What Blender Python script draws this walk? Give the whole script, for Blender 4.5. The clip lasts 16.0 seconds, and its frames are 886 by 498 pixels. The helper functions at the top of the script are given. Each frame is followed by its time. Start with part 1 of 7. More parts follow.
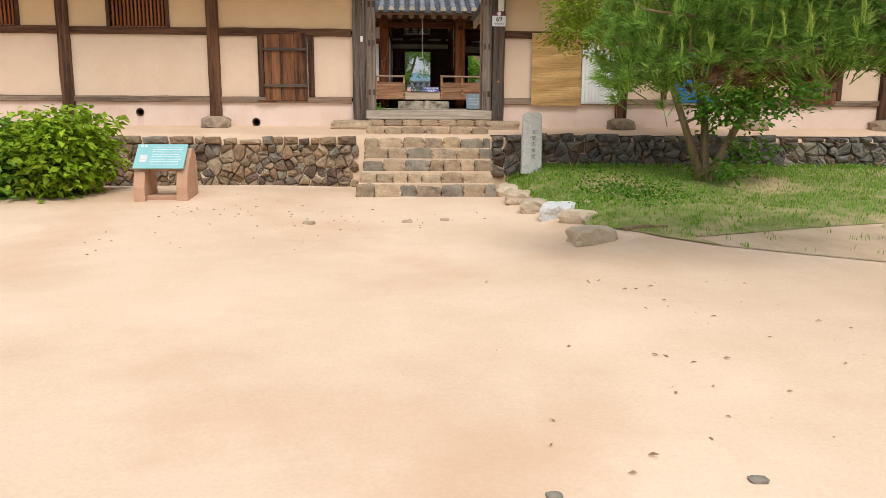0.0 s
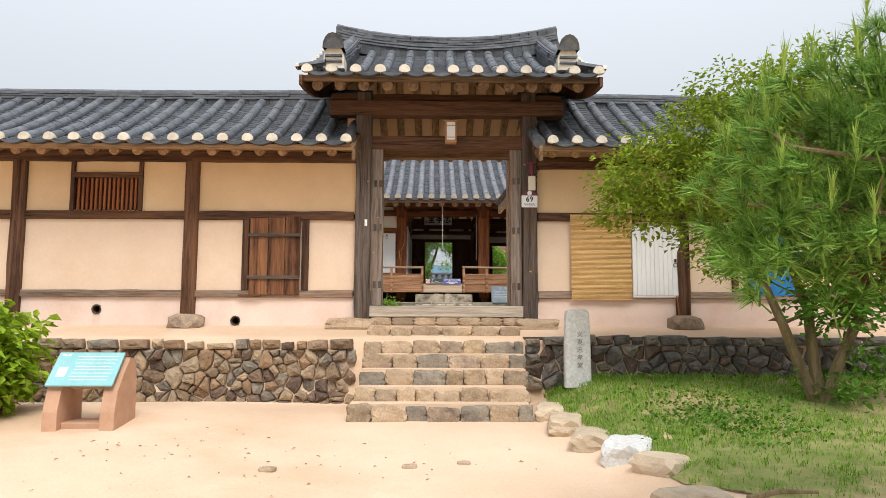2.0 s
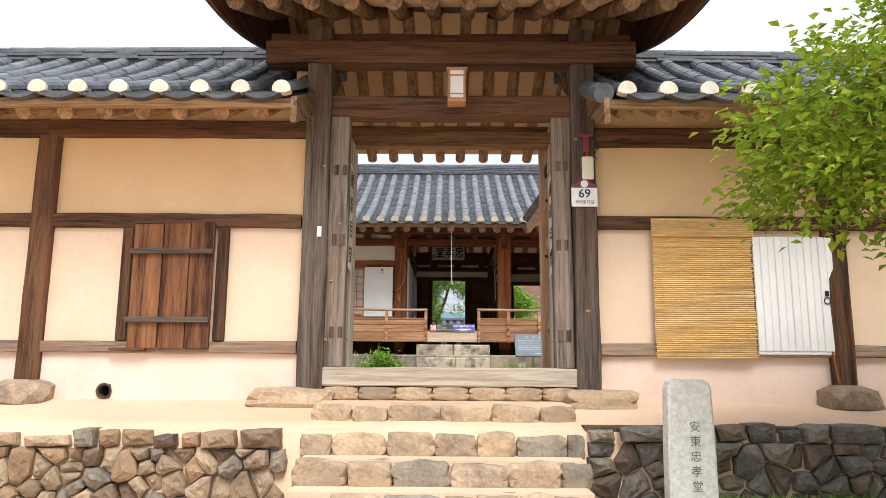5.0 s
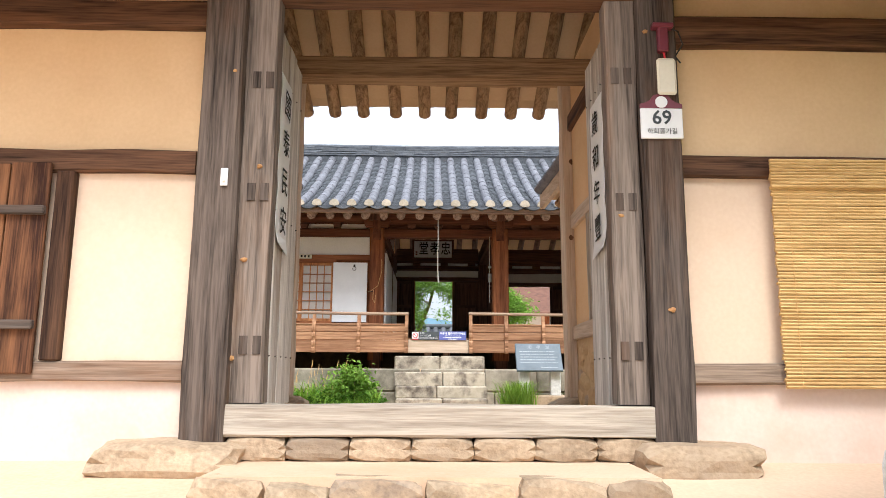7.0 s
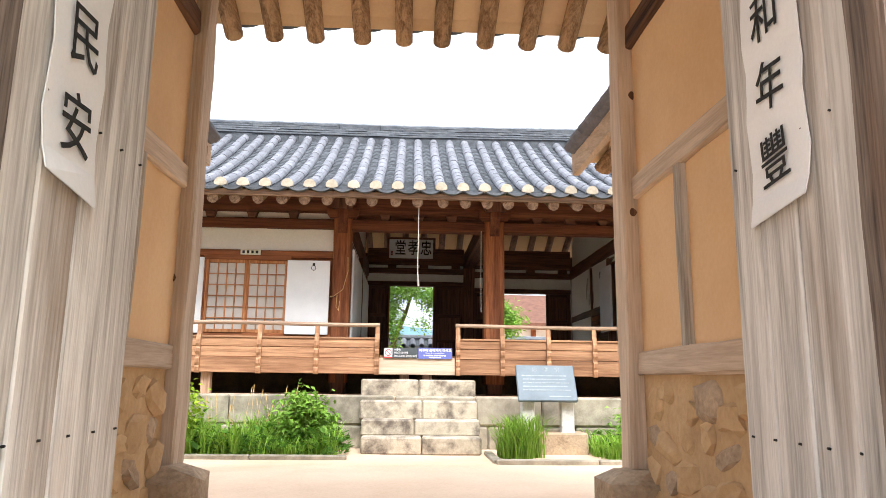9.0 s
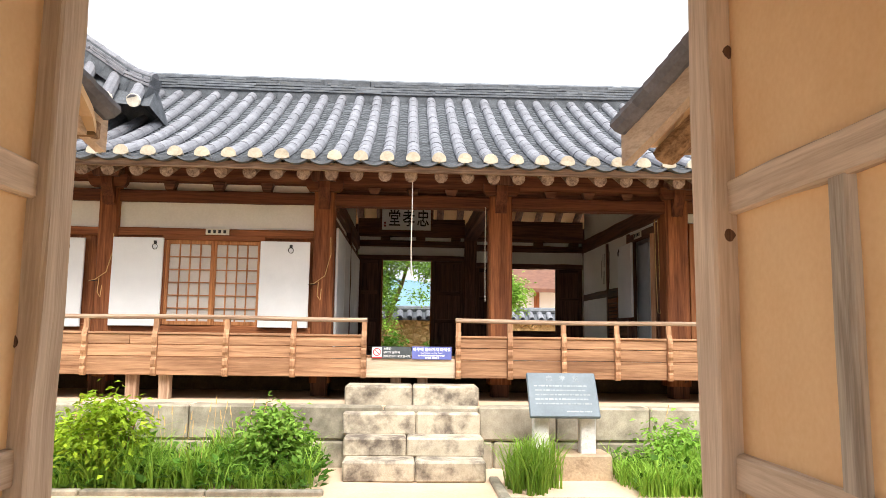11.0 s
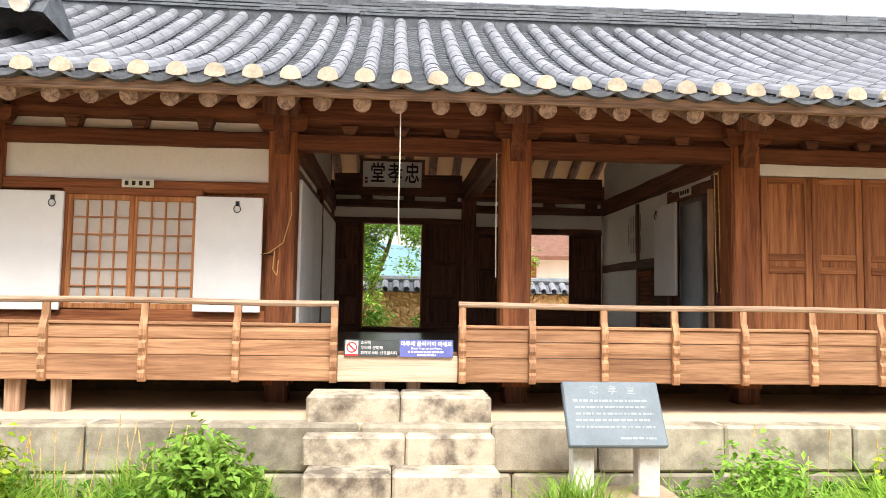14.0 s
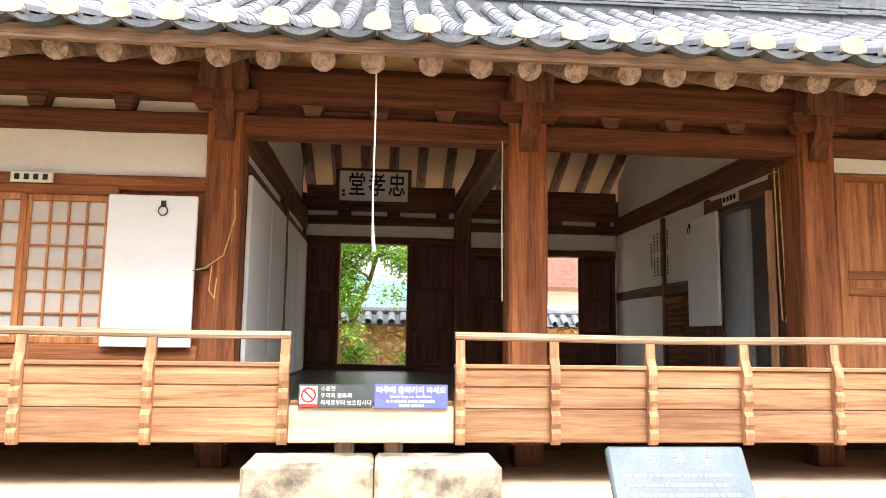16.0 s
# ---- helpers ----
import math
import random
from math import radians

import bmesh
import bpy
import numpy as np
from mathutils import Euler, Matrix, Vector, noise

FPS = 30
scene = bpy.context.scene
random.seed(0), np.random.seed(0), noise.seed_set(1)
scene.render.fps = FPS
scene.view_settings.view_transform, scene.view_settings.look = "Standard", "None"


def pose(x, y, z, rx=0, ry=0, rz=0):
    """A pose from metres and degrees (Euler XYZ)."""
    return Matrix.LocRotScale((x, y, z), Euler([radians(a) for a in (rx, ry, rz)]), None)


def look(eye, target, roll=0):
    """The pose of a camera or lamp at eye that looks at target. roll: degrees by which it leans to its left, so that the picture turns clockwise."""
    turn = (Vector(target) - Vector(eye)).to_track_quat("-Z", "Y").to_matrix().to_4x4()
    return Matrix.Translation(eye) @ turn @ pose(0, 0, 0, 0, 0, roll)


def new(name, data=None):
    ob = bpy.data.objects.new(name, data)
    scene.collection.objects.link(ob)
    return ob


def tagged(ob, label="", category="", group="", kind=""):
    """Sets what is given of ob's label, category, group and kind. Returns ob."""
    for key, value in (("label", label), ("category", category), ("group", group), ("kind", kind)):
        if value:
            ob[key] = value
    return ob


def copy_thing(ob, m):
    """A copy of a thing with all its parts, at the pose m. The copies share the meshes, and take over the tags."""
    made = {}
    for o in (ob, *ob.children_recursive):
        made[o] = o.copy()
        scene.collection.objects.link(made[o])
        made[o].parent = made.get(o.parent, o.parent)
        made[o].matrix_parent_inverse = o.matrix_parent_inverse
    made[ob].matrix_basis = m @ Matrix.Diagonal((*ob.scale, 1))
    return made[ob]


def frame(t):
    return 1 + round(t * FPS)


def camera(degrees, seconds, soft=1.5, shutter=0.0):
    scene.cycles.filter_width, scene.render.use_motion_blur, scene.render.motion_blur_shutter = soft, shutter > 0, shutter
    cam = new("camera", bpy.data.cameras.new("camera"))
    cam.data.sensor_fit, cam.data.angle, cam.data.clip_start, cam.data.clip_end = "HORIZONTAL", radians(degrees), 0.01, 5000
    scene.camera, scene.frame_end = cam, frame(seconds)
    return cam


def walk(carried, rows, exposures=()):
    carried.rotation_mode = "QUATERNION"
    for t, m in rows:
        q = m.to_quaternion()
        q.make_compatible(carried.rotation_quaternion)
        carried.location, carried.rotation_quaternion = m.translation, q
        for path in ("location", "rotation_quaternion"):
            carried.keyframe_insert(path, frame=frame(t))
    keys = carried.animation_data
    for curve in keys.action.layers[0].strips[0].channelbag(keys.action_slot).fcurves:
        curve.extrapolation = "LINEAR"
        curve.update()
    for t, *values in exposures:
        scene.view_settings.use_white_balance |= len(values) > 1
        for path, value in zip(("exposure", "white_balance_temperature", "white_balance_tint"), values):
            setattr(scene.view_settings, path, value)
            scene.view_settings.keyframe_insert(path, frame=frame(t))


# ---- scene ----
cam = camera(64.3, 16.0, soft=0.8)
PATH = [
    (0, (-0.239, 0.277, 2.039), (-0.139, 2.246, 1.7), 0.3),
    (0.5, (-0.162, 0.896, 2.058), (-0.143, 2.888, 1.875), 0.1),
    (1, (-0.158, 1.523, 2.134), (-0.157, 3.523, 2.119), 0.1),
    (1.5, (-0.107, 2.216, 2.152), (-0.089, 4.212, 2.277), 0.2),
    (2, (-0.041, 2.87, 2.165), (-0.013, 4.86, 2.362), 0.2),
    (2.5, (-0.021, 3.561, 2.203), (-0.021, 5.544, 2.458), 0.2),
    (3, (0.077, 4.231, 2.216), (0.012, 6.209, 2.504), 0.2),
    (3.5, (0.095, 4.942, 2.274), (0.01, 6.916, 2.579), 0.3),
    (4, (0.129, 5.62, 2.316), (0.072, 7.594, 2.631), 0.5),
    (4.2, (0.126, 5.882, 2.309), (0.086, 7.856, 2.627), 0.5),
    (6.3, (0.206, 8.641, 2.493), (0.212, 10.612, 2.835), 0.3),
    (6.5, (0.185, 8.891, 2.48), (0.207, 10.861, 2.824), 0.3),
    (7, (0.11, 9.531, 2.524), (0.14, 11.5, 2.871), 0.3),
    (7.5, (0.104, 10.189, 2.573), (0.138, 12.158, 2.922), 0.5),
    (8, (0.077, 10.827, 2.626), (0.143, 12.795, 2.98), 0.6),
    (8.5, (0.104, 11.467, 2.673), (0.19, 13.432, 3.035), 0.6),
    (9, (0.087, 12.022, 2.783), (0.182, 13.986, 3.153), 0.7),
    (11.3, (0.183, 13.541, 3.482), (0.281, 15.525, 3.712), 0.8),
    (11.5, (0.188, 13.619, 3.513), (0.282, 15.603, 3.743), 0.8),
    (12, (0.203, 13.918, 3.508), (0.301, 15.905, 3.709), 0.9),
    (12.5, (0.187, 14.31, 3.591), (0.329, 16.297, 3.771), 0.8),
    (13, (0.193, 14.723, 3.597), (0.371, 16.709, 3.754), 0.8),
    (13.5, (0.195, 15.182, 3.605), (0.363, 17.17, 3.749), 0.8),
    (14, (0.169, 15.669, 3.612), (0.309, 17.659, 3.75), 0.9),
    (14.5, (0.198, 16.091, 3.631), (0.318, 18.083, 3.767), 1.0),
    (15, (0.201, 16.508, 3.618), (0.326, 18.498, 3.77), 0.8),
    (15.5, (0.237, 16.893, 3.605), (0.396, 18.878, 3.791), 0.7),
    (16, (0.271, 17.287, 3.569), (0.441, 19.266, 3.807), 0.8),
]
EXPOSURE = [(0, 0.03, 6450, 10), (1.5, 0.26, 6450, 10), (3.5, 0.48, 6450, 10), (6.3, 0.92, 6150, 10), (7.5, 1.10, 6050, 10), (9.0, 1.50, 6150, 10), (11.5, 1.47, 6600, 10), (14.0, 1.55, 6600, 10), (16.0, 2.02, 6500, 10)]
walk(cam, [(t, look(eye, target, roll)) for t, eye, target, roll in PATH], EXPOSURE)

# ---- light and sky ----
world = bpy.data.worlds.new("sky")
scene.world = world
world.use_nodes = True
wn, wl = world.node_tree.nodes, world.node_tree.links
sky = wn.new("ShaderNodeTexSky")
sky.sky_type, sky.sun_disc = "NISHITA", False
sky.sun_elevation, sky.sun_rotation = radians(53), radians(166)
sky.air_density, sky.dust_density, sky.ozone_density = 1.0, 6.0, 1.0
soft_sky = wn.new("ShaderNodeMix")
soft_sky.data_type = "RGBA"
soft_sky.inputs[0].default_value = 0.80
soft_sky.inputs[7].default_value = (10.5, 11.0, 11.6, 1)
wl.new(sky.outputs[0], soft_sky.inputs[6])
# an overcast sky grows brighter towards the zenith
sky_dir = wn.new("ShaderNodeTexCoord")
sky_up = wn.new("ShaderNodeSeparateXYZ")
wl.new(sky_dir.outputs["Generated"], sky_up.inputs[0])
above = wn.new("ShaderNodeMath")
above.operation, above.inputs[1].default_value = "MAXIMUM", 0.0
wl.new(sky_up.outputs["Z"], above.inputs[0])
curve = wn.new("ShaderNodeMath")
curve.operation, curve.inputs[1].default_value = "POWER", 1.3
wl.new(above.outputs[0], curve.inputs[0])
rise = wn.new("ShaderNodeMath")
rise.operation, rise.inputs[1].default_value, rise.inputs[2].default_value = "MULTIPLY_ADD", 0.95, 0.54
wl.new(curve.outputs[0], rise.inputs[0])
overcast = wn.new("ShaderNodeVectorMath")
overcast.operation = "SCALE"
wl.new(soft_sky.outputs[2], overcast.inputs[0])
wl.new(rise.outputs[0], overcast.inputs["Scale"])
wl.new(overcast.outputs[0], wn["Background"].inputs[0])
wn["Background"].inputs[1].default_value = 0.092
sun = new("sun", bpy.data.lights.new("sun", "SUN"))
sun.data.energy, sun.data.angle, sun.data.color = 1.75, radians(22), (1.0, 0.95, 0.87)
sun.matrix_world = look((2, -8, 11), (0, 0, 0))


# ---- materials ----
def mat(name, dark, light, rough=0.8, scale=8.0, fine=60.0, stretch=(1, 1, 1), bump=0.3, dist=0.01, spread=0.12, stain=None, stain_scale=1.2, stain_amount=0.5, metal=0.0, spec=0.3, lo=0.50, hi=0.95, st_lo=0.52, twist=0.0):
    """A procedural surface with two scales of variation, an optional stain and a change from piece to piece."""
    m = bpy.data.materials.new(name)
    m.use_nodes = True
    n, l = m.node_tree.nodes, m.node_tree.links
    bsdf = n["Principled BSDF"]
    co = n.new("ShaderNodeTexCoord")
    mp = n.new("ShaderNodeMapping")
    mp.inputs["Scale"].default_value = stretch
    l.new(co.outputs["Object"], mp.inputs[0])
    info = n.new("ShaderNodeObjectInfo")
    isl = n.new("ShaderNodeNewGeometry")
    rnd = n.new("ShaderNodeMath")
    rnd.operation = "ADD"
    l.new(info.outputs["Random"], rnd.inputs[0])
    l.new(isl.outputs["Random Per Island"], rnd.inputs[1])
    shift = n.new("ShaderNodeVectorMath")
    shift.operation = "ADD"
    far = n.new("ShaderNodeMath")
    far.operation = "MULTIPLY"
    far.inputs[1].default_value = 17.0
    l.new(rnd.outputs[0], far.inputs[0])
    l.new(mp.outputs[0], shift.inputs[0])
    l.new(far.outputs[0], shift.inputs[1])
    big = n.new("ShaderNodeTexNoise")
    big.inputs["Scale"].default_value, big.inputs["Detail"].default_value, big.inputs["Roughness"].default_value = scale, 5, 0.6
    big.inputs["Distortion"].default_value = twist
    small = n.new("ShaderNodeTexNoise")
    small.inputs["Scale"].default_value, small.inputs["Detail"].default_value = fine, 3
    l.new(shift.outputs[0], big.inputs["Vector"])
    l.new(shift.outputs[0], small.inputs["Vector"])
    both = n.new("ShaderNodeMath")
    both.operation = "MULTIPLY_ADD"
    both.inputs[1].default_value = 0.45
    l.new(small.outputs[0], both.inputs[0])
    l.new(big.outputs[0], both.inputs[2])
    ramp = n.new("ShaderNodeMapRange")
    ramp.inputs[1].default_value, ramp.inputs[2].default_value = lo, hi
    l.new(both.outputs[0], ramp.inputs[0])
    mix = n.new("ShaderNodeMix")
    mix.data_type = "RGBA"
    mix.inputs[6].default_value, mix.inputs[7].default_value = (*dark, 1), (*light, 1)
    l.new(ramp.outputs[0], mix.inputs[0])
    colour = mix.outputs[2]
    if stain:
        st = n.new("ShaderNodeTexNoise")
        st.inputs["Scale"].default_value, st.inputs["Detail"].default_value, st.inputs["Roughness"].default_value = stain_scale, 6, 0.65
        grain = n.new("ShaderNodeMapping")
        grain.inputs["Scale"].default_value = [k ** 0.6 for k in stretch]
        l.new(co.outputs["Object"], grain.inputs[0])
        own = n.new("ShaderNodeVectorMath")
        own.operation = "ADD"
        l.new(grain.outputs[0], own.inputs[0])
        l.new(far.outputs[0], own.inputs[1])
        l.new(own.outputs[0], st.inputs["Vector"])
        sr = n.new("ShaderNodeMapRange")
        sr.inputs[1].default_value, sr.inputs[2].default_value, sr.inputs[4].default_value = st_lo, st_lo + 0.16, stain_amount
        l.new(st.outputs[0], sr.inputs[0])
        mx = n.new("ShaderNodeMix")
        mx.data_type = "RGBA"
        mx.inputs[7].default_value = (*stain, 1)
        l.new(sr.outputs[0], mx.inputs[0])
        l.new(colour, mx.inputs[6])
        colour = mx.outputs[2]
    hsv = n.new("ShaderNodeHueSaturation")
    vr = n.new("ShaderNodeMapRange")
    vr.inputs[1].default_value, vr.inputs[2].default_value = 0.0, 2.0
    vr.inputs[3].default_value, vr.inputs[4].default_value = 1 - 2 * spread, 1 + 2 * spread
    l.new(rnd.outputs[0], vr.inputs[0])
    l.new(vr.outputs[0], hsv.inputs["Value"])
    l.new(colour, hsv.inputs["Color"])
    l.new(hsv.outputs[0], bsdf.inputs["Base Color"])
    bsdf.inputs["Roughness"].default_value, bsdf.inputs["Metallic"].default_value = rough, metal
    bsdf.inputs["Specular IOR Level"].default_value = spec
    if bump:
        bp = n.new("ShaderNodeBump")
        bp.inputs["Strength"].default_value, bp.inputs["Distance"].default_value = bump, dist
        l.new(both.outputs[0], bp.inputs["Height"])
        l.new(bp.outputs[0], bsdf.inputs["Normal"])
    return m


def woods(name, dark, light, **k):
    """One wood in three grain directions: along x, y and z."""
    k = dict(dict(scale=7.0, fine=48.0, bump=0.7, dist=0.006, rough=0.8, lo=0.55, hi=0.86, spec=0.2, twist=0.9), **k)
    return [mat(name + "_" + a, dark, light, stretch=s, **k) for a, s in zip("xyz", ((0.10, 2.2, 2.2), (2.2, 0.10, 2.2), (2.2, 2.2, 0.10)))]


M_SAND = mat("packed_sand", (0.61, 0.435, 0.295), (0.75, 0.565, 0.415), 0.95, 0.7, 45, bump=0.25, dist=0.012, spread=0.0, stain=(0.56, 0.33, 0.19), stain_scale=0.45, stain_amount=0.45)
# ochre plaster with brightness put in, since little light reaches the passage
M_PASSPL = mat("brightened_passage_plaster", (0.72, 0.47, 0.25), (0.80, 0.57, 0.33), 0.95, 1.3, 40, bump=0.25, dist=0.006, spread=0.03, stain=(0.66, 0.40, 0.2), stain_scale=0.9, stain_amount=0.4)
# lit copy of the ochre plaster for panels clear of the eave shade
M_OCHRELIT = mat("ochre_plaster_lit", (0.70, 0.53, 0.39), (0.785, 0.62, 0.48), 0.95, 1.3, 40, bump=0.2, dist=0.006, spread=0.03, stain=(0.66, 0.45, 0.28), stain_scale=0.7, stain_amount=0.35)
M_OCHRE = mat("ochre_plaster", (0.69, 0.49, 0.285), (0.78, 0.58, 0.36), 0.95, 1.3, 40, bump=0.2, dist=0.006, spread=0.03, stain=(0.60, 0.40, 0.25), stain_scale=0.7, stain_amount=0.35)
M_PINKPL = mat("pale_pink_plaster", (0.72, 0.55, 0.46), (0.81, 0.66, 0.58), 0.95, 1.3, 40, bump=0.2, dist=0.006, spread=0.03, stain=(0.60, 0.38, 0.26), stain_scale=0.9, stain_amount=0.4)
M_WHITE = mat("white_lime_plaster", (0.70, 0.69, 0.65), (0.82, 0.81, 0.78), 0.9, 2.0, 40, bump=0.12, dist=0.004, spread=0.02, stain=(0.6, 0.55, 0.47), stain_scale=1.0, stain_amount=0.25)
M_CLAY = mat("brown_clay_daub", (0.44, 0.29, 0.145), (0.60, 0.42, 0.235), 0.95, 3.0, 30, bump=0.6, dist=0.02, spread=0.05)
M_DARK = woods("dark_aged_wood", (0.030, 0.015, 0.010), (0.150, 0.078, 0.045), stain=(0.20, 0.085, 0.035), stain_scale=1.7, stain_amount=0.4)
M_GREYW = woods("grey_weathered_wood", (0.021, 0.016, 0.0135), (0.145, 0.113, 0.094), lo=0.52, hi=0.88, stain=(0.20, 0.10, 0.05), stain_scale=2.6, stain_amount=0.35)
M_MIDW = woods("mid_grey_weathered_wood", (0.10, 0.068, 0.05), (0.33, 0.25, 0.19), stain=(0.22, 0.09, 0.035), stain_scale=1.4, stain_amount=0.6)
M_LEAFW = woods("pale_grey_plank", (0.20, 0.182, 0.16), (0.76, 0.735, 0.69), lo=0.42, hi=0.84, spread=0.12, scale=5.0, stain=(0.27, 0.185, 0.115), stain_scale=1.6, stain_amount=0.6, st_lo=0.50)
M_JAMB = woods("brown_grey_jamb_wood", (0.045, 0.035, 0.029), (0.245, 0.197, 0.163), lo=0.48, hi=0.86, stain=(0.26, 0.135, 0.065), stain_scale=2.4, stain_amount=0.3)
M_KNOT = mat("amber_wood_knot", (0.30, 0.14, 0.055), (0.50, 0.29, 0.12), 0.7, 30, 90, bump=0.5, dist=0.004, spread=0.15)
M_SILL = woods("bleached_grey_wood", (0.26, 0.215, 0.17), (0.50, 0.44, 0.365))
M_REARP = woods("pale_brown_post_wood", (0.40, 0.295, 0.205), (0.70, 0.57, 0.44), lo=0.45, hi=0.95, stain=(0.30, 0.20, 0.13), stain_scale=2.2, stain_amount=0.25)
M_RED = woods("red_brown_wood", (0.095, 0.027, 0.012), (0.43, 0.162, 0.066), lo=0.46, hi=0.98, stain=(0.10, 0.032, 0.018), stain_scale=2.0, stain_amount=0.6)
M_BEAMR = woods("dark_red_beam_wood", (0.045, 0.015, 0.010), (0.20, 0.074, 0.037), lo=0.46, hi=0.98, stain=(0.27, 0.125, 0.06), stain_scale=1.6, stain_amount=0.3, st_lo=0.56)
M_DOORW = woods("warm_brown_door_wood", (0.13, 0.042, 0.017), (0.48, 0.20, 0.082), lo=0.46, hi=0.98)
M_SASH = woods("orange_sash_wood", (0.30, 0.11, 0.04), (0.60, 0.27, 0.11))
M_ORANGE = woods("orange_brown_wood", (0.17, 0.075, 0.038), (0.58, 0.335, 0.19), lo=0.44, hi=0.98, spread=0.14, stain=(0.17, 0.075, 0.04), stain_scale=1.8, stain_amount=0.6, st_lo=0.50)
M_RAIL = woods("pale_railing_wood", (0.26, 0.165, 0.11), (0.50, 0.365, 0.265), stain=(0.24, 0.13, 0.08), stain_scale=2.0, stain_amount=0.5)
M_FLOOR = woods("polished_dark_floor", (0.035, 0.03, 0.026), (0.10, 0.085, 0.07), rough=0.32, spec=0.5, bump=0.15)
# dark timber; also stands in for shade in slots and on inner rafters
M_INNER = woods("dark_wood_and_shade", (0.05, 0.022, 0.017), (0.18, 0.082, 0.052), rough=0.6)
M_RAFTH = woods("brown_rafter_wood", (0.11, 0.064, 0.043), (0.33, 0.22, 0.15))
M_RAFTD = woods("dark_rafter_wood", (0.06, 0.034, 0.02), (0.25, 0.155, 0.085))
M_RAFT = woods("rafter_wood", (0.15, 0.085, 0.045), (0.42, 0.27, 0.15))
M_REDPL = woods("streaked_red_plank", (0.045, 0.019, 0.012), (0.28, 0.125, 0.06), scale=3.0, stain=(0.36, 0.17, 0.075), stain_scale=2.4, stain_amount=0.4)
M_PINK = mat("pink_petal", (0.6, 0.18, 0.28), (0.75, 0.3, 0.4), 0.6, 5, 40, bump=0.0)
M_LEAFL = mat("light_garden_leaf", (0.14, 0.31, 0.035), (0.34, 0.52, 0.10), 0.5, 2.0, 30, bump=0.0, spec=0.12, spread=0.2)
M_RUST = mat("rusty_roof", (0.09, 0.04, 0.028), (0.17, 0.08, 0.05), 0.8, 4, 30)
M_DRY = mat("dry_leaf", (0.22, 0.14, 0.07), (0.38, 0.26, 0.15), 0.8, 9, 30, bump=0.0)
M_SLATEW = mat("pale_blue_grey_board", (0.42, 0.47, 0.50), (0.52, 0.57, 0.60), 0.7, 4, 40, bump=0.05)
M_TILE = mat("dark_grey_roof_tile", (0.055, 0.062, 0.075), (0.15, 0.165, 0.185), 0.6, 6, 50, bump=0.3, dist=0.006, spread=0.16, stain=(0.20, 0.20, 0.17), stain_scale=2.0, stain_amount=0.3, spec=0.4)
M_PAN = mat("dark_pan_tile", (0.045, 0.05, 0.058), (0.12, 0.13, 0.145), 0.7, 6, 50, bump=0.3, dist=0.006, spread=0.2)
M_TILE2 = mat("pale_grey_roof_tile", (0.125, 0.127, 0.145), (0.225, 0.228, 0.25), 0.7, 6, 50, bump=0.3, dist=0.006, spread=0.12, spec=0.2)
M_LIME = mat("lime_mortar", (0.50, 0.45, 0.36), (0.72, 0.67, 0.57), 0.9, 8, 40, bump=0.4, dist=0.01, spread=0.06)
M_LIMEH = mat("cream_aged_mortar", (0.34, 0.29, 0.215), (0.52, 0.46, 0.365), 0.9, 8, 40, bump=0.6, dist=0.015, spread=0.10)
M_ROCKS = [mat("field_stone_" + n, d, l, 0.9, 6, 40, bump=0.7, dist=0.02, spread=0.2, stain=st, stain_scale=2.5, stain_amount=0.4) for n, d, l, st in (("tan", (0.20, 0.15, 0.10), (0.42, 0.325, 0.225), (0.50, 0.34, 0.17)), ("brown", (0.12, 0.085, 0.06), (0.30, 0.215, 0.14), (0.36, 0.24, 0.13)), ("grey", (0.12, 0.105, 0.085), (0.30, 0.26, 0.205), (0.24, 0.18, 0.12)), ("umber", (0.085, 0.06, 0.05), (0.21, 0.15, 0.115), (0.26, 0.17, 0.10)), ("rust", (0.19, 0.125, 0.075), (0.37, 0.25, 0.155), (0.2, 0.14, 0.1)))]
M_STONE = mat("brown_field_stone", (0.13, 0.10, 0.08), (0.36, 0.275, 0.195), 0.9, 6, 40, bump=0.7, dist=0.02, spread=0.28, stain=(0.38, 0.27, 0.16), stain_scale=2.5, stain_amount=0.5)
M_STONED = mat("dark_field_stone", (0.07, 0.065, 0.062), (0.23, 0.205, 0.18), 0.9, 6, 40, bump=0.7, dist=0.02, spread=0.26, stain=(0.24, 0.19, 0.13), stain_scale=2.5, stain_amount=0.4)
M_STEP = mat("sandy_step_stone", (0.26, 0.19, 0.125), (0.50, 0.38, 0.26), 0.9, 5, 40, bump=0.6, dist=0.015, spread=0.16, stain=(0.17, 0.13, 0.10), stain_scale=2.5, stain_amount=0.6)
M_GRAN = mat("weathered_granite", (0.29, 0.255, 0.195), (0.50, 0.445, 0.35), 0.9, 7, 90, bump=0.5, dist=0.01, spread=0.12, stain=(0.13, 0.115, 0.085), stain_scale=1.8, stain_amount=0.7, st_lo=0.47)
M_GRANK = mat("tan_kerb_stone", (0.38, 0.30, 0.21), (0.60, 0.49, 0.36), 0.9, 6, 70, bump=0.6, dist=0.012, spread=0.15, stain=(0.25, 0.2, 0.15), stain_scale=3.0, stain_amount=0.5)
M_GRANS = mat("stained_step_granite", (0.40, 0.345, 0.26), (0.60, 0.53, 0.42), 0.9, 7, 90, bump=0.5, dist=0.01, spread=0.08, stain=(0.085, 0.065, 0.055), stain_scale=2.8, stain_amount=0.85, st_lo=0.455)
M_GREY = mat("pale_grey_granite", (0.48, 0.48, 0.47), (0.74, 0.74, 0.72), 0.85, 30, 160, bump=0.3, dist=0.004, spread=0.03)
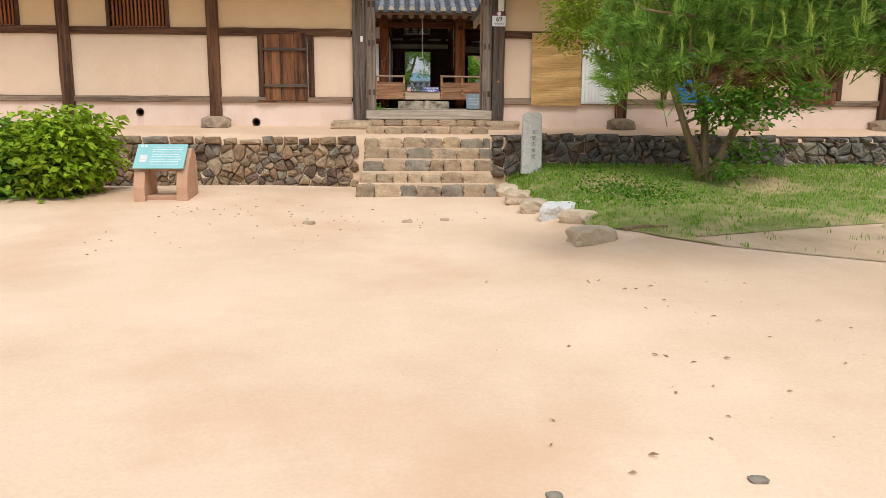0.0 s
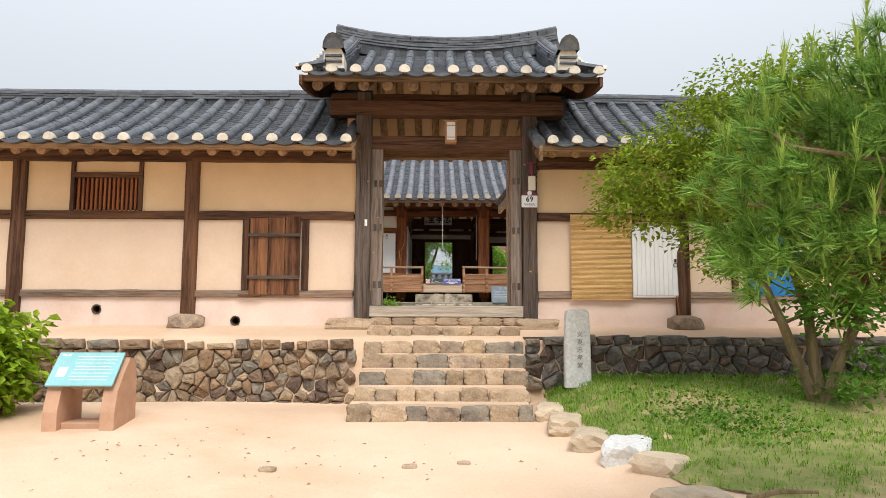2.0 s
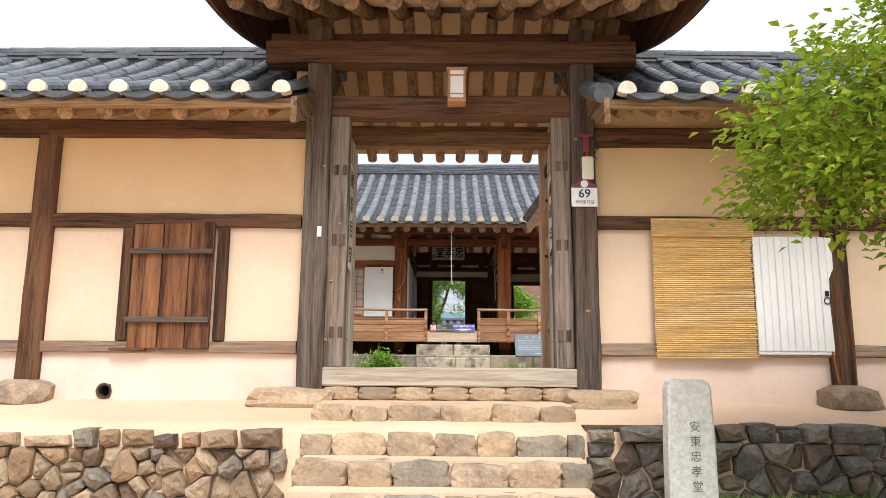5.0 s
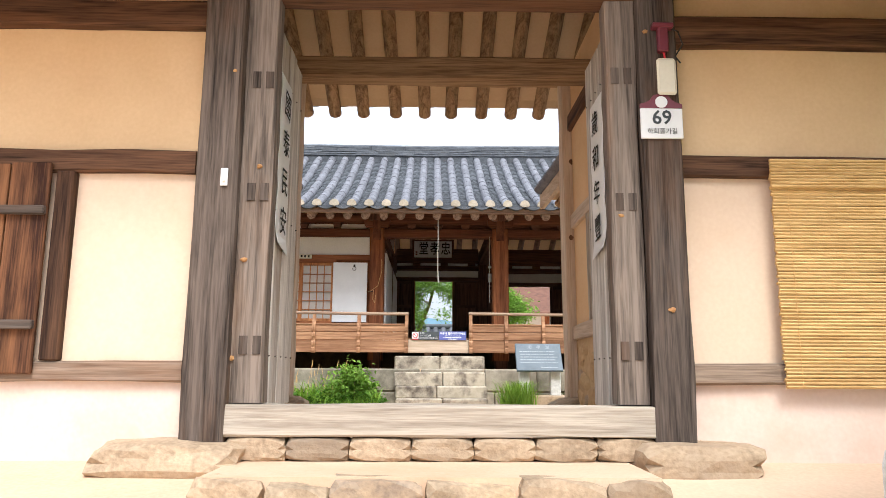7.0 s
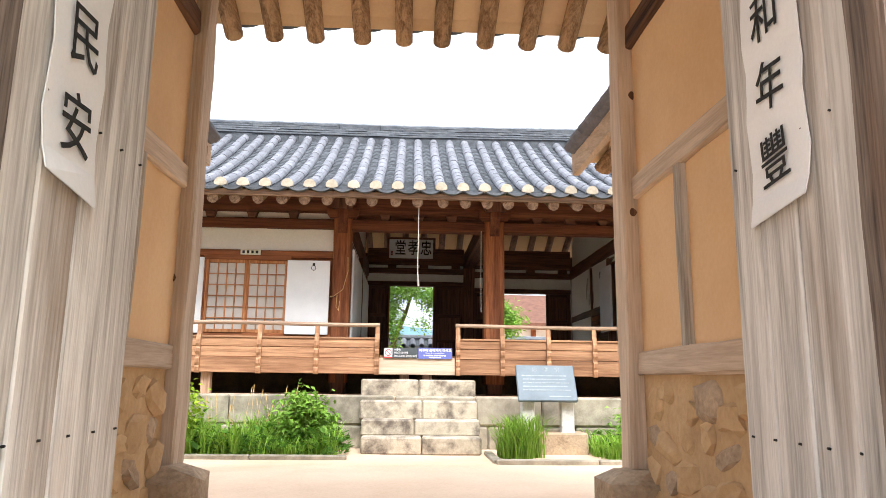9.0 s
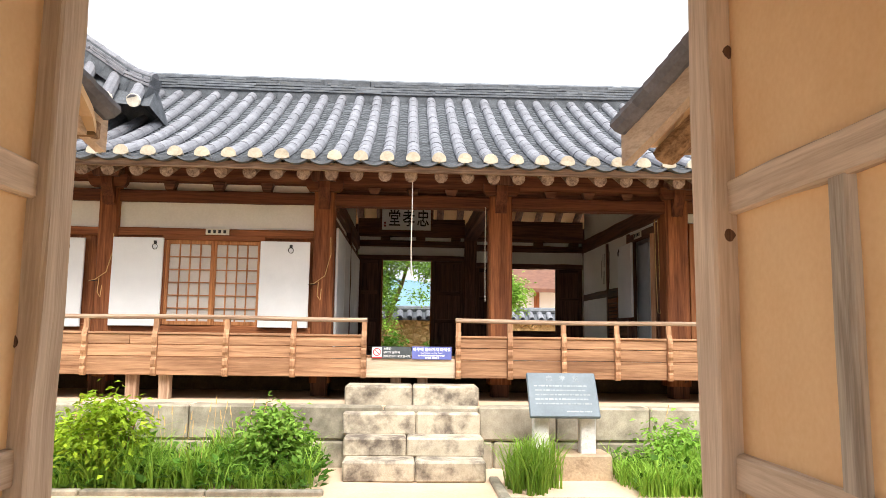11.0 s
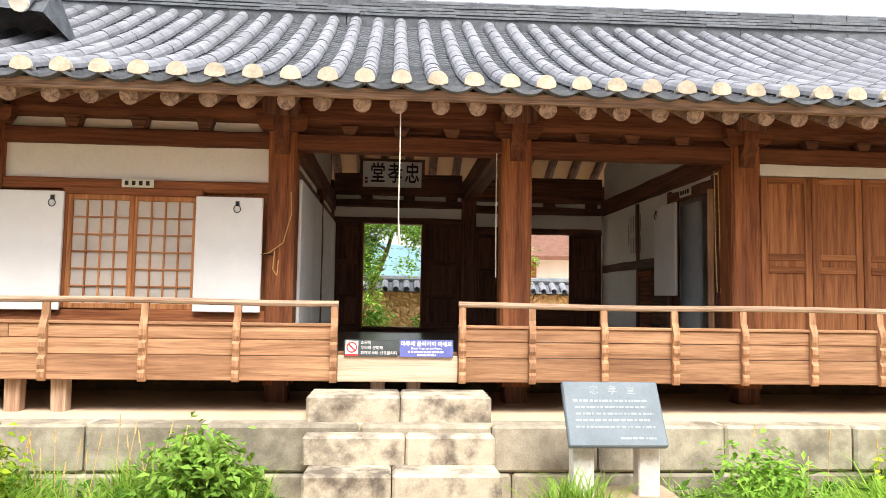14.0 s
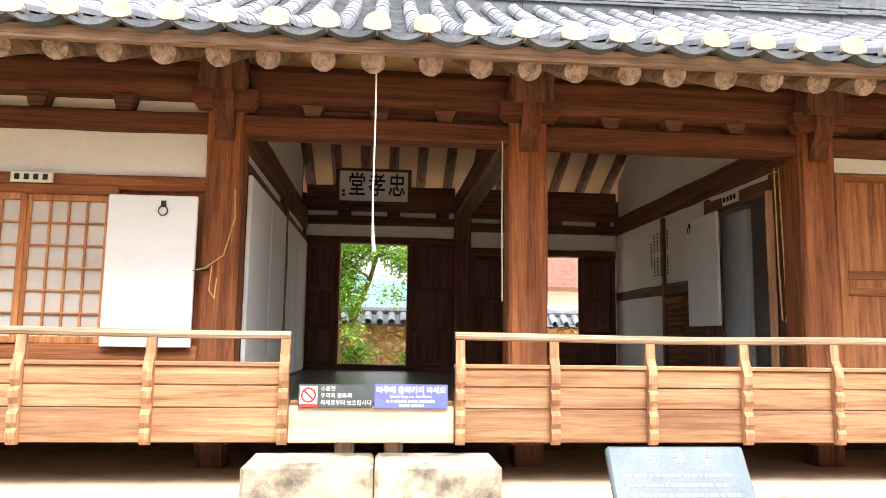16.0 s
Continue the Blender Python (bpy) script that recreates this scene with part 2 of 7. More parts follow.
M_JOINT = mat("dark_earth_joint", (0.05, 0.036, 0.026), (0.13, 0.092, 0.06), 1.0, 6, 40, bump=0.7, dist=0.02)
M_PAPER = mat("white_door_paper", (0.76, 0.77, 0.77), (0.84, 0.85, 0.85), 0.85, 3, 80, bump=0.05, dist=0.002, spread=0.02)
M_HANJI = mat("greyish_window_paper", (0.50, 0.47, 0.43), (0.62, 0.58, 0.53), 0.9, 3, 60, bump=0.05, dist=0.002, spread=0.02)
M_INK = mat("black_ink", (0.012, 0.012, 0.012), (0.03, 0.03, 0.03), 0.8, 20, 80, bump=0.0, spread=0.0)
M_IRON = mat("black_iron", (0.02, 0.02, 0.02), (0.06, 0.055, 0.05), 0.5, 20, 80, bump=0.2, metal=0.8)
M_CARVE = mat("grey_carving", (0.13, 0.13, 0.13), (0.22, 0.22, 0.21), 0.9, 20, 80, bump=0.0)
M_FAINT = mat("faint_engraving", (0.24, 0.28, 0.30), (0.34, 0.38, 0.40), 0.7, 20, 80, bump=0.0)
M_REED = mat("straw_reed", (0.42, 0.25, 0.09), (0.74, 0.50, 0.22), 0.8, 9, 60, stretch=(0.3, 2, 2), bump=0.3, dist=0.004, spread=0.09)
M_TERRA = mat("terracotta_render", (0.46, 0.27, 0.17), (0.56, 0.35, 0.24), 0.9, 5, 60, bump=0.3, dist=0.006)
M_TEAL = mat("pale_teal_enamel", (0.20, 0.45, 0.48), (0.27, 0.54, 0.56), 0.4, 4, 60, bump=0.0, spread=0.02, spec=0.5)
M_SLATE = mat("blue_grey_slate", (0.085, 0.12, 0.15), (0.14, 0.18, 0.215), 0.55, 5, 60, bump=0.1, dist=0.003, spread=0.02, spec=0.5)
M_BLUE = mat("bright_blue_plastic", (0.02, 0.16, 0.42), (0.03, 0.22, 0.52), 0.5, 5, 60, bump=0.0, spread=0.02)
M_SIGNW = mat("white_sign_enamel", (0.78, 0.79, 0.80), (0.84, 0.85, 0.86), 0.4, 5, 60, bump=0.0, spread=0.02, spec=0.5)
M_MAROON = mat("maroon_sign_enamel", (0.14, 0.025, 0.04), (0.18, 0.035, 0.05), 0.4, 5, 60, bump=0.0, spread=0.02, spec=0.5)
M_NAVY = mat("blue_violet_sign", (0.10, 0.12, 0.36), (0.13, 0.15, 0.42), 0.5, 5, 60, bump=0.0, spread=0.02)
M_SIGND = mat("dark_sign_board", (0.05, 0.06, 0.065), (0.08, 0.09, 0.095), 0.5, 5, 60, bump=0.0, spread=0.02)
M_REDP = mat("red_print", (0.55, 0.03, 0.04), (0.62, 0.05, 0.05), 0.5, 5, 60, bump=0.0, spread=0.02)
M_CREAM = mat("cream_plastic", (0.70, 0.66, 0.54), (0.78, 0.74, 0.62), 0.5, 5, 60, bump=0.0, spread=0.02)
M_ROPE = mat("white_cotton_rope", (0.46, 0.43, 0.37), (0.62, 0.59, 0.53), 0.9, 40, 120, bump=0.5, dist=0.003)
M_GRASS = mat("grass_green", (0.13, 0.27, 0.028), (0.32, 0.48, 0.08), 0.6, 1.5, 30, bump=0.0, spec=0.12, spread=0.22)
M_TURF = mat("thin_turf", (0.14, 0.18, 0.04), (0.28, 0.29, 0.10), 0.95, 3.0, 45, bump=0.6, dist=0.02, spread=0.0, stain=(0.50, 0.36, 0.21), stain_scale=0.9, stain_amount=0.85, st_lo=0.48)
# soil browner than the sand, partly dirt, partly tree shade put into colour
M_SOIL = mat("bare_shaded_soil", (0.46, 0.325, 0.205), (0.63, 0.465, 0.32), 0.95, 2.0, 45, bump=0.5, dist=0.015, spread=0.0, stain=(0.66, 0.49, 0.345), stain_scale=0.8, stain_amount=0.8, st_lo=0.46)
M_LEAFY = mat("yellow_green_leaf", (0.19, 0.36, 0.015), (0.50, 0.65, 0.06), 0.45, 2.0, 30, bump=0.0, spec=0.12, spread=0.25)
M_LEAF = mat("fresh_green_leaf", (0.05, 0.15, 0.015), (0.14, 0.28, 0.04), 0.45, 2.0, 30, bump=0.0, spec=0.12, spread=0.25)
M_MAPLE = mat("olive_maple_leaf", (0.10, 0.20, 0.014), (0.32, 0.40, 0.045), 0.6, 1.2, 30, bump=0.0, spec=0.12, spread=0.3, stain=(0.22, 0.09, 0.02), stain_scale=1.5, stain_amount=0.5)
M_CANDLE = mat("fresh_pine_shoot", (0.26, 0.40, 0.05), (0.52, 0.66, 0.16), 0.6, 2.0, 30, bump=0.0, spec=0.12, spread=0.15)
M_DEADN = mat("withered_pine_needle", (0.10, 0.055, 0.025), (0.26, 0.15, 0.07), 0.8, 2.0, 30, bump=0.0, spec=0.1, spread=0.2)
M_NEEDLE = mat("pine_needle", (0.05, 0.15, 0.02), (0.34, 0.54, 0.10), 0.6, 7.0, 30, bump=0.0, spec=0.12, spread=0.25)


def thin_leaf(m, share=0.35):
    """Lets part of the light through a leaf."""
    n, l = m.node_tree.nodes, m.node_tree.links
    bsdf = n["Principled BSDF"]
    tr, mx = n.new("ShaderNodeBsdfTranslucent"), n.new("ShaderNodeMixShader")
    l.new(bsdf.inputs["Base Color"].links[0].from_socket, tr.inputs["Color"])
    mx.inputs[0].default_value = share
    l.new(bsdf.outputs[0], mx.inputs[1])
    l.new(tr.outputs[0], mx.inputs[2])
    l.new(mx.outputs[0], n["Material Output"].inputs["Surface"])


for leaf_mat in (M_LEAFL, M_LEAFY, M_LEAF, M_MAPLE, M_NEEDLE, M_CANDLE, M_GRASS):
    thin_leaf(leaf_mat)
M_BARK = mat("grey_brown_bark", (0.13, 0.095, 0.05), (0.27, 0.21, 0.12), 0.95, 6, 40, stretch=(2, 2, 0.3), bump=0.8, dist=0.02)
M_MUD = mat("ochre_mud_wall", (0.38, 0.24, 0.11), (0.54, 0.37, 0.19), 0.95, 5, 30, bump=0.8, dist=0.03)
M_HILL = mat("far_blue_hill", (0.10, 0.19, 0.25), (0.15, 0.25, 0.31), 1.0, 0.05, 1.0, bump=0.0, spread=0.0)


# ---- building helpers ----
X, Y, Z = 0, 1, 2
CUBE = [(0, 3, 2, 1), (4, 5, 6, 7), (0, 1, 5, 4), (1, 2, 6, 5), (2, 3, 7, 6), (3, 0, 4, 7)]
rng = random.Random(7)


def mesh(name, verts, faces, material, smooth=False):
    me = bpy.data.meshes.new(name)
    me.from_pydata([tuple(v) for v in verts], [], faces)
    if isinstance(material, (list, tuple)):
        material = material[0]
    me.materials.append(material)
    if smooth:
        me.polygons.foreach_set("use_smooth", [True] * len(me.polygons))
    me.update()
    return me


class Geo:
    """Collects vertices and faces of one mesh."""

    def __init__(self):
        self.v, self.f = [], []

    def add(self, verts, faces, m=None):
        b = len(self.v)
        self.v += [tuple(m @ Vector(q)) if m is not None else tuple(q) for q in verts]
        self.f += [tuple(b + i for i in f) for f in faces]
        return self

    def box(self, x0, x1, y0, y1, z0, z1, m=None, c=0.0):
        """A box with its edges cut off by c."""
        if c <= 0:
            return self.add([(x0, y0, z0), (x1, y0, z0), (x1, y1, z0), (x0, y1, z0), (x0, y0, z1), (x1, y0, z1), (x1, y1, z1), (x0, y1, z1)], CUBE, m)
        v, idx = [], {}
        for i, x in enumerate((x0, x1)):
            for j, y in enumerate((y0, y1)):
                for k, z in enumerate((z0, z1)):
                    sx, sy, sz = (c, -c)[i], (c, -c)[j], (c, -c)[k]
                    for a, q in enumerate(((x, y + sy, z + sz), (x + sx, y, z + sz), (x + sx, y + sy, z))):
                        idx[i, j, k, a] = len(v)
                        v.append(q)
        f = []
        for s in (0, 1):
            quad = lambda a, o: [o(p, q) for p, q in ((0, 0), (1, 0), (1, 1), (0, 1))]
            for a, fn in ((0, lambda p, q: idx[s, p, q, 0]), (1, lambda p, q: idx[p, s, q, 1]), (2, lambda p, q: idx[p, q, s, 2])):
                r = quad(a, fn)
                f.append(tuple(r if (s == 1) != (a == 1) else r[::-1]))
        for p in (0, 1):
            for q in (0, 1):
                for e in ((idx[0, p, q, 1], idx[1, p, q, 1], idx[1, p, q, 2], idx[0, p, q, 2]), (idx[p, 0, q, 0], idx[p, 1, q, 0], idx[p, 1, q, 2], idx[p, 0, q, 2]), (idx[p, q, 0, 0], idx[p, q, 1, 0], idx[p, q, 1, 1], idx[p, q, 0, 1])):
                    f.append(e)
                for r in (0, 1):
                    f.append((idx[p, q, r, 0], idx[p, q, r, 1], idx[p, q, r, 2]))
        return self.add(v, f, m)

    def rod(self, a, b, r0, r1=None, n=8, cap=True, wob=0.0):
        """A round bar from a to b that tapers from r0 to r1."""
        a, b = Vector(a), Vector(b)
        r1 = r0 if r1 is None else r1
        q = (b - a).to_track_quat("Z", "Y").to_matrix()
        u, w = q.col[0], q.col[1]
        v = []
        for p, r in ((a, r0), (b, r1)):
            for i in range(n):
                t = 2 * math.pi * i / n
                k = r * (1 + wob * rng.uniform(-1, 1))
                v.append(p + u * math.cos(t) * k + w * math.sin(t) * k)
        f = [(i, (i + 1) % n, n + (i + 1) % n, n + i) for i in range(n)]
        if cap:
            f += [tuple(range(n))[::-1], tuple(range(n, 2 * n))]
        return self.add(v, f)

    def pipe(self, pts, radii, n=7):
        """A bent round bar through points, in one skin."""
        pts = [Vector(p) for p in pts]
        v, last = [], None
        for i, (p, r) in enumerate(zip(pts, radii)):
            d = (pts[min(i + 1, len(pts) - 1)] - pts[max(i - 1, 0)])
            d = d.normalized() if d.length > 1e-9 else Vector((0, 0, 1))
            u = d.orthogonal().normalized() if last is None else (last - d * last.dot(d)).normalized()
            last = u
            w = d.cross(u)
            v += [p + (u * math.cos(2 * math.pi * j / n) + w * math.sin(2 * math.pi * j / n)) * r for j in range(n)]
        m = len(pts)
        f = [(i * n + j, i * n + (j + 1) % n, i * n + n + (j + 1) % n, i * n + n + j) for i in range(m - 1) for j in range(n)]
        return self.add(v, f + [tuple(range(n))[::-1], tuple(range((m - 1) * n, m * n))])

    def poly(self, outline, y0, y1, plane="xz"):
        """An outline in the x-z plane drawn out from y0 to y1 (or y-z from x0 to x1)."""
        n = len(outline)
        put = (lambda p, d: (p[0], d, p[1])) if plane == "xz" else (lambda p, d: (d, p[0], p[1]))
        v = [put(p, y0) for p in outline] + [put(p, y1) for p in outline]
        f = [tuple(range(n)), tuple(range(2 * n - 1, n - 1, -1))] + [(i, n + i, n + (i + 1) % n, (i + 1) % n) for i in range(n)]
        return self.add(v, f)


def part(name, geo, material, parent=None, label="", smooth=False):
    """Links geo as one mesh object, under its thing or part where one is given."""
    ob = new(name, mesh(name, geo.v, geo.f, material, smooth))
    if parent:
        ob.parent = parent
    if label:
        ob["label"] = label
    return ob


def thing(name, at, label, category, group="", kind=""):
    """An empty at the base of a thing."""
    ob = new(name)
    ob.location = at
    return tagged(ob, label, category, group, kind)


def keep(child, parent):
    """Puts a part made in world places under a thing whose base is elsewhere."""
    child.parent = parent
    child.matrix_parent_inverse = Matrix.Translation(parent.location).inverted()
    return child


def piece(name, geo, material, parent, label="", smooth=False):
    return keep(part(name, geo, material, None, label, smooth), parent)


def solid(name, geo, material, label, category, kind="structure", smooth=False):
    return tagged(part(name, geo, material, None, "", smooth), label, category, "", kind)


def box(*a, c=0.006):
    return Geo().box(*a, c=c)


def stone(w, d, h, seed, n=2, rough=0.12, square=0.72):
    """A rough block about w x d x h with its middle at the origin."""
    r = random.Random(seed)
    g = Geo()
    bm = bmesh.new()
    bmesh.ops.create_icosphere(bm, subdivisions=n, radius=1.0)
    off = Vector((r.uniform(0, 90), r.uniform(0, 90), r.uniform(0, 90)))
    for q in bm.verts:
        p = q.co.copy()
        k = max(abs(p.x), abs(p.y), abs(p.z))
        p = p.lerp(p / k, square)
        p *= 1 + rough * noise.noise(p * 1.3 + off) * 1.6
        q.co = Vector((p.x * w / 2, p.y * d / 2, p.z * h / 2))
    g.add([q.co for q in bm.verts], [tuple(q.index for q in f.verts) for f in bm.faces])
    bm.free()
    return g


# ---- ground ----
def ground_z(x, y):
    """Height of the ground: the forecourt climbs to the stairs, then terrace, gate passage, courtyard and garden."""
    if y < 12.46:
        keys = ((-400, -1.0), (-20, 0.25), (0, 0.45), (8, 0.74), (10, 0.86), (11.2, 1.0), (12.46, 1.04))
        for (a, za), (b, zb) in zip(keys, keys[1:]):
            if y <= b:
                z = za + (zb - za) * (y - a) / (b - a)
                break
        k = min(1, max(0, (x - 1.25 - max(0, (11.6 - y)) * 0.10) / 0.7)) * min(1, max(0, (y - 6.6) / 2.0)) * min(1, max(0, (16 - x) / 4))
        z += k * (0.16 + 0.18 * min(1, max(0, (y - 7.5) / 4.5)))
        z += 0.10 * min(1, max(0, (-1.3 - x) / 1.2)) * min(1, max(0, (y - 8.5) / 1.5)) * min(1, max(0, (12.6 - y) / 1.2))
        return z + 0.02 * noise.noise(Vector((x * 0.5, y * 0.5, 0)))
    if y < 13.5:
        return 1.88 + (y - 12.46) / 1.04 * 0.18 + 0.012 * noise.noise(Vector((x, y, 3)))
    if y < 16.45:
        return 2.06
    if y < 26:
        return 1.93 + 0.01 * noise.noise(Vector((x, y, 5)))
    return 2.75 if y > 27.8 else 1.93 + 0.82 * (y - 26) / 1.8


def axis(marks):
    out = []
    for a, b, step in marks:
        n = max(1, round((b - a) / step))
        out += [a + (b - a) * i / n for i in range(n)]
    return out + [marks[-1][1]]


def sheet(name, xs, ys, fz, material, label, category):
    v = [(x, y, fz(x, y)) for y in ys for x in xs]
    n = len(xs)
    f = [(j * n + i, j * n + i + 1, (j + 1) * n + i + 1, (j + 1) * n + i) for j in range(len(ys) - 1) for i in range(n - 1)]
    g = Geo().add(v, f)
    return solid(name, g, material, label, category, smooth=True)


gx = axis(((-600, -60, 60), (-60, -12, 6), (-12, 12, 0.3), (12, 60, 6), (60, 600, 60)))
gy = axis(((-400, -20, 40), (-20, -2, 2), (-2, 12.45, 0.3), (12.45, 12.46, 0.01), (12.461, 13.49, 0.25), (13.5, 16.44, 0.5), (16.45, 26, 0.5), (26, 30, 0.3), (30, 60, 5), (60, 700, 60)))
sheet("ground", gx, gy, ground_z, M_SAND, "packed pale orange sand of the forecourt and yard", "ground")


# ---- roofs ----
def arc(r, n, a0=0.0, a1=180.0):
    return [(r * math.cos(radians(a0 + (a1 - a0) * i / n)), r * math.sin(radians(a0 + (a1 - a0) * i / n))) for i in range(n + 1)]


def tile_mesh(name, p, q, r, material, lap=0.03):
    """A half-round cover tile from p to q in the y-z plane, its lower end a little wider."""
    p, q = Vector((0, *p)), Vector((0, *q))
    d = (q - p).normalized()
    up = Vector((0, -d.z, d.y))
    q = q + d * lap
    v, n = [], 7
    for c, rr, lift in ((p, r, 0.003), (q, r * 0.955, 0.0), (p, r * 0.82, 0.0), (q, r * 0.72, 0.0)):
        for x, h in arc(rr, n):
            v.append(c + Vector((x, 0, 0)) + up * (h + lift))
    k = n + 1
    f = [(i, i + 1, k + i + 1, k + i) for i in range(n)] + [(2 * k + i + 1, 2 * k + i, i, i + 1)[::-1] for i in range(n)]
    me = mesh(name, v, f, material)
    return me, v, f


def roof(name, label, x0, x1, pitch, first, eave, ridge, sag, tile, pan, r=0.078, length=0.34, near=None, board=0.085, cap=True, rafters=(0.33, 0.055), deck=0.12, soffit=None, raft_in=0.25, raft_mat=None):
    """One slope of a tiled roof from eave (y, z) up to ridge (y, z)."""
    (ye, ze), (yr, zr) = eave, ridge
    base = thing(name, ((x0 + x1) / 2, ye, ze), label, "roof", kind="structure")

    def prof(u):
        return (ye + (yr - ye) * u, ze + (zr - ze) * (u - sag * 4 * u * (1 - u) * (1 - 0.35 * u)))

    total = sum(math.dist(prof(i / 40), prof((i + 1) / 40)) for i in range(40))
    n = max(3, round(total / length))
    rows = []
    x = first
    while x <= x1 + 1e-6:
        if x >= x0 - 1e-6:
            rows.append(x)
        x += pitch
    x = first - pitch
    while x >= x0 - 1e-6:
        rows.append(x)
        x -= pitch
    rows.sort()
    kinds = [tile_mesh("cover_tile", prof(i / n), prof((i + 1) / n), r, tile) for i in range(n)]
    rest = Geo()
    for x in rows:
        for i, (me, v, f) in enumerate(kinds):
            if near and near[0] <= x <= near[1]:
                ob = new("cover_tile", me)
                ob.location = (x + rng.uniform(-0.004, 0.004), 0, rng.uniform(-0.003, 0.003))
                keep(ob, base)
            else:
                rest.add(v, f, Matrix.Translation((x, 0, 0)))
    if rest.v:
        tagged(piece("cover_tiles_far", rest, tile, base, "rows of half-round tiles"), kind="stuff")
    if cap:
        s = -1 if yr > ye else 1
        k = [(rr[0], rr[1]) for rr in arc(r * 1.0, 8)] + [(-r * 0.95, -0.018), (-r * 0.4, -0.034), (r * 0.4, -0.034), (r * 0.95, -0.018)]
        g = Geo()
        g.v = [(a, s * 0.036, b + 0.008) for a, b in k] + [(a * 0.98, -s * 0.05, b + 0.01) for a, b in k]
        m = len(k)
        g.f = [tuple(range(m)) if s < 0 else tuple(range(m))[::-1]] + [(i, m + i, m + (i + 1) % m, (i + 1) % m) for i in range(m)]
        cap_me = mesh("mortar_cap", g.v, g.f, M_LIME if tile is M_TILE else M_LIMEH)
        for x in rows:
            ob = new("mortar_cap", cap_me)
            ob.location = (x, ye, ze)
            keep(ob, base)
    pans = Geo()
    step = 0.105
    cnt = int(total / step)
    w = pitch / 2
    for a in rows[:-1]:
        mid = a + w
        for i in range(cnt):
            y_a, z_a = prof(i / cnt)
            y_b, z_b = prof(min(1, (i + 2.2) / cnt))
            jig = rng.uniform(-0.004, 0.004)
            v = []
            for yy, zz, dz in ((y_a, z_a, 0.022), (y_b, z_b, -0.012), (y_a, z_a, -0.002)):
                for j in range(5):
                    t = (j - 2) / 2
                    v.append((mid + t * w * 0.96, yy, zz + dz + jig - 0.055 * (1 - t * t) + 0.012))
            f = [(j, j + 1, 6 + j, 5 + j) for j in range(4)] + [(10 + j, 11 + j, j + 1, j) for j in range(4)]
            pans.add(v, f)
    lip = Geo()
    sg_ = 1 if yr > ye else -1
    for a in rows[:-1]:
        v = []
        for yy in (ye - sg_ * 0.03, ye + sg_ * 0.10):
            for up in (0.0, -0.030):
                v += [(a + w + (j - 4) / 4 * w, yy, ze + 0.008 - 0.056 * (1 - ((j - 4) / 4) ** 2) + up) for j in range(9)]
        f = []
        for j in range(8):
            f += [(9 + j, 10 + j, j + 1, j), (j, j + 1, 19 + j, 18 + j), (27 + j, 28 + j, 10 + j, 9 + j)]
        lip.add(v, f)
    tagged(piece("eave_tiles", lip, pan, base, "drooping curved edge tiles"), kind="stuff")
    tagged(piece("pan_tiles", pans, pan, base, "overlapping concave tiles between the rows"), kind="stuff")
    g = Geo()
    m = 14
    sh = Geo()
    v = []
    for i in range(m + 1):
        y, z = prof(i / m)
        yy = y + (0.10 if i == 0 else 0) * (1 if yr > ye else -1)
        v += [(x0, yy, z - 0.075), (x1, yy, z - 0.075), (x0, yy, z - deck), (x1, yy, z - deck)]
    f = []
    for i in range(m):
        b, c = 4 * i, 4 * i + 4
        f += [(b, b + 1, c + 1, c), (b + 3, b + 2, c + 2, c + 3), (b + 2, b, c, c + 2), (b + 1, b + 3, c + 3, c + 1)]
    f += [(0, 2, 3, 1), (4 * m, 4 * m + 1, 4 * m + 3, 4 * m + 2)]
    sh.add(v, f)
    piece("deck", sh, soffit or M_OCHRE, base, "clay-daubed underside between the rafters")
    sgn = 1 if yr > ye else -1
    piece("eave_board", box(x0, x1, min(ye + sgn * 0.05, ye + sgn * 0.11), max(ye + sgn * 0.05, ye + sgn * 0.11), ze - 0.045 - board, ze - 0.045), (raft_mat or M_RAFT)[X], base)
    if rafters:
        sp, rr = rafters
        x = x0 + sp * 0.5
        while x < x1:
            p0, p1 = prof(raft_in / abs(yr - ye) * 0.75), prof(0.97)
            pm = prof(0.5)
            gg = Geo()
            j = rng.uniform(-0.02, 0.02)
            k = deck + rr * 1.0
            gg.pipe([(x + j, p0[0], p0[1] - k - 0.01), (x, pm[0], pm[1] - k), (x - j, p1[0], p1[1] - k)], [rr * 1.02, rr, rr], 12)
            piece("rafter", gg, (raft_mat or M_RAFT)[Y], base)
            x += sp
    return base, prof, rows


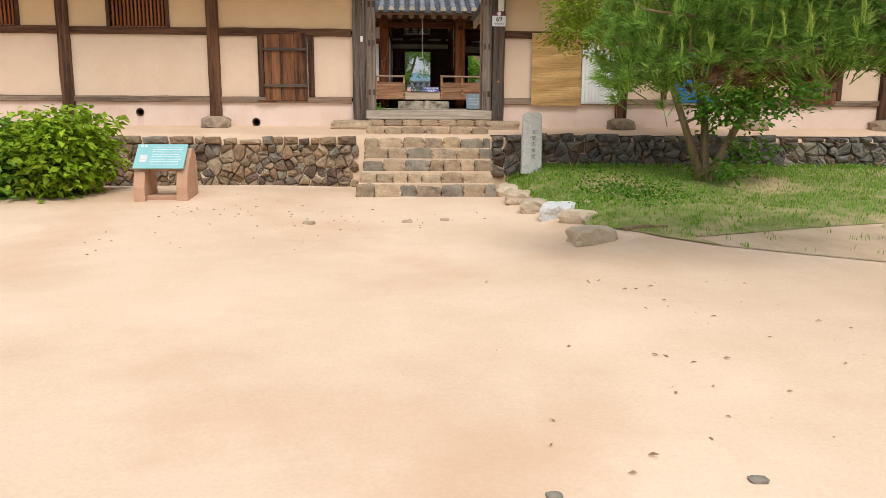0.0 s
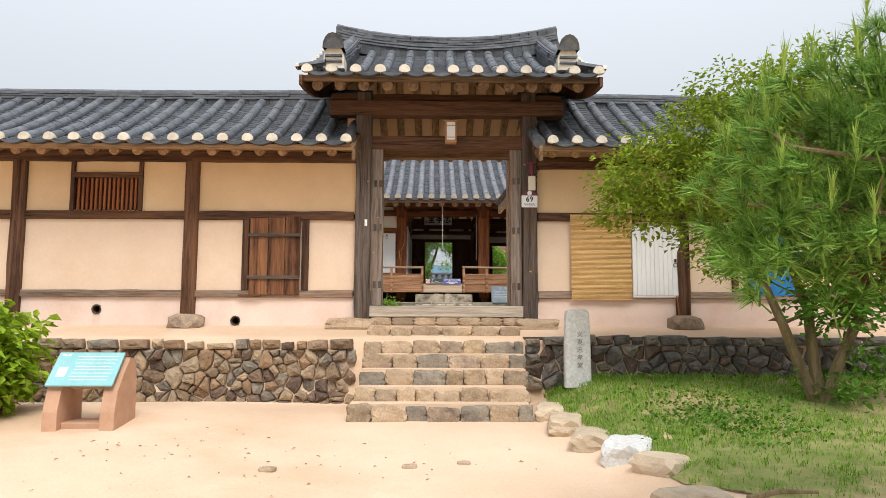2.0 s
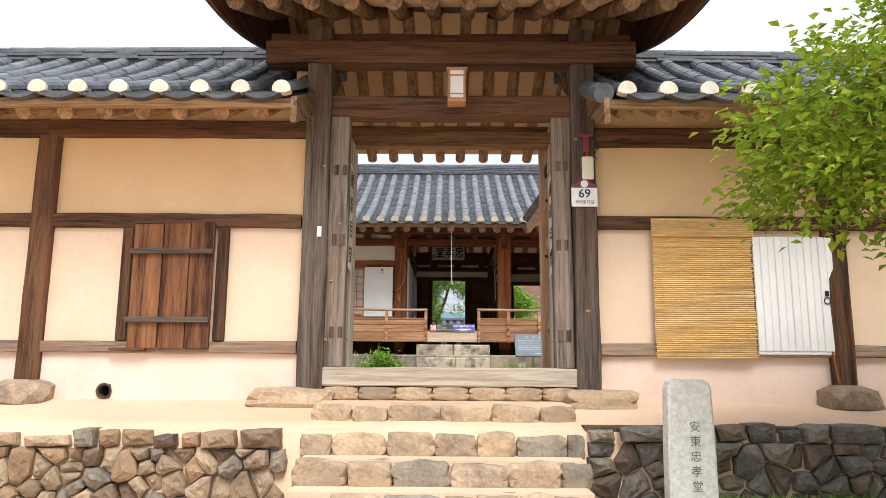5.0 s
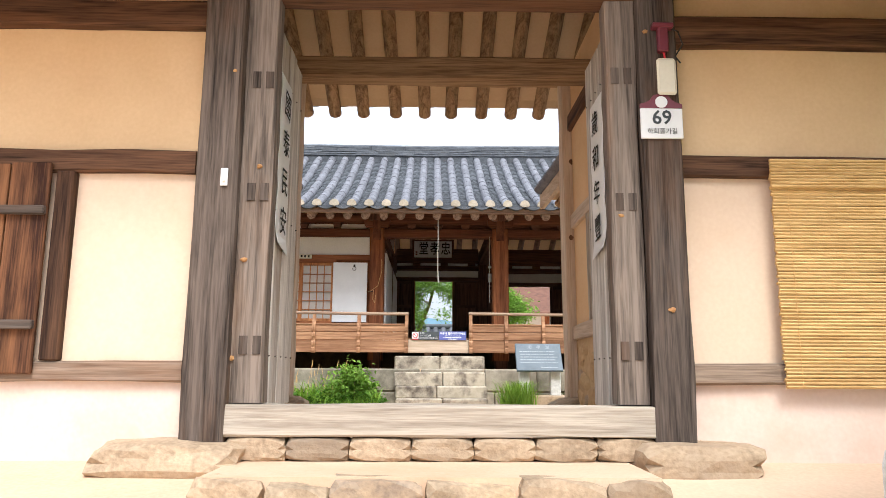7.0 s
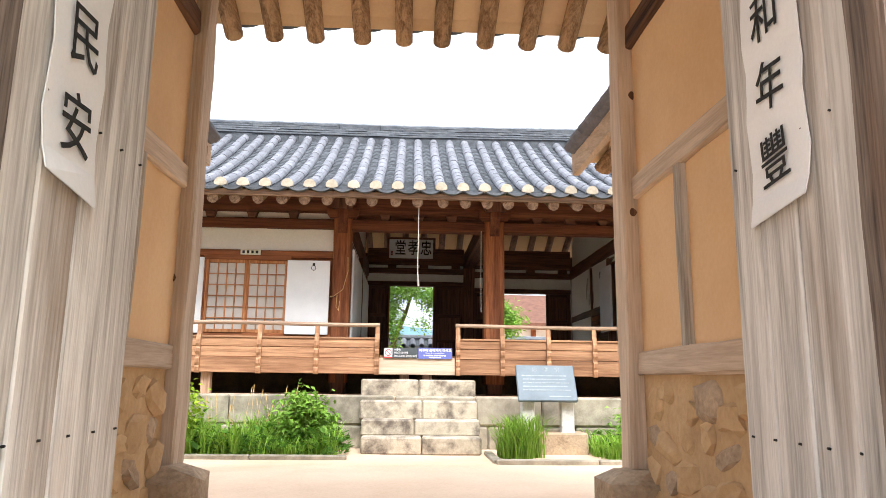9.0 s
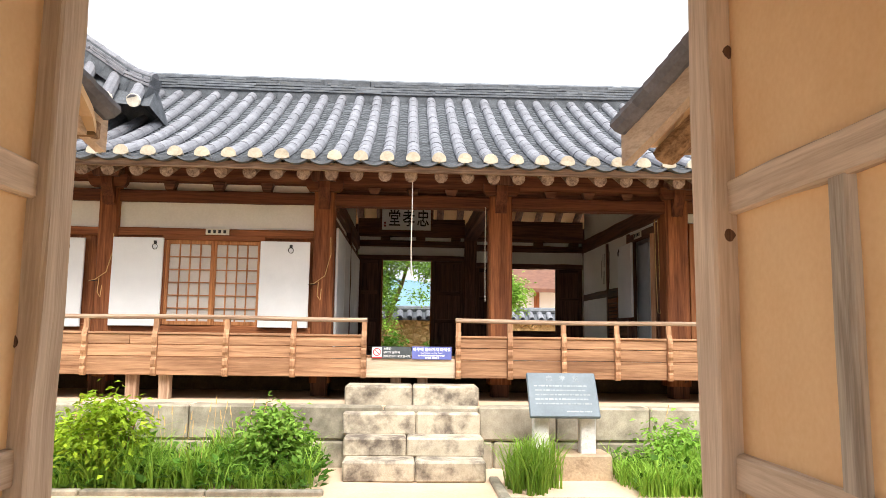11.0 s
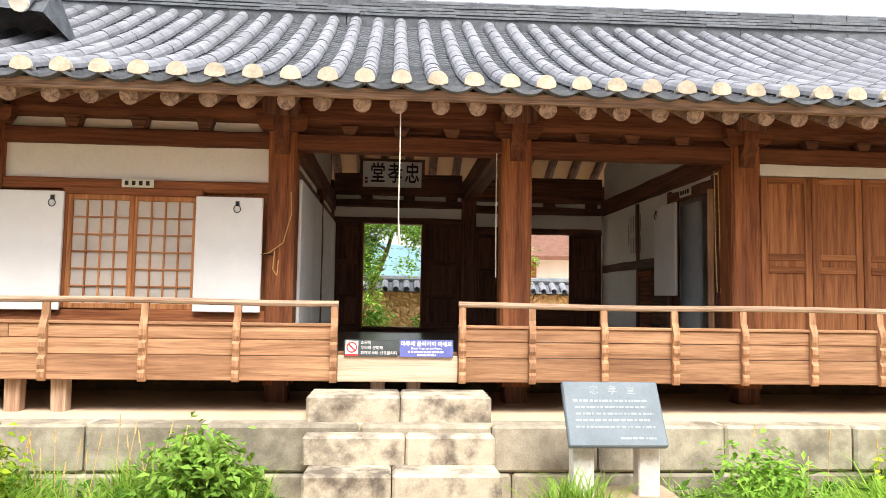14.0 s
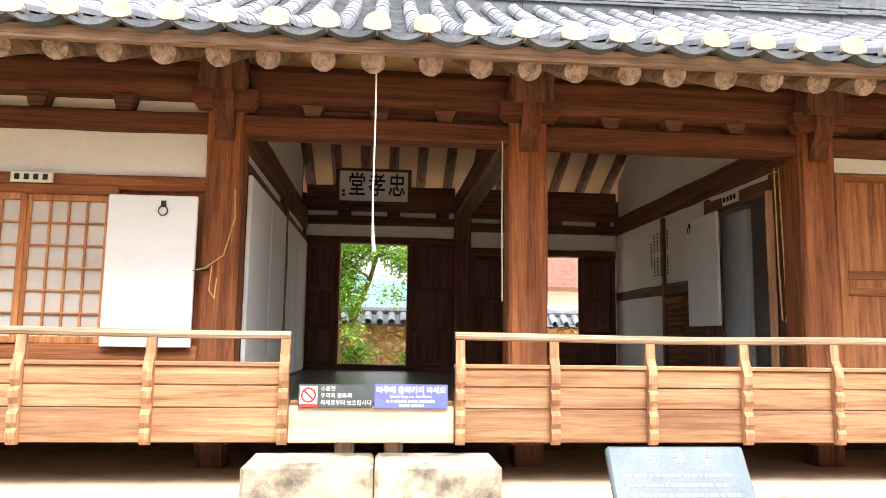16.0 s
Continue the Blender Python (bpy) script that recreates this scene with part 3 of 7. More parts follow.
def ridge(name, label, pts, width, courses, tile, height=0.045, seg=0.42, top_r=0.075, mortar=True):
    """A ridge of stacked flat tile courses along a line of points, with a row of cover tiles on top."""
    base = thing(name, pts[0], label, "roof ridge", kind="structure")
    line = [Vector(p) for p in pts]
    lens = [0.0]
    for a, b in zip(line, line[1:]):
        lens.append(lens[-1] + (b - a).length)

    def at(d):
        d = min(max(d, 0), lens[-1])
        for i in range(len(line) - 1):
            if d <= lens[i + 1] + 1e-9:
                return line[i].lerp(line[i + 1], (d - lens[i]) / (lens[i + 1] - lens[i]))
        return line[-1]

    for c in range(courses + 1):
        g = Geo()
        d = -rng.uniform(0, seg)
        top = c == courses
        w = width * (1 - 0.04 * c) if not top else top_r
        while d < lens[-1]:
            e = d + seg * (rng.uniform(0.9, 1.1))
            a, b = at(d), at(e)
            d = e - 0.002
            if (b - a).length < 0.03:
                continue
            q = (b - a).to_track_quat("X", "Z").to_matrix().to_4x4()
            m = Matrix.Translation(a + Vector((0, 0, c * height))) @ q
            L = (b - a).length
            jw, jz = rng.uniform(-0.012, 0.012), rng.uniform(-0.005, 0.005)
            if top:
                k = arc(top_r, 7)
                v = [(0, x, h) for x, h in k] + [(L, x * 0.95, h * 0.95) for x, h in k]
                g.add(v, [(i, i + 1, 9 + i, 8 + i) for i in range(7)] + [tuple(range(8)), tuple(range(15, 7, -1))], m)
            else:
                g.box(0, L, -w / 2 + jw, w / 2 + jw, jz, height * 0.80 + jz, m, 0.004)
        tagged(piece("ridge_course", g, tile, base), kind="stuff")
    if mortar:
        g = Geo()
        for i in range(24):
            a, b = at(lens[-1] * i / 24), at(lens[-1] * (i + 1) / 24)
            q = (b - a).to_track_quat("X", "Z").to_matrix().to_4x4()
            g.box(0, (b - a).length + 0.01, -width * 0.42, width * 0.42, -0.18, courses * height, Matrix.Translation(a) @ q)
        piece("mortar_core", g, M_PAN, base)
    return base


# long outer wing, the gate roof over it, and the hall
RY, RZ = 14.85, 5.92
for nm, xa, xb, first in (("wing_roof_west", -9.6, -1.18, -1.27), ("wing_roof_east", 1.50, 9.6, 1.64)):
    roof(nm, "dark grey tiled roof slope of the outer wing", xa, xb, 0.345, first, (12.6, 4.66), (RY, RZ), 0.07, M_TILE, M_PAN, near=(xa, xb), raft_in=0.25, board=0.078, rafters=(0.345, 0.070))
    roof(nm + "_rear", "tiled rear slope of the outer wing over the yard", xa, xb if xb > 0 else -1.36, 0.345, first, (16.95, 4.46), (RY, RZ), 0.07, M_TILE, M_PAN, raft_in=0.25, rafters=(0.345, 0.068))
ridge("wing_ridge_west", "stacked dark tile ridge of the outer wing", [(-9.6, RY, RZ - 0.02), (-5, RY, RZ - 0.03), (-1.1, RY, RZ + 0.0)], 0.30, 3, M_TILE)
ridge("wing_ridge_east", "stacked dark tile ridge of the outer wing", [(1.4, RY, RZ - 0.02), (5, RY, RZ - 0.06), (9.6, RY, RZ - 0.03)], 0.30, 3, M_TILE)
GE, GR = (12.3, 5.56), (RY, 6.80)
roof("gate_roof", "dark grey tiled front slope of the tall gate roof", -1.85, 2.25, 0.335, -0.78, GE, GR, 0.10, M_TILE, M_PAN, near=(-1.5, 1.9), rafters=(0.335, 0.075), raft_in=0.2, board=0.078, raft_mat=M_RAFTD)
roof("gate_roof_rear", "tiled rear slope of the tall gate roof", -1.85, 2.25, 0.335, -0.78, (17.35, 5.66), GR, 0.06, M_TILE, M_PAN, rafters=(0.335, 0.07), raft_in=0.06, board=0.012)
ridge("gate_ridge", "upcurved ridge of stacked dark tiles on the gate", [(-1.75 + 3.86 * i / 16, RY, 6.80 + 0.22 * (abs(i - 8) / 8) ** 2.2) for i in range(17)], 0.32, 5, M_TILE)
HE, HR = (21.3, 5.36), (25.0, 7.32)
hall_roof, hall_prof, hall_rows = roof("hall_roof", "pale grey tiled front slope of the hall roof", -9.0, 9.5, 0.2965, -0.09, HE, HR, 0.075, M_TILE2, M_PAN, r=0.082, near=(-3.2, 4.5), rafters=(0.312, 0.074), raft_in=0.14, raft_mat=M_RAFTH)
# rear rafters in the darker wood: the hall's inner shade put into colour
roof("hall_roof_rear", "tiled rear slope of the hall roof", -9.0, 9.5, 0.593, -0.09, (28.7, 5.36), HR, 0.06, M_TILE2, M_PAN, length=1.0, rafters=(0.40, 0.07), raft_in=0.3, soffit=M_OCHRE, raft_mat=M_INNER)
ridge("hall_ridge", "long stacked dark tile ridge of the hall", [(-9, 25, 7.42), (-4, 25, 7.36), (0.2, 25, 7.34), (4.5, 25, 7.38), (9.5, 25, 7.44)], 0.34, 5, M_TILE)


# ---- gatehouse walls and frame ----
def beam(name, x0, x1, y0, y1, z0, z1, ax, woodset, label="", c=0.012):
    """A structural timber with cut edges and slight unevenness along its length."""
    g = Geo()
    lo, hi = [x0, y0, z0], [x1, y1, z1]
    n = max(1, int((hi[ax] - lo[ax]) / 0.35))
    ring = []
    o = [a for a in range(3) if a != ax]
    for i in range(n + 1):
        t = lo[ax] + (hi[ax] - lo[ax]) * i / n
        w = 0.006
        ca, cb = c, c
        q = []
        for p, s in (((lo[o[0]] + ca, lo[o[1]]), 0), ((hi[o[0]] - ca, lo[o[1]]), 0), ((hi[o[0]], lo[o[1]] + cb), 0), ((hi[o[0]], hi[o[1]] - cb), 0), ((hi[o[0]] - ca, hi[o[1]]), 0), ((lo[o[0]] + ca, hi[o[1]]), 0), ((lo[o[0]], hi[o[1]] - cb), 0), ((lo[o[0]], lo[o[1]] + cb), 0)):
            pt = [0, 0, 0]
            pt[ax], pt[o[0]], pt[o[1]] = t, p[0] + rng.uniform(-w, w), p[1] + rng.uniform(-w, w)
            q.append(tuple(pt))
        ring.append(q)
    for q in ring:
        g.v += q
    for i in range(n):
        for j in range(8):
            g.f.append((8 * i + j, 8 * i + (j + 1) % 8, 8 * i + 8 + (j + 1) % 8, 8 * i + 8 + j))
    g.f += [tuple(range(8))[::-1], tuple(range(8 * n, 8 * n + 8))]
    ob = part(name, g, woodset[ax])
    bm = bmesh.new()
    bm.from_mesh(ob.data)
    bmesh.ops.recalc_face_normals(bm, faces=bm.faces)
    bm.to_mesh(ob.data)
    bm.free()
    return tagged(ob, label, "timber", kind="structure") if label else ob


PF = 13.46  # plaster face of the outer wing
posts_w = [-8.85, -6.27, -3.68]
posts_e = [3.72, 6.25, 8.75]


def panel(name, xa, xb, za, zb, material, holes=()):
    """A plaster panel, cut round its holes (x0, x1, z0, z1)."""
    g = Geo()
    cuts = sorted({xa, xb, *[h[0] for h in holes], *[h[1] for h in holes]})
    for a, b in zip(cuts, cuts[1:]):
        spans = [(za, zb)]
        for h in holes:
            if h[0] <= a and h[1] >= b:
                spans = [s for z0, z1 in spans for s in ((z0, h[2]), (h[3], z1))]
        for z0, z1 in spans:
            if z1 - z0 > 0.005:
                g.box(a, b, PF, PF + 0.14, z0, z1)
    return solid(name, g, material, "warm ochre clay plaster panel between dark timbers" if material is not M_PINKPL else "pale pinkish plaster base panel below the rail", "wall")


edges_w = [-9.6] + posts_w + [-1.15]
edges_e = [1.45] + posts_e + [9.6]
vents = {-4.97: (-5.46, -4.48), -7.55: (-8.05, -7.05)}
for row in (edges_w, edges_e):
    for a, b in zip(row, row[1:]):
        hole = [(v[0], v[1], 3.78, 4.30) for c, v in vents.items() if a < c < b]
        # upper panels darker than middle ones: eave shade put into the plaster colours
        panel("wall_upper", a, b, 3.74, 4.60, M_OCHRE, hole)
        panel("wall_middle", a, b, 2.56, 3.66, M_OCHRELIT)
        panel("wall_lower", a, b, 1.95, 2.50, M_PINKPL, [(h - 0.055, h + 0.055, z - 0.06, z + 0.06) for h, z in ((-5.04, 2.29), (-2.98, 2.125)) if a < h < b])
        beam("rail_middle", a + 0.09, b - 0.09, PF - 0.05, PF + 0.1, 3.64, 3.77, X, M_DARK, "dark weathered horizontal wall rail")
        beam("rail_lower", a + 0.09, b - 0.09, PF - 0.05, PF + 0.1, 2.47, 2.58, X, M_MIDW, "dark weathered horizontal wall rail")
        beam("wall_plate", a, b, PF - 0.08, PF + 0.14, 4.52 if a < 0 else 4.44, 4.68 if a < 0 else 4.62, X, M_DARK, "dark timber wall plate under the eave")
    for a, b in ((row[0], row[-1]),):
        solid("wall_eave_infill", Geo().box(a, b, PF + 0.02, PF + 0.12, 4.60, 4.98), M_OCHRE, "ochre clay filling between the rafters on the wall plate", "wall")
for x in posts_w + posts_e:
    beam("post", x - 0.105, x + 0.105, PF - 0.075, PF + 0.12, 2.2, 4.55, Z, M_DARK, "dark stained square wall post", c=0.02)
    s = stone(0.52, 0.42, 0.26, int(x * 10), rough=0.1)
    ob = solid("post_base_stone", s, M_STONE, "rough dark footing stone under a wall post", "stone", smooth=False)
    ob.location = (x, PF - 0.06, 2.10)
for h, z in ((-5.04, 2.29), (-2.98, 2.125)):
    g = Geo()
    v = [(h + r * math.cos(t * math.pi / 6), y, z + r * math.sin(t * math.pi / 6)) for y, r in ((PF - 0.012, 0.075), (PF - 0.012, 0.055), (PF + 0.13, 0.055), (PF + 0.10, 0.078)) for t in range(12)]
    g.add(v, [(12 * k + t, 12 * k + (t + 1) % 12, 12 * k + 12 + (t + 1) % 12, 12 * k + 12 + t) for k in range(3) for t in range(12)])
    solid("vent_pipe", g, M_JOINT, "round clay vent hole low in the plaster wall", "vent")
# thin dark sheets give the vent openings their inner shade by colour
g = Geo()
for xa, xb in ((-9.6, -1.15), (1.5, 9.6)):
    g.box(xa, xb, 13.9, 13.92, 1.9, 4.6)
solid("wall_inner_dark", g, M_INNER[X], "dark sheet for the shade behind the wall vents", "wall")
g = Geo()
for xa, xb in ((-9.6, -1.38), (1.5, 9.6)):
    g.box(xa, xb, 16.12, 16.28, 1.9, 4.75)
solid("wall_rear_wing", g, M_OCHRE, "ochre plastered rear wall of the outer wing", "wall")
for x in (-9.75, 9.6):
    solid("wall_yard_side", Geo().box(x, x + 0.15, 12.5, 30, 1.8, 4.6), M_OCHRE, "plain plastered side wall of the yard", "wall")

# gate frame
for xa, xb in ((-1.215, -0.985), (1.305, 1.525)):
    beam("gate_post", xa, xb, 13.34, 13.60, 2.15, 5.60, Z, M_GREYW, "tall weathered grey-brown gate post with deep grain", c=0.015)
for xa, xb in ((-0.983, -0.805), (1.125, 1.303)):
    beam("gate_jamb", xa, xb, 13.42, 13.56, 2.36, 4.73, Z, M_JAMB, "weathered door jamb beside the gate post", c=0.01)
beam("gate_sill", -0.985, 1.305, 13.36, 13.56, 2.19, 2.355, X, M_SILL, "bleached grey timber threshold of the gate")
beam("gate_lintel", -0.985, 1.305, 13.40, 13.58, 4.73, 4.945, X, M_DARK, "dark timber lintel over the gate opening")
beam("gate_header", -1.62, 1.93, 13.30, 13.54, 5.24, 5.46, X, M_DARK, "broad dark header beam on the gate posts")
beam("gate_purlin", -1.62, 1.93, 13.48, 13.68, 5.46, 5.62, X, M_DARK, "dark eave purlin over the header beam")
beam("gate_inner_beam", -1.2, 1.5, 15.2, 15.4, 5.02, 5.20, X, M_RAFT, "timber cross beam in the gate passage")
beam("gate_rear_beam", -1.38, 1.5, 16.1, 16.32, 5.40, 5.58, X, M_RAFT, "timber beam on the rear posts of the gate passage")
for xa, xb in ((-1.38, -1.18), (1.37, 1.55)):
    beam("rear_post", xa, xb, 16.10, 16.30, 2.3, 5.42, Z, M_REARP, "pale weathered rear post of the gate passage with knots")
    s = stone(0.42, 0.5, 0.36, int(xa * 7) + 50, rough=0.08)
    ob = solid("rear_post_stone", s, M_STEP, "rough sandy footing stone under the rear post", "stone")
    ob.location = ((xa + xb) / 2 + (0.06 if xa < 0 else -0.06), 16.15, 2.14)
for sx, xw in ((-1, -1.26), (1, 1.46)):
    w0, w1 = sorted((xw, xw + sx * 0.12))
    solid("passage_wall", Geo().box(w0, w1, 13.6, 16.12, 2.9, 5.5), M_PASSPL, "ochre plaster side wall of the gate passage", "wall")
    solid("passage_wall_base", Geo().box(w0, w1, 13.6, 16.12, 2.0, 2.9), M_CLAY, "bare brown clay daub with stones low in the passage", "wall")
    r0, r1 = sorted((xw - sx * 0.035, xw + sx * 0.05))
    beam("passage_rail", r0, r1, 13.6, 16.1, 2.83, 2.97, Y, M_REARP, "weathered horizontal timber in the passage wall")
    beam("passage_rail", r0, r1, 13.6, 16.1, 3.88, 4.02, Y, M_REARP, "weathered horizontal timber in the passage wall")
    beam("passage_stud", r0, r1, 15.35, 15.45, 2.97, 3.88, Z, M_SILL, "weathered upright stud in the passage wall")
    beam("passage_top_rail", r0, r1, 13.6, 16.1, 4.86, 5.02, Y, M_DARK, "dark top timber of the passage wall")
    for i in range(28):
        st = stone(0.10, rng.uniform(0.12, 0.30), rng.uniform(0.10, 0.22), 300 + i + 40 * (sx > 0), rough=0.22)
        ob = solid("daub_stone", st, M_CLAY if i % 4 else M_STEP, "flat stone set in the clay daub of the passage", "stone")
        ob.location = (xw + sx * rng.uniform(0.012, 0.035), 14.55 + (i % 7) * 0.235 + rng.uniform(-0.06, 0.06), 2.12 + (i // 7) * 0.19 + rng.uniform(-0.05, 0.05))
        ob.rotation_euler = (rng.uniform(-0.5, 0.5), 0, rng.uniform(-0.1, 0.1))

# ---- retaining wall and stairs ----
def cells(x0, x1, z0, z1, step, seed):
    """Irregular many-sided cells that fill a rectangle."""
    r = random.Random(seed)
    pts = []
    nz = max(1, round((z1 - z0) / step))
    nx = round((x1 - x0) / (step * 1.5))
    for j in range(nz):
        for i in range(nx):
            if r.random() < 0.22:
                continue
            pts.append((x0 + (i + 0.5 + 0.5 * (j % 2) + r.uniform(-0.55, 0.55)) * (x1 - x0) / nx, z0 + (j + 0.5 + r.uniform(-0.40, 0.40)) * (z1 - z0) / nz))
    out = []
    for p in pts:
        if not x0 < p[0] < x1:
            continue
        poly = [(max(x0, p[0] - 1.2), z0), (min(x1, p[0] + 1.2), z0), (min(x1, p[0] + 1.2), z1), (max(x0, p[0] - 1.2), z1)]
        for q in pts:
            if q is p or abs(q[0] - p[0]) > 1.4:
                continue
            nxv, nzv = q[0] - p[0], q[1] - p[1]
            mx, mz = (q[0] + p[0]) / 2, (q[1] + p[1]) / 2
            side = [(v[0] - mx) * nxv + (v[1] - mz) * nzv for v in poly]
            res = []
            for k in range(len(poly)):
                a, b, sa, sb = poly[k], poly[(k + 1) % len(poly)], side[k], side[(k + 1) % len(poly)]
                if sa <= 0:
                    res.append(a)
                if (sa < 0 < sb) or (sb < 0 < sa):
                    t = sa / (sa - sb)
                    res.append((a[0] + (b[0] - a[0]) * t, a[1] + (b[1] - a[1]) * t))
            poly = res
            if len(poly) < 3:
                break
        if len(poly) >= 3:
            out.append(poly)
    return out


def face_stone(poly, yf, r, gap=0.012, round_off=0.035):
    """A stone with this outline in the x-z plane: rounded shoulders and a slightly uneven front."""
    cx, cz = sum(p[0] for p in poly) / len(poly), sum(p[1] for p in poly) / len(poly)
    pts = []
    for k in range(len(poly)):
        a, b = poly[k], poly[(k + 1) % len(poly)]
        m = 2 if math.dist(a, b) > 0.14 else 1
        for i in range(m):
            t = (i + (0.12 if m > 1 or math.dist(a, b) > 0.05 else 0)) / m
            pts.append((a[0] + (b[0] - a[0]) * t, a[1] + (b[1] - a[1]) * t))
    size = max(0.05, min(max(p[0] for p in poly) - min(p[0] for p in poly), max(p[1] for p in poly) - min(p[1] for p in poly)))
    front = yf + r.uniform(-0.06, 0.03)
    tx, tz = r.uniform(-0.20, 0.20), r.uniform(-0.25, 0.15)
    g = Geo()
    n = len(pts)
    for inset, dy in ((gap, 0.22), (gap, 0.045), (gap + 0.25 * round_off, 0.015), (gap + round_off, 0.0)):
        k = max(0.25, 1 - 2 * inset / size)
        for x, z in pts:
            px, pz = cx + (x - cx) * k, cz + (z - cz) * k
            j = r.uniform(-0.008, 0.008)
            g.v.append((px + j, front + dy + (tx * (px - cx) + tz * (pz - cz)) * (dy < 0.2) + j, pz + r.uniform(-0.006, 0.006)))
    for x, z in pts:
        k = r.uniform(0.42, 0.62) * max(0.25, 1 - 2 * (gap + round_off) / size)
        px, pz = cx + (x - cx) * k, cz + (z - cz) * k
        g.v.append((px, front - 0.008 + tx * (px - cx) + tz * (pz - cz) + r.uniform(-0.016, 0.012), pz))
    g.v.append((cx, front - 0.012 + r.uniform(-0.02, 0.015), cz))
    for ring in range(4):
        g.f += [(ring * n + i, ring * n + (i + 1) % n, ring * n + n + (i + 1) % n, ring * n + n + i) for i in range(n)]
    g.f += [(4 * n + i, 4 * n + (i + 1) % n, 5 * n) for i in range(n)]
    return g


def rubble(name, label, x0, x1, yf, zb, zt, seed, material, step=0.20, joint=M_JOINT):
    """A wall of fitted field stones under a course of flatter cap stones, before an earth core."""
    r = random.Random(seed)
    base = thing(name, ((x0 + x1) / 2, yf, zb), label, "retaining wall", kind="structure")
    piece("earth_core", Geo().box(x0, x1, yf + 0.085, yf + 0.35, zb - 0.3, zt - 0.03), joint, base)
    for poly in cells(x0, x1, zb - 0.12, zt - 0.13, step, seed):
        piece("stone", face_stone(poly, yf, r, r.uniform(0.001, 0.006), r.uniform(0.015, 0.04)), r.choice(material), base)
    x = x0
    while x < x1 - 0.05:
        w = min(r.uniform(0.16, 0.46), x1 - x)
        lo, hi = zt - 0.135, zt + r.uniform(-0.045, 0.02)
        piece("cap_stone", face_stone([(x, lo), (x + w, lo), (x + w, hi), (x, hi)], yf - 0.015, r, 0.006, 0.022), r.choice(material), base)
        x += w
    return base


rubble("retaining_wall_west", "low dry wall of rough brown field stones under the terrace", -8.2, -1.06, 12.40, 1.0, 1.88, 3, [M_ROCKS[0], M_ROCKS[0], M_STONE, M_ROCKS[1], M_ROCKS[2], M_ROCKS[3], M_ROCKS[4], M_ROCKS[1], M_ROCKS[0], M_ROCKS[4], M_ROCKS[2]], 0.108)
rubble("retaining_wall_east", "low dry wall of dark field stones beside the lawn", 1.20, 8.6, 12.40, 1.34, 1.95, 4, [M_STONED, M_STONED, M_ROCKS[3], M_STONED, M_ROCKS[2]], 0.112)
STEPS = ((11.10, 1.18, -1.03, 1.12), (11.42, 1.34, -0.98, 1.12), (11.78, 1.53, -0.96, 1.16), (12.10, 1.70, -0.95, 1.17), (12.42, 1.88, -0.96, 1.18), (12.76, 2.06, -0.95, 1.18))
stairs = thing("entrance_stairs", (0.08, 11.8, 0.95), "six broad rough steps of sandy stone blocks packed with earth", "stairs", kind="structure")
for i, (y, z, xa, xb) in enumerate(STEPS):
    nxt = STEPS[i + 1][0] if i < 5 else 13.35
    piece("tread_fill", Geo().box(xa + 0.03, xb - 0.03, y + 0.055, nxt + 0.08, 0.8, z + 0.004), M_SAND, stairs, "packed sand on the tread")
    x = xa
    k = 0
    while x < xb - 0.05:
        w = min(rng.uniform(0.22, 0.42), xb - x)
        if xb - x - w < 0.12:
            w = xb - x
        h = 0.21 if i else 0.24
        g = stone(w * 0.985, 0.17, h, 900 + i * 20 + k, n=3, rough=0.10, square=0.90)
        ob = part("step_stone", g, rng.choice((M_STEP, M_STEP, M_STEP, M_ROCKS[0], M_ROCKS[2], M_STONE)))
        ob.location = (x + w / 2, y + 0.065 + rng.uniform(-0.02, 0.015), z - h / 2 + rng.uniform(-0.035, 0.006))
        ob.rotation_euler = (rng.uniform(-0.08, 0.08), rng.uniform(-0.05, 0.05), rng.uniform(-0.04, 0.04))
        keep(ob, stairs)
        x += w
        k += 1
for i in range(7):
    w = 2.3 / 7
    s = stone(w * 1.0, 0.20, 0.12, 1200 + i, n=3, rough=0.05, square=0.95)
    ob = solid("sill_stone", s, M_STEP, "thin stone packed under the gate threshold", "stone")
    ob.location = (-0.98 + w * (i + 0.5), 13.46, 2.125)
for x, w in ((-1.24, 0.75), (1.50, 0.62)):
    ob = solid("gate_post_stone", stone(w, 0.46, 0.20, int(w * 100), n=3, rough=0.10, square=0.84), M_STEP, "flat sandy footing stone under a gate post", "stone")
    ob.location = (x, 13.40, 2.07)

# ---- hall frame ----
solid("plinth", Geo().box(-9.5, 9.5, 21.45, 28.6, 1.7, 2.59), M_SAND, "raised earth platform under the hall", "plinth")
plinth_face = thing("plinth_facing", (0, 21.4, 1.9), "two courses of weathered granite blocks facing the hall platform", "plinth", kind="structure")
for z0, z1, sd in ((1.85, 2.22, 1), (2.22, 2.60, 2)):
    x = -9.3 + sd * 0.3
    while x < 9.2:
        w = rng.uniform(0.7, 1.25)
        g = Geo().box(x + 0.006, x + w - 0.006, 21.36 + rng.uniform(-0.012, 0.012), 21.62, z0 + 0.006, z1 - 0.005, c=0.022)
        piece("granite_block", g, M_GRAN, plinth_face)
        x += w
HSTEPS = ((20.60, 2.14), (20.90, 2.325), (21.20, 2.545), (21.50, 2.81))
hall_steps = thing("hall_steps", (0.27, 21.2, 1.93), "four granite steps with dark stains up to the hall", "stairs", kind="structure")
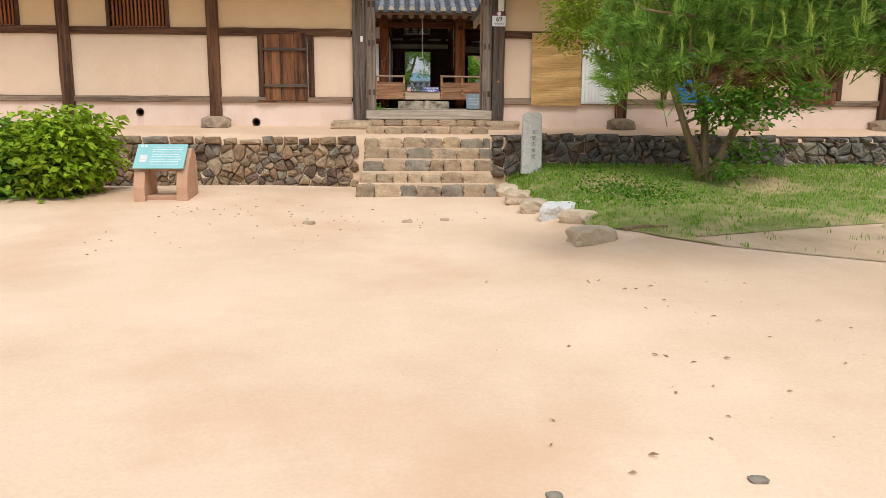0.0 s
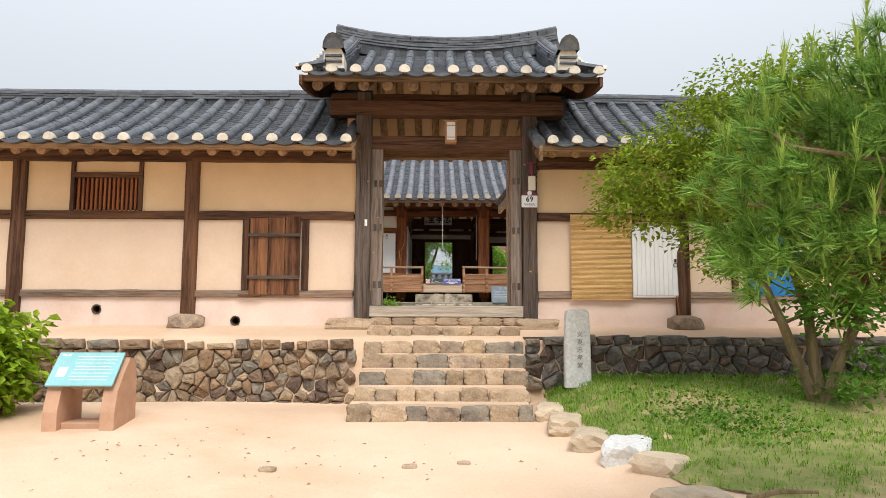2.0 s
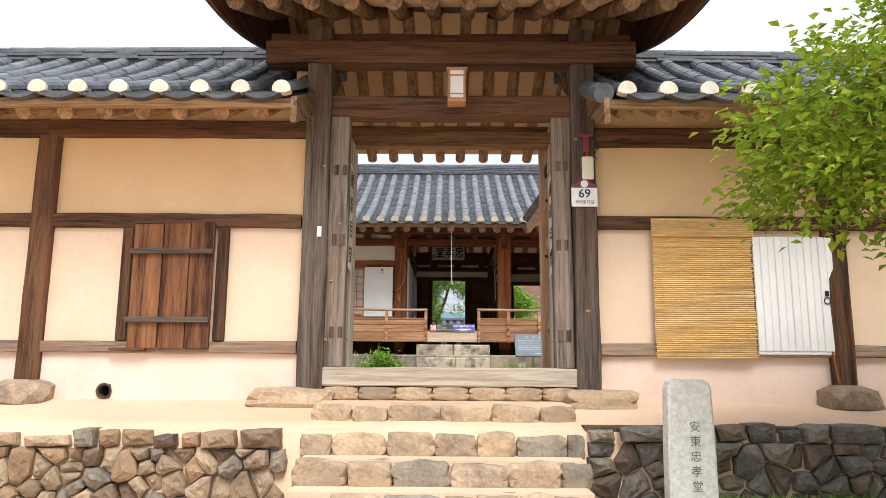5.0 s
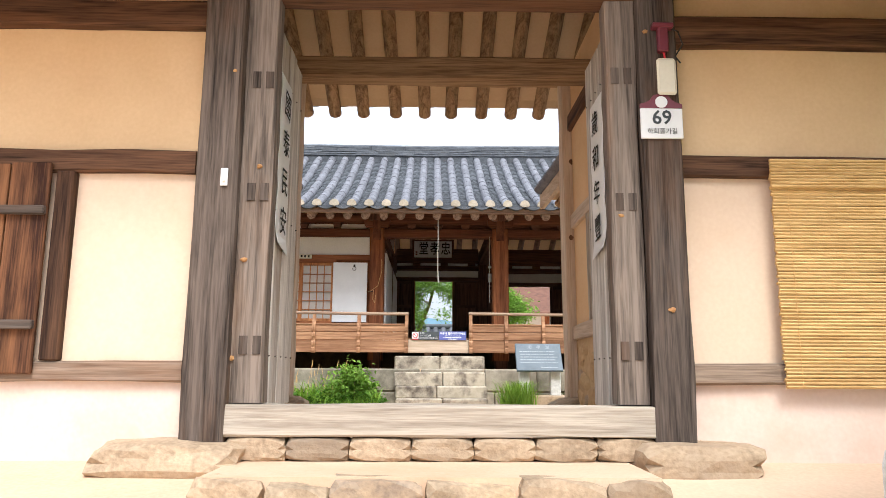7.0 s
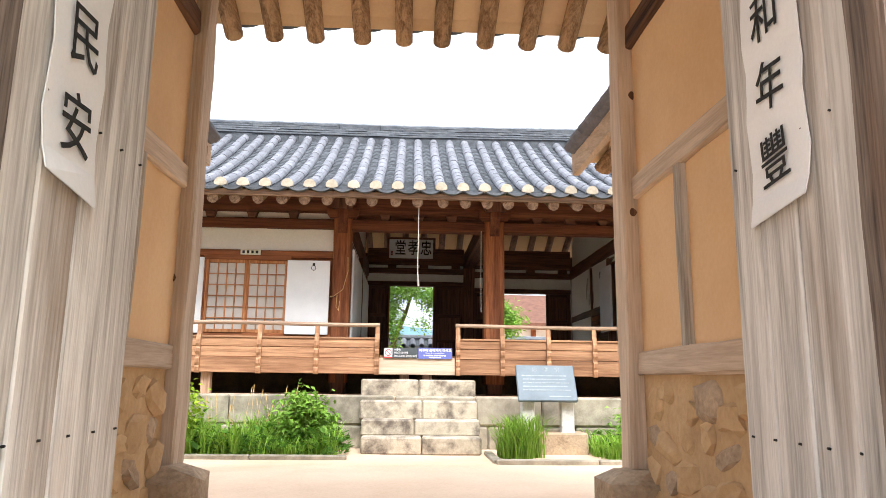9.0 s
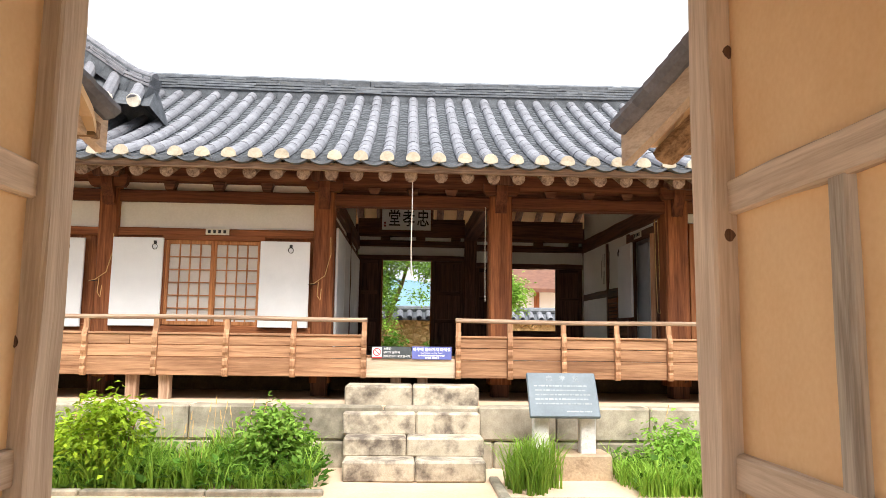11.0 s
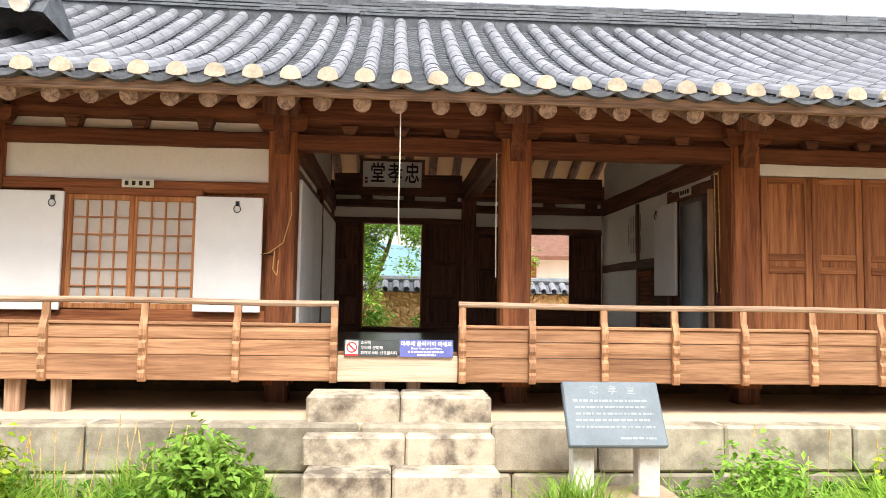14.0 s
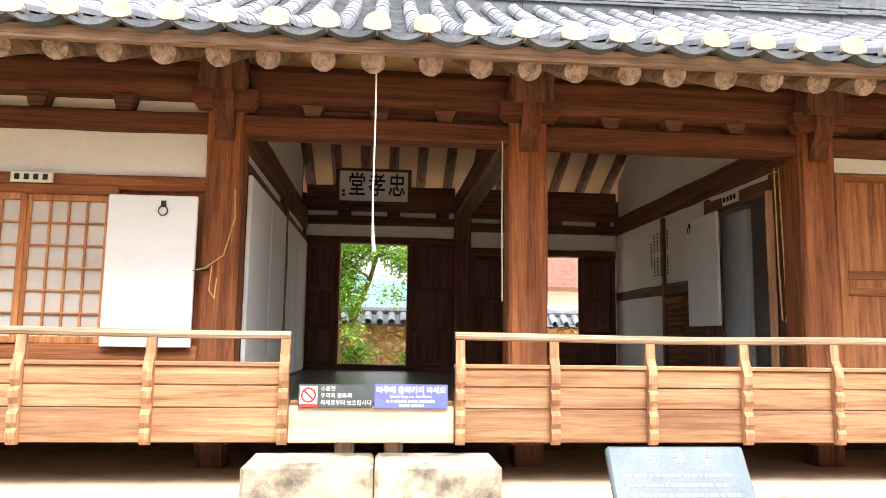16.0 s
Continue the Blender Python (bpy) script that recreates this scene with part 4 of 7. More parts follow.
for i, (y, z) in enumerate(HSTEPS):
    xa, xb = ((-0.44, 0.99), (-0.46, 1.0), (-0.50, 0.99), (-0.51, 1.0))[i]
    m = 0.25 + (0.03, -0.06, 0.04, 0.0)[i]
    for a, b in ((xa, m - 0.004), (m + 0.004, xb)):
        g = Geo().box(a, b, y, y + 0.45, z - (0.21, 0.20, 0.24, 0.29)[i], z - 0.004, c=0.02)
        piece("step_block", g, M_GRANS, hall_steps)
solid("hall_floor", Geo().box(-9.2, 9.2, 21.98, 27.25, 2.93, 3.05, c=0.01), M_FLOOR[Y], "dark polished wooden floor of the open hall", "floor")
hp = [(-8.9, 0.25), (-6.25, 0.25), (-3.70, 0.25), (-0.935, 0.27), (1.39, 0.30), (3.765, 0.31), (6.3, 0.27), (8.9, 0.25)]
for i, (x, w) in enumerate(hp):
    beam("hall_post", x - w / 2, x + w / 2, 22.60, 22.60 + w, 2.75, 5.42, Z, M_RED, "thick reddish brown hall post with open grain", c=0.025)
    cap = thing("post_capital", (x, 22.6, 5.0), "dark carved bracket and bearing block on a hall post", "timber", kind="structure")
    piece("head_block", Geo().poly([(x - 0.15, 5.34), (x - 0.18, 5.42), (x - 0.165, 5.50), (x - 0.135, 5.68), (x + 0.135, 5.68), (x + 0.165, 5.50), (x + 0.18, 5.42), (x + 0.15, 5.34)], 22.42, 22.62), M_INNER[Z], cap)
    piece("cross_arm", Geo().poly([(x - 0.20, 5.22), (x - 0.235, 5.27), (x - 0.245, 5.37), (x + 0.245, 5.37), (x + 0.235, 5.27), (x + 0.20, 5.22)], 22.50, 22.61), M_BEAMR[X], cap)
    piece("tongue", Geo().poly([(22.60, 4.99), (22.57, 5.02), (22.555, 5.10), (22.50, 5.17), (22.46, 5.26), (22.455, 5.40), (22.60, 5.40)], x - 0.075, x + 0.075, "yz"), M_BEAMR[Z], cap)
    beam("hall_stub_post", x - 0.11, x + 0.11, 22.6, 22.82, 2.55, 2.9, Z, M_INNER, "short dark post under the hall floor")
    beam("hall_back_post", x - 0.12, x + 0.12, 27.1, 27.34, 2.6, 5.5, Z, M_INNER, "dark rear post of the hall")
for a, b in zip(hp, hp[1:]):
    xa, xb = a[0] + a[1] / 2, b[0] - b[1] / 2
    beam("hall_beam", xa, xb, 22.62, 22.82, 5.05, 5.21, X, M_BEAMR, "reddish brown front beam between the hall posts")
    closed = xb < -0.9
    zs = 5.315 if closed else 5.285
    g = Geo()
    n = 10
    for x in (xa, xb):
        g.v += [(x, 22.72 + 0.13 * math.copysign(abs(math.cos(2 * math.pi * i / n + 0.31)) ** 0.6, math.cos(2 * math.pi * i / n + 0.31)), (zs + 5.63) / 2 + (5.63 - zs) / 2 * math.copysign(abs(math.sin(2 * math.pi * i / n + 0.31)) ** 0.6, math.sin(2 * math.pi * i / n + 0.31))) for i in range(n)]
    g.f = [(i, (i + 1) % n, n + (i + 1) % n, n + i) for i in range(n)] + [tuple(range(n))[::-1], tuple(range(n, 2 * n))]
    solid("eave_purlin", g, M_BEAMR[X], "thick reddish brown purlin carrying the rafters", "timber")
    for k in range(3):
        xm = xa + (xb - xa) * (k + 1) / 4
        solid("beam_block", Geo().poly([(xm - 0.05, 5.21), (xm - 0.085, zs + 0.01), (xm + 0.085, zs + 0.01), (xm + 0.05, 5.21)], 22.60, 22.80), M_INNER[X], "small dark bearing block between the beams", "timber")
    # in open bays a dark strip stands in for shade in the slots
    solid("hall_beam_infill", Geo().box(xa, xb, 22.72, 22.78, 5.20, 5.40), M_WHITE if closed else M_INNER[X], "white plaster strip between the beams" if closed else "dark strip for the shaded slots between the front beams", "wall")
    solid("rafter_infill", Geo().box(xa, xb, 22.76, 22.82, 5.55, 5.84), M_OCHRE, "ochre clay filling between the rafters over the purlin", "wall")


# ---- writing ----
def lettering(text, size, m, material, parent, align="CENTER", width=1.0, line=1.0, bold=0.0, name="lettering"):
    """Words as a thin mesh in the x-y plane of m."""
    cu = bpy.data.curves.new("words", "FONT")
    cu.body, cu.size, cu.align_x, cu.align_y = text, size, align, "CENTER"
    cu.space_line, cu.extrude, cu.offset = line, 0.0008, bold
    cu.resolution_u = 2
    tmp = new("words", cu)
    bpy.context.view_layer.update()
    me = bpy.data.meshes.new_from_object(tmp.evaluated_get(bpy.context.evaluated_depsgraph_get()))
    bpy.data.objects.remove(tmp)
    me.transform(m @ Matrix.Diagonal((width, 1, 1, 1)))
    me.materials.clear()
    me.materials.append(material)
    ob = new(name, me)
    return keep(ob, parent)


def bars(parent, m, x0, x1, rows, height, material, seed=1, broken=0.12):
    """Rows of unreadable writing as thin bars in the x-y plane of m."""
    r = random.Random(seed)
    for y in rows:
        g = Geo()
        x = x0 + r.uniform(0, 0.02)
        end = x1 - r.uniform(0, (x1 - x0) * 0.12)
        while x < end:
            w = r.uniform(height * 0.7, height * 3.0)
            w = min(w, end - x)
            g.box(x, x + w, y - height / 2, y + height / 2, 0, 0.0012, m)
            x += w + height * r.uniform(0.3, 0.9)
        tagged(piece("writing_line", g, material, parent), kind="stuff")


def facing(x, y, z, tilt=0.0, turn=0.0):
    """A plane that faces the forecourt, leaning back by tilt degrees."""
    return pose(x, y, z, 90 - tilt, 0, turn)


# ---- gate things ----
def plank_leaf(name, label, hinge_x, x_face, y0, y1, z0, z1, side):
    """One tall plank door leaf that stands open along the passage."""
    ob = thing(name, (hinge_x, y0, z0), label, "door", "gate door leaves")
    n = 4
    w = (y1 - y0) / n
    for i in range(n):
        xa, xb = sorted((x_face + rng.uniform(-0.004, 0.004), x_face + side * 0.05))
        piece("plank", box(xa, xb, y0 + w * i + 0.003, y0 + w * (i + 1) - 0.003, z0, z1 + rng.uniform(-0.01, 0.01)), M_LEAFW[Z], ob)
    for z in (z0 + 0.3, (z0 + z1) / 2, z1 - 0.3):
        xa, xb = sorted((x_face + side * 0.05, x_face + side * 0.11))
        piece("ledge", box(xa, xb, y0 + 0.05, y1 - 0.05, z - 0.06, z + 0.06), M_GREYW[Y], ob)
    return ob


leaf_w = plank_leaf("gate_door_leaf", "weathered grey plank gate leaf standing open", -0.83, -0.86, 13.57, 14.48, 2.32, 4.70, -1)
leaf_e = plank_leaf("gate_door_leaf", "weathered grey plank gate leaf standing open", 1.22, 1.21, 13.57, 14.36, 2.32, 4.70, 1)


def scroll(name, label, x, y0, y1, z0, z1, side, words):
    """A strip of white paper with one column of brush writing, on an open gate leaf."""
    ob = thing(name, (x, (y0 + y1) / 2, z0), label, "scroll", "gate scrolls")
    g = Geo()
    n = 12
    for i in range(n + 1):
        z = z0 + (z1 - z0) * i / n
        b = 0.004 * math.sin(i * 1.9) + (0.022 if i == 0 else 0)
        for dx in (0.0, 0.004):
            g.v += [(x - side * (b + dx), y0 + 0.006 * math.sin(i * 2.3), z + (0.03 if i == 0 else 0)), (x - side * (b * 0.5 + dx), y1 + 0.006 * math.cos(i * 1.7), z)]
    for i in range(n):
        a = 4 * i
        g.f += [(a, a + 1, a + 5, a + 4), (a + 2, a + 6, a + 7, a + 3), (a, a + 4, a + 6, a + 2), (a + 1, a + 3, a + 7, a + 5)]
    piece("paper", g, M_PAPER, ob)
    h = (z1 - z0) * 0.90 / len(words)
    for i, ch in enumerate(words):
        m = pose(x - side * 0.014, (y0 + y1) / 2, z1 - (z1 - z0) * 0.05 - h * (i + 0.5), 90, 0, 90 if side < 0 else -90)
        lettering(ch, h * 0.74, m @ pose(0, 0, 0, 0, 0, rng.uniform(-6, 6)), M_INK, ob, bold=0.0005, name="brush_character", width=1.0)
    return ob


scroll("paper_scroll", "white paper scroll with black brush characters pasted on the gate leaf", -0.853, 13.77, 14.08, 3.27, 4.41, -1, "國泰民安")
scroll("paper_scroll", "white paper scroll with black brush characters pasted on the gate leaf", 1.203, 13.86, 14.19, 3.28, 4.34, 1, "歲和年豐")

for x0, zs in ((-0.94, (3.48, 4.15, 2.62)), (1.15, (3.44, 4.20, 2.60))):
    for z in zs:
        for dx in (0.0, 0.075):
            g = Geo().box(x0 + dx, x0 + dx + 0.045, 13.412, 13.46, z, z + 0.10)
            solid("mortise_peg", g, M_GREYW[Z], "dark square peg hole in the gate jamb", "peg")
rng2 = random.Random(5)
for i in range(8):
    left = i % 2 == 0
    x = (rng2.uniform(-1.17, -0.86) if left else rng2.uniform(1.17, 1.48))
    yy = 13.338 if (x < -0.99 or x > 1.31) else 13.417
    z = 2.6 + i * 0.27
    k = rng2.uniform(0.009, 0.017)
    g = stone(k * 2.4, 0.02, k * 1.7, 640 + i, n=2, rough=0.3, square=0.1)
    g.v = [(a + x, b + yy, c + z) for a, b, c in g.v]
    solid("wood_knot", g, M_KNOT, "round brown knot in the gate timber", "knot")

for i, (x, y, z) in enumerate(((1.43, 16.098, 3.80), (1.49, 16.098, 3.15), (1.45, 16.098, 4.55), (-1.27, 16.098, 3.35))):
    g = stone(0.045, 0.014, 0.055, 660 + i, n=2, rough=0.2, square=0.1)
    g.v = [(a + x, b + y, c + z) for a, b, c in g.v]
    solid("wood_knot", g, M_DARK[Z], "dark round knot in the pale rear post", "knot")
for side, x, y0, y1 in ((-1, -0.86, 13.62, 14.43), (1, 1.21, 13.62, 14.31)):
    for z in (2.62, 3.51, 4.40):
        for i in range(6):
            y = y0 + (y1 - y0) * i / 5
            solid("nail_head", Geo().rod((x, y, z), (x - side * 0.009, y, z + 0.002), 0.004, 0.0035, 7), M_IRON, "small dark iron nail head in a gate plank", "nail")

plate = thing("address_plate", (1.405, 13.33, 3.850), "white address plate with the number 69 and a maroon arched top", "sign")
piece("panel", box(1.285, 1.525, 13.318, 13.336, 3.835, 4.015, c=0.004), M_SIGNW, plate)
piece("maroon_top", Geo().poly([(1.285, 4.015), (1.525, 4.015), (1.525, 4.040), (1.49, 4.050), (1.465, 4.065), (1.45, 4.090), (1.405, 4.105), (1.36, 4.090), (1.345, 4.065), (1.32, 4.050), (1.285, 4.040)], 13.318, 13.336), M_MAROON, plate)
lettering("69", 0.115, facing(1.405, 13.316, 3.955), M_SIGND, plate, bold=0.002)
lettering("하회종가길", 0.038, facing(1.405, 13.316, 3.875), M_SIGND, plate)
g = Geo().rod((1.405, 13.317, 4.050), (1.405, 13.312, 4.050), 0.035, 0.035, 14)
piece("emblem", g, M_SIGNW, plate)
mail = thing("key_box", (1.44, 13.33, 4.050), "cream plastic tag hanging over the address plate", "tag")
piece("body", box(1.385, 1.495, 13.296, 13.316, 4.090, 4.310, c=0.012), M_CREAM, mail)
piece("cord", Geo().pipe([(1.44, 13.31, 4.300), (1.43, 13.32, 4.390), (1.45, 13.33, 4.450)], [0.006] * 3, 6), M_REDP, mail)
hook = thing("red_bell_hook", (1.42, 13.33, 4.330), "dark red metal bracket with loose wire on the gate post", "bracket")
piece("bracket", Geo().box(1.40, 1.46, 13.29, 13.335, 4.350, 4.500, c=0.008).box(1.37, 1.49, 13.285, 13.336, 4.495, 4.525, c=0.004), M_MAROON, hook)
piece("wire", Geo().pipe([(1.46, 13.32, 4.510), (1.52, 13.31, 4.480), (1.545, 13.31, 4.400), (1.50, 13.32, 4.330), (1.53, 13.32, 4.290)], [0.005] * 5, 5), M_IRON, hook)
bell = thing("door_bell", (-1.05, 13.33, 3.55), "small white metal plate on the gate post", "door bell")
piece("plate", box(-1.068, -1.028, 13.326, 13.336, 3.54, 3.64, c=0.003), M_SIGNW, bell)
piece("button", Geo().rod((-1.048, 13.327, 3.57), (-1.048, 13.318, 3.57), 0.010, 0.009, 10), M_CREAM, bell)


def lantern(x, y, z):
    ob = thing("gate_lantern", (x, y, z), "small square wooden lantern with white paper panes on the lintel", "lantern")
    w, h = 0.085, 0.28
    for sx in (-1, 1):
        for sy in (-1, 1):
            cx, cy = x + sx * (w - 0.012), y + sy * (w - 0.012)
            piece("corner_bar", box(cx - 0.012, cx + 0.012, cy - 0.012, cy + 0.012, z, z + h, c=0.002), M_ORANGE[Z], ob)
    piece("cap", box(x - w - 0.012, x + w + 0.012, y - w - 0.012, y + w + 0.012, z + h, z + h + 0.025, c=0.004), M_ORANGE[X], ob)
    piece("floor", box(x - w, x + w, y - w, y + w, z - 0.02, z + 0.012, c=0.003), M_ORANGE[X], ob)
    for a, b, c2, d in ((x - w + 0.02, x + w - 0.02, y - w + 0.008, y - w + 0.014), (x - w + 0.02, x + w - 0.02, y + w - 0.014, y + w - 0.008), (x - w + 0.008, x - w + 0.014, y - w + 0.02, y + w - 0.02), (x + w - 0.014, x + w - 0.008, y - w + 0.02, y + w - 0.02)):
        piece("pane", Geo().box(a, b, c2, d, z + 0.012, z + h), M_PAPER, ob)
    for zz in (z + 0.05, z + h - 0.05):
        piece("crossbar", box(x - w + 0.012, x + w - 0.012, y - w - 0.002, y - w + 0.008, zz - 0.005, zz + 0.005, c=0.001), M_ORANGE[X], ob)
    piece("bracket", box(x - 0.02, x + 0.02, y + w, 13.41, z + h - 0.06, z + h - 0.02, c=0.003), M_DARK[Y], ob)
    return ob


lantern(0.215, 13.20, 4.80)

# ---- wing windows and screens ----
sh = thing("plank_shutter", (-2.39, 13.4, 2.5), "closed brown plank window shutter with two cross battens", "shutter")
piece("frame_side", box(-2.90, -2.80, 13.40, 13.50, 2.58, 3.64, c=0.008), M_DARK[Z], sh)
piece("frame_side", box(-2.01, -1.91, 13.40, 13.50, 2.58, 3.64, c=0.008), M_DARK[Z], sh)
for i, (a, b) in enumerate(((-2.78, -2.51), (-2.50, -2.26), (-2.25, -2.03))):
    piece("plank", box(a, b, 13.375, 13.405, 2.51, 3.66 + 0.01 * i), M_REDPL[Z], sh)
for z in (2.77, 3.40):
    piece("batten", box(-2.80, -2.03, 13.34, 13.375, z - 0.025, z + 0.025), M_GREYW[X], sh)
piece("ledge", box(-2.93, -2.60, 13.36, 13.46, 2.49, 2.515, c=0.003), M_REDPL[X], sh)
copy_thing(sh, Matrix.Translation((7.42, 13.4, 2.5)))
for (a, b) in vents.values():
    v = thing("vent_window", (0.5 * (a + b), 13.46, 3.77), "dark barred vent window under the eave", "window", "vent windows")
    piece("frame_top", box(a - 0.05, b + 0.05, 13.41, 13.52, 4.27, 4.35), M_DARK[X], v)
    for x in (a - 0.05, b - 0.01):
        piece("frame_side", box(x, x + 0.06, 13.415, 13.52, 3.77, 4.52), M_DARK[Z], v)
    for i in range(14):
        x = a + 0.06 + (b - a - 0.12) * i / 13
        piece("bar", box(x - 0.018, x + 0.018, 13.45, 13.49, 3.77, 4.27, c=0.004), M_RED[Z], v)
    piece("cross_bar", box(a, b, 13.49, 13.50, 4.00, 4.03, c=0.002), M_DARK[X], v)

blind = thing("reed_blind", (2.49, 13.38, 2.46), "yellow reed roll-up blind hanging on the plaster wall", "blind")
for i in range(64):
    z = 2.46 + i * 0.0188
    w = rng.uniform(-0.006, 0.006)
    piece("reed", Geo().rod((2.03 + w, 13.385 + rng.uniform(-0.003, 0.003), z), (2.945 + rng.uniform(-0.02, 0.012), 13.385 + rng.uniform(-0.003, 0.003), z + rng.uniform(-0.002, 0.002)), 0.0100, 0.0100, 6), M_REED, blind)
for i in range(9):
    z = 3.575 + i * 0.0188
    piece("valance_reed", Geo().rod((2.02, 13.36, z), (2.955, 13.36, z), 0.0095, 0.0095, 6), M_REED, blind)
for x in (2.12, 2.86):
    piece("stitching", Geo().box(x - 0.0015, x + 0.0015, 13.374, 13.376, 2.46, 3.66), M_REED, blind)

wd = thing("white_panel_door", (3.33, 13.38, 2.50), "white painted sheet door leaf with vertical ribs and a ring pull", "door")
for i in range(11):
    a = 2.955 + i * 0.0665
    piece("rib", box(a, a + 0.064, 13.385 - 0.004 * (i % 2), 13.415, 2.52, 3.57, c=0.006), M_SIGNW, wd)
piece("ring_pull", Geo().pipe([(3.60 + 0.03 * math.cos(t * math.pi / 5), 13.375, 2.98 + 0.03 * math.sin(t * math.pi / 5)) for t in range(11)], [0.005] * 11, 5), M_IRON, wd)
piece("latch", box(3.585, 3.615, 13.365, 13.385, 3.02, 3.07, c=0.003), M_IRON, wd)
piece("bottom_rail", box(2.95, 3.69, 13.39, 13.43, 2.49, 2.52), M_SIGNW, wd)
solid("broom_handle", Geo().rod((3.63, 13.30, 2.04), (3.60, 13.36, 2.52), 0.012, 0.010, 7), M_RED[Z], "thin brown wooden stick leaning at the wall", "stick", kind="thing")
beam("stud", 4.47, 4.57, PF - 0.04, PF + 0.1, 2.58, 3.64, Z, M_DARK, "dark upright stud in the plaster wall")
bl = thing("blue_door_sheet", (5.0, 13.4, 2.5), "bright blue plastic sheet door on the wing wall", "door")
piece("sheet", box(4.70, 5.5, 13.40, 13.43, 2.52, 3.62), M_BLUE, bl)
piece("rail", box(4.70, 5.5, 13.385, 13.40, 3.05, 3.12, c=0.003), M_BLUE, bl)

# ---- verge of the gate roof ----
for side, xv, xr in ((-1, -1.85, -1.45), (1, 2.25, 1.85)):
    vg = thing("gable_verge", (xv, 12.3, 5.5), "gable edge with sideways tiles, plank and descending ridge", "roof edge", kind="structure")
    for s2, (ye, ze) in ((1, (12.3, 5.56)), (-1, (17.35, 5.50))):
        def pr(u):
            return (ye + (RY - ye) * u, ze + (6.80 - ze) * (u - 0.10 * 4 * u * (1 - u) * (1 - 0.35 * u)))
        top = [pr(i / 12) for i in range(13)]
        piece("barge_board", Geo().poly([(y, z - 0.06) for y, z in top] + [(y, z - 0.20 - 0.58 * i / 12) for i, (y, z) in reversed(list(enumerate(top)))], xv, xv + 0.045 * side, "yz"), M_DARK[Y], vg)
        for i in range(9):
            y, z = pr((i + 0.35) / 9)
            me = Geo()
            k = arc(0.07, 6)
            me.v = [(xv + side * 0.10, y + a, z + 0.03 + b) for a, b in k] + [(xr + side * 0.1, y + a * 0.9, z + 0.10 + b * 0.9) for a, b in k]
            me.f = [(j, j + 1, 8 + j, 7 + j) if side < 0 else (7 + j, 8 + j, j + 1, j) for j in range(6)]
            piece("side_tile", me, M_TILE, vg)
            cp = Geo().add([(xv + side * 0.11, y + a * 1.05, z + 0.035 + b * 1.05) for a, b in k] + [(xv + side * 0.06, y + a, z + 0.035 + b) for a, b in k], [tuple(range(7)), tuple(range(13, 6, -1))] + [(j, j + 1, 8 + j, 7 + j) for j in range(6)])
            piece("side_mortar", cp, M_LIME, vg)
    pts = [(xr + (0.12 if side < 0 else -0.12) * 0, y, z + 0.10) for y, z in [(12.62 + (RY - 12.62) * i / 8, 5.70 + 1.12 * (i / 8) ** 1.12) for i in range(9)]]
    hip = ridge("descending_ridge", "short descending ridge of stacked tiles at the gate gable", pts, 0.27, 3, M_TILE, seg=0.3, top_r=0.07)
    yh = 12.58
    head = Geo()
    head.poly([(xr - 0.15, 5.66), (xr + 0.15, 5.66), (xr + 0.14, 5.86), (xr + 0.10, 5.95), (xr - 0.10, 5.95), (xr - 0.14, 5.86)], yh - 0.10, yh + 0.2)
    keep(part("mortar_head", head, M_LIME), hip)
    for z in (5.74, 5.82):
        piece("head_tile", box(xr - 0.12, xr + 0.12, yh - 0.13, yh + 0.1, z, z + 0.035, c=0.006), M_TILE, hip)
    cap = Geo()
    k = arc(0.165, 8)
    cap.v = [(xr + a * 0.92, yh - 0.17 - b * 0.5, 5.93 + b * 1.15) for a, b in k] + [(xr + a * 0.8, yh + 0.35, 5.98 + b * 0.6) for a, b in k] + [(xr + a * 0.74, yh - 0.15 - b * 0.35, 5.93 + b * 0.85) for a, b in k]
    cap.f = [(j, j + 1, 10 + j, 9 + j) for j in range(8)] + [(j + 1, j, 18 + j, 19 + j) for j in range(8)] + [tuple(range(18, 27))]
    piece("end_tile", cap, M_TILE, hip)
    rm = Geo().poly([(RY - 0.16, 6.62), (RY + 0.16, 6.62), (RY + 0.13, 6.98), (RY - 0.13, 6.98)], (-1.75 if side < 0 else 2.11) - side * 0.2, (-1.70 if side < 0 else 2.06) + side * 0.03, "yz")
    piece("ridge_end_mortar", rm, M_LIME, hip)
# wing roof ends beside the gate
def splay(geo, k):
    """Turns a verge outward towards the ridge."""
    geo.v = [(v[0] + k * max(0.0, 16.95 - v[1]), v[1], v[2]) for v in geo.v]
    return geo


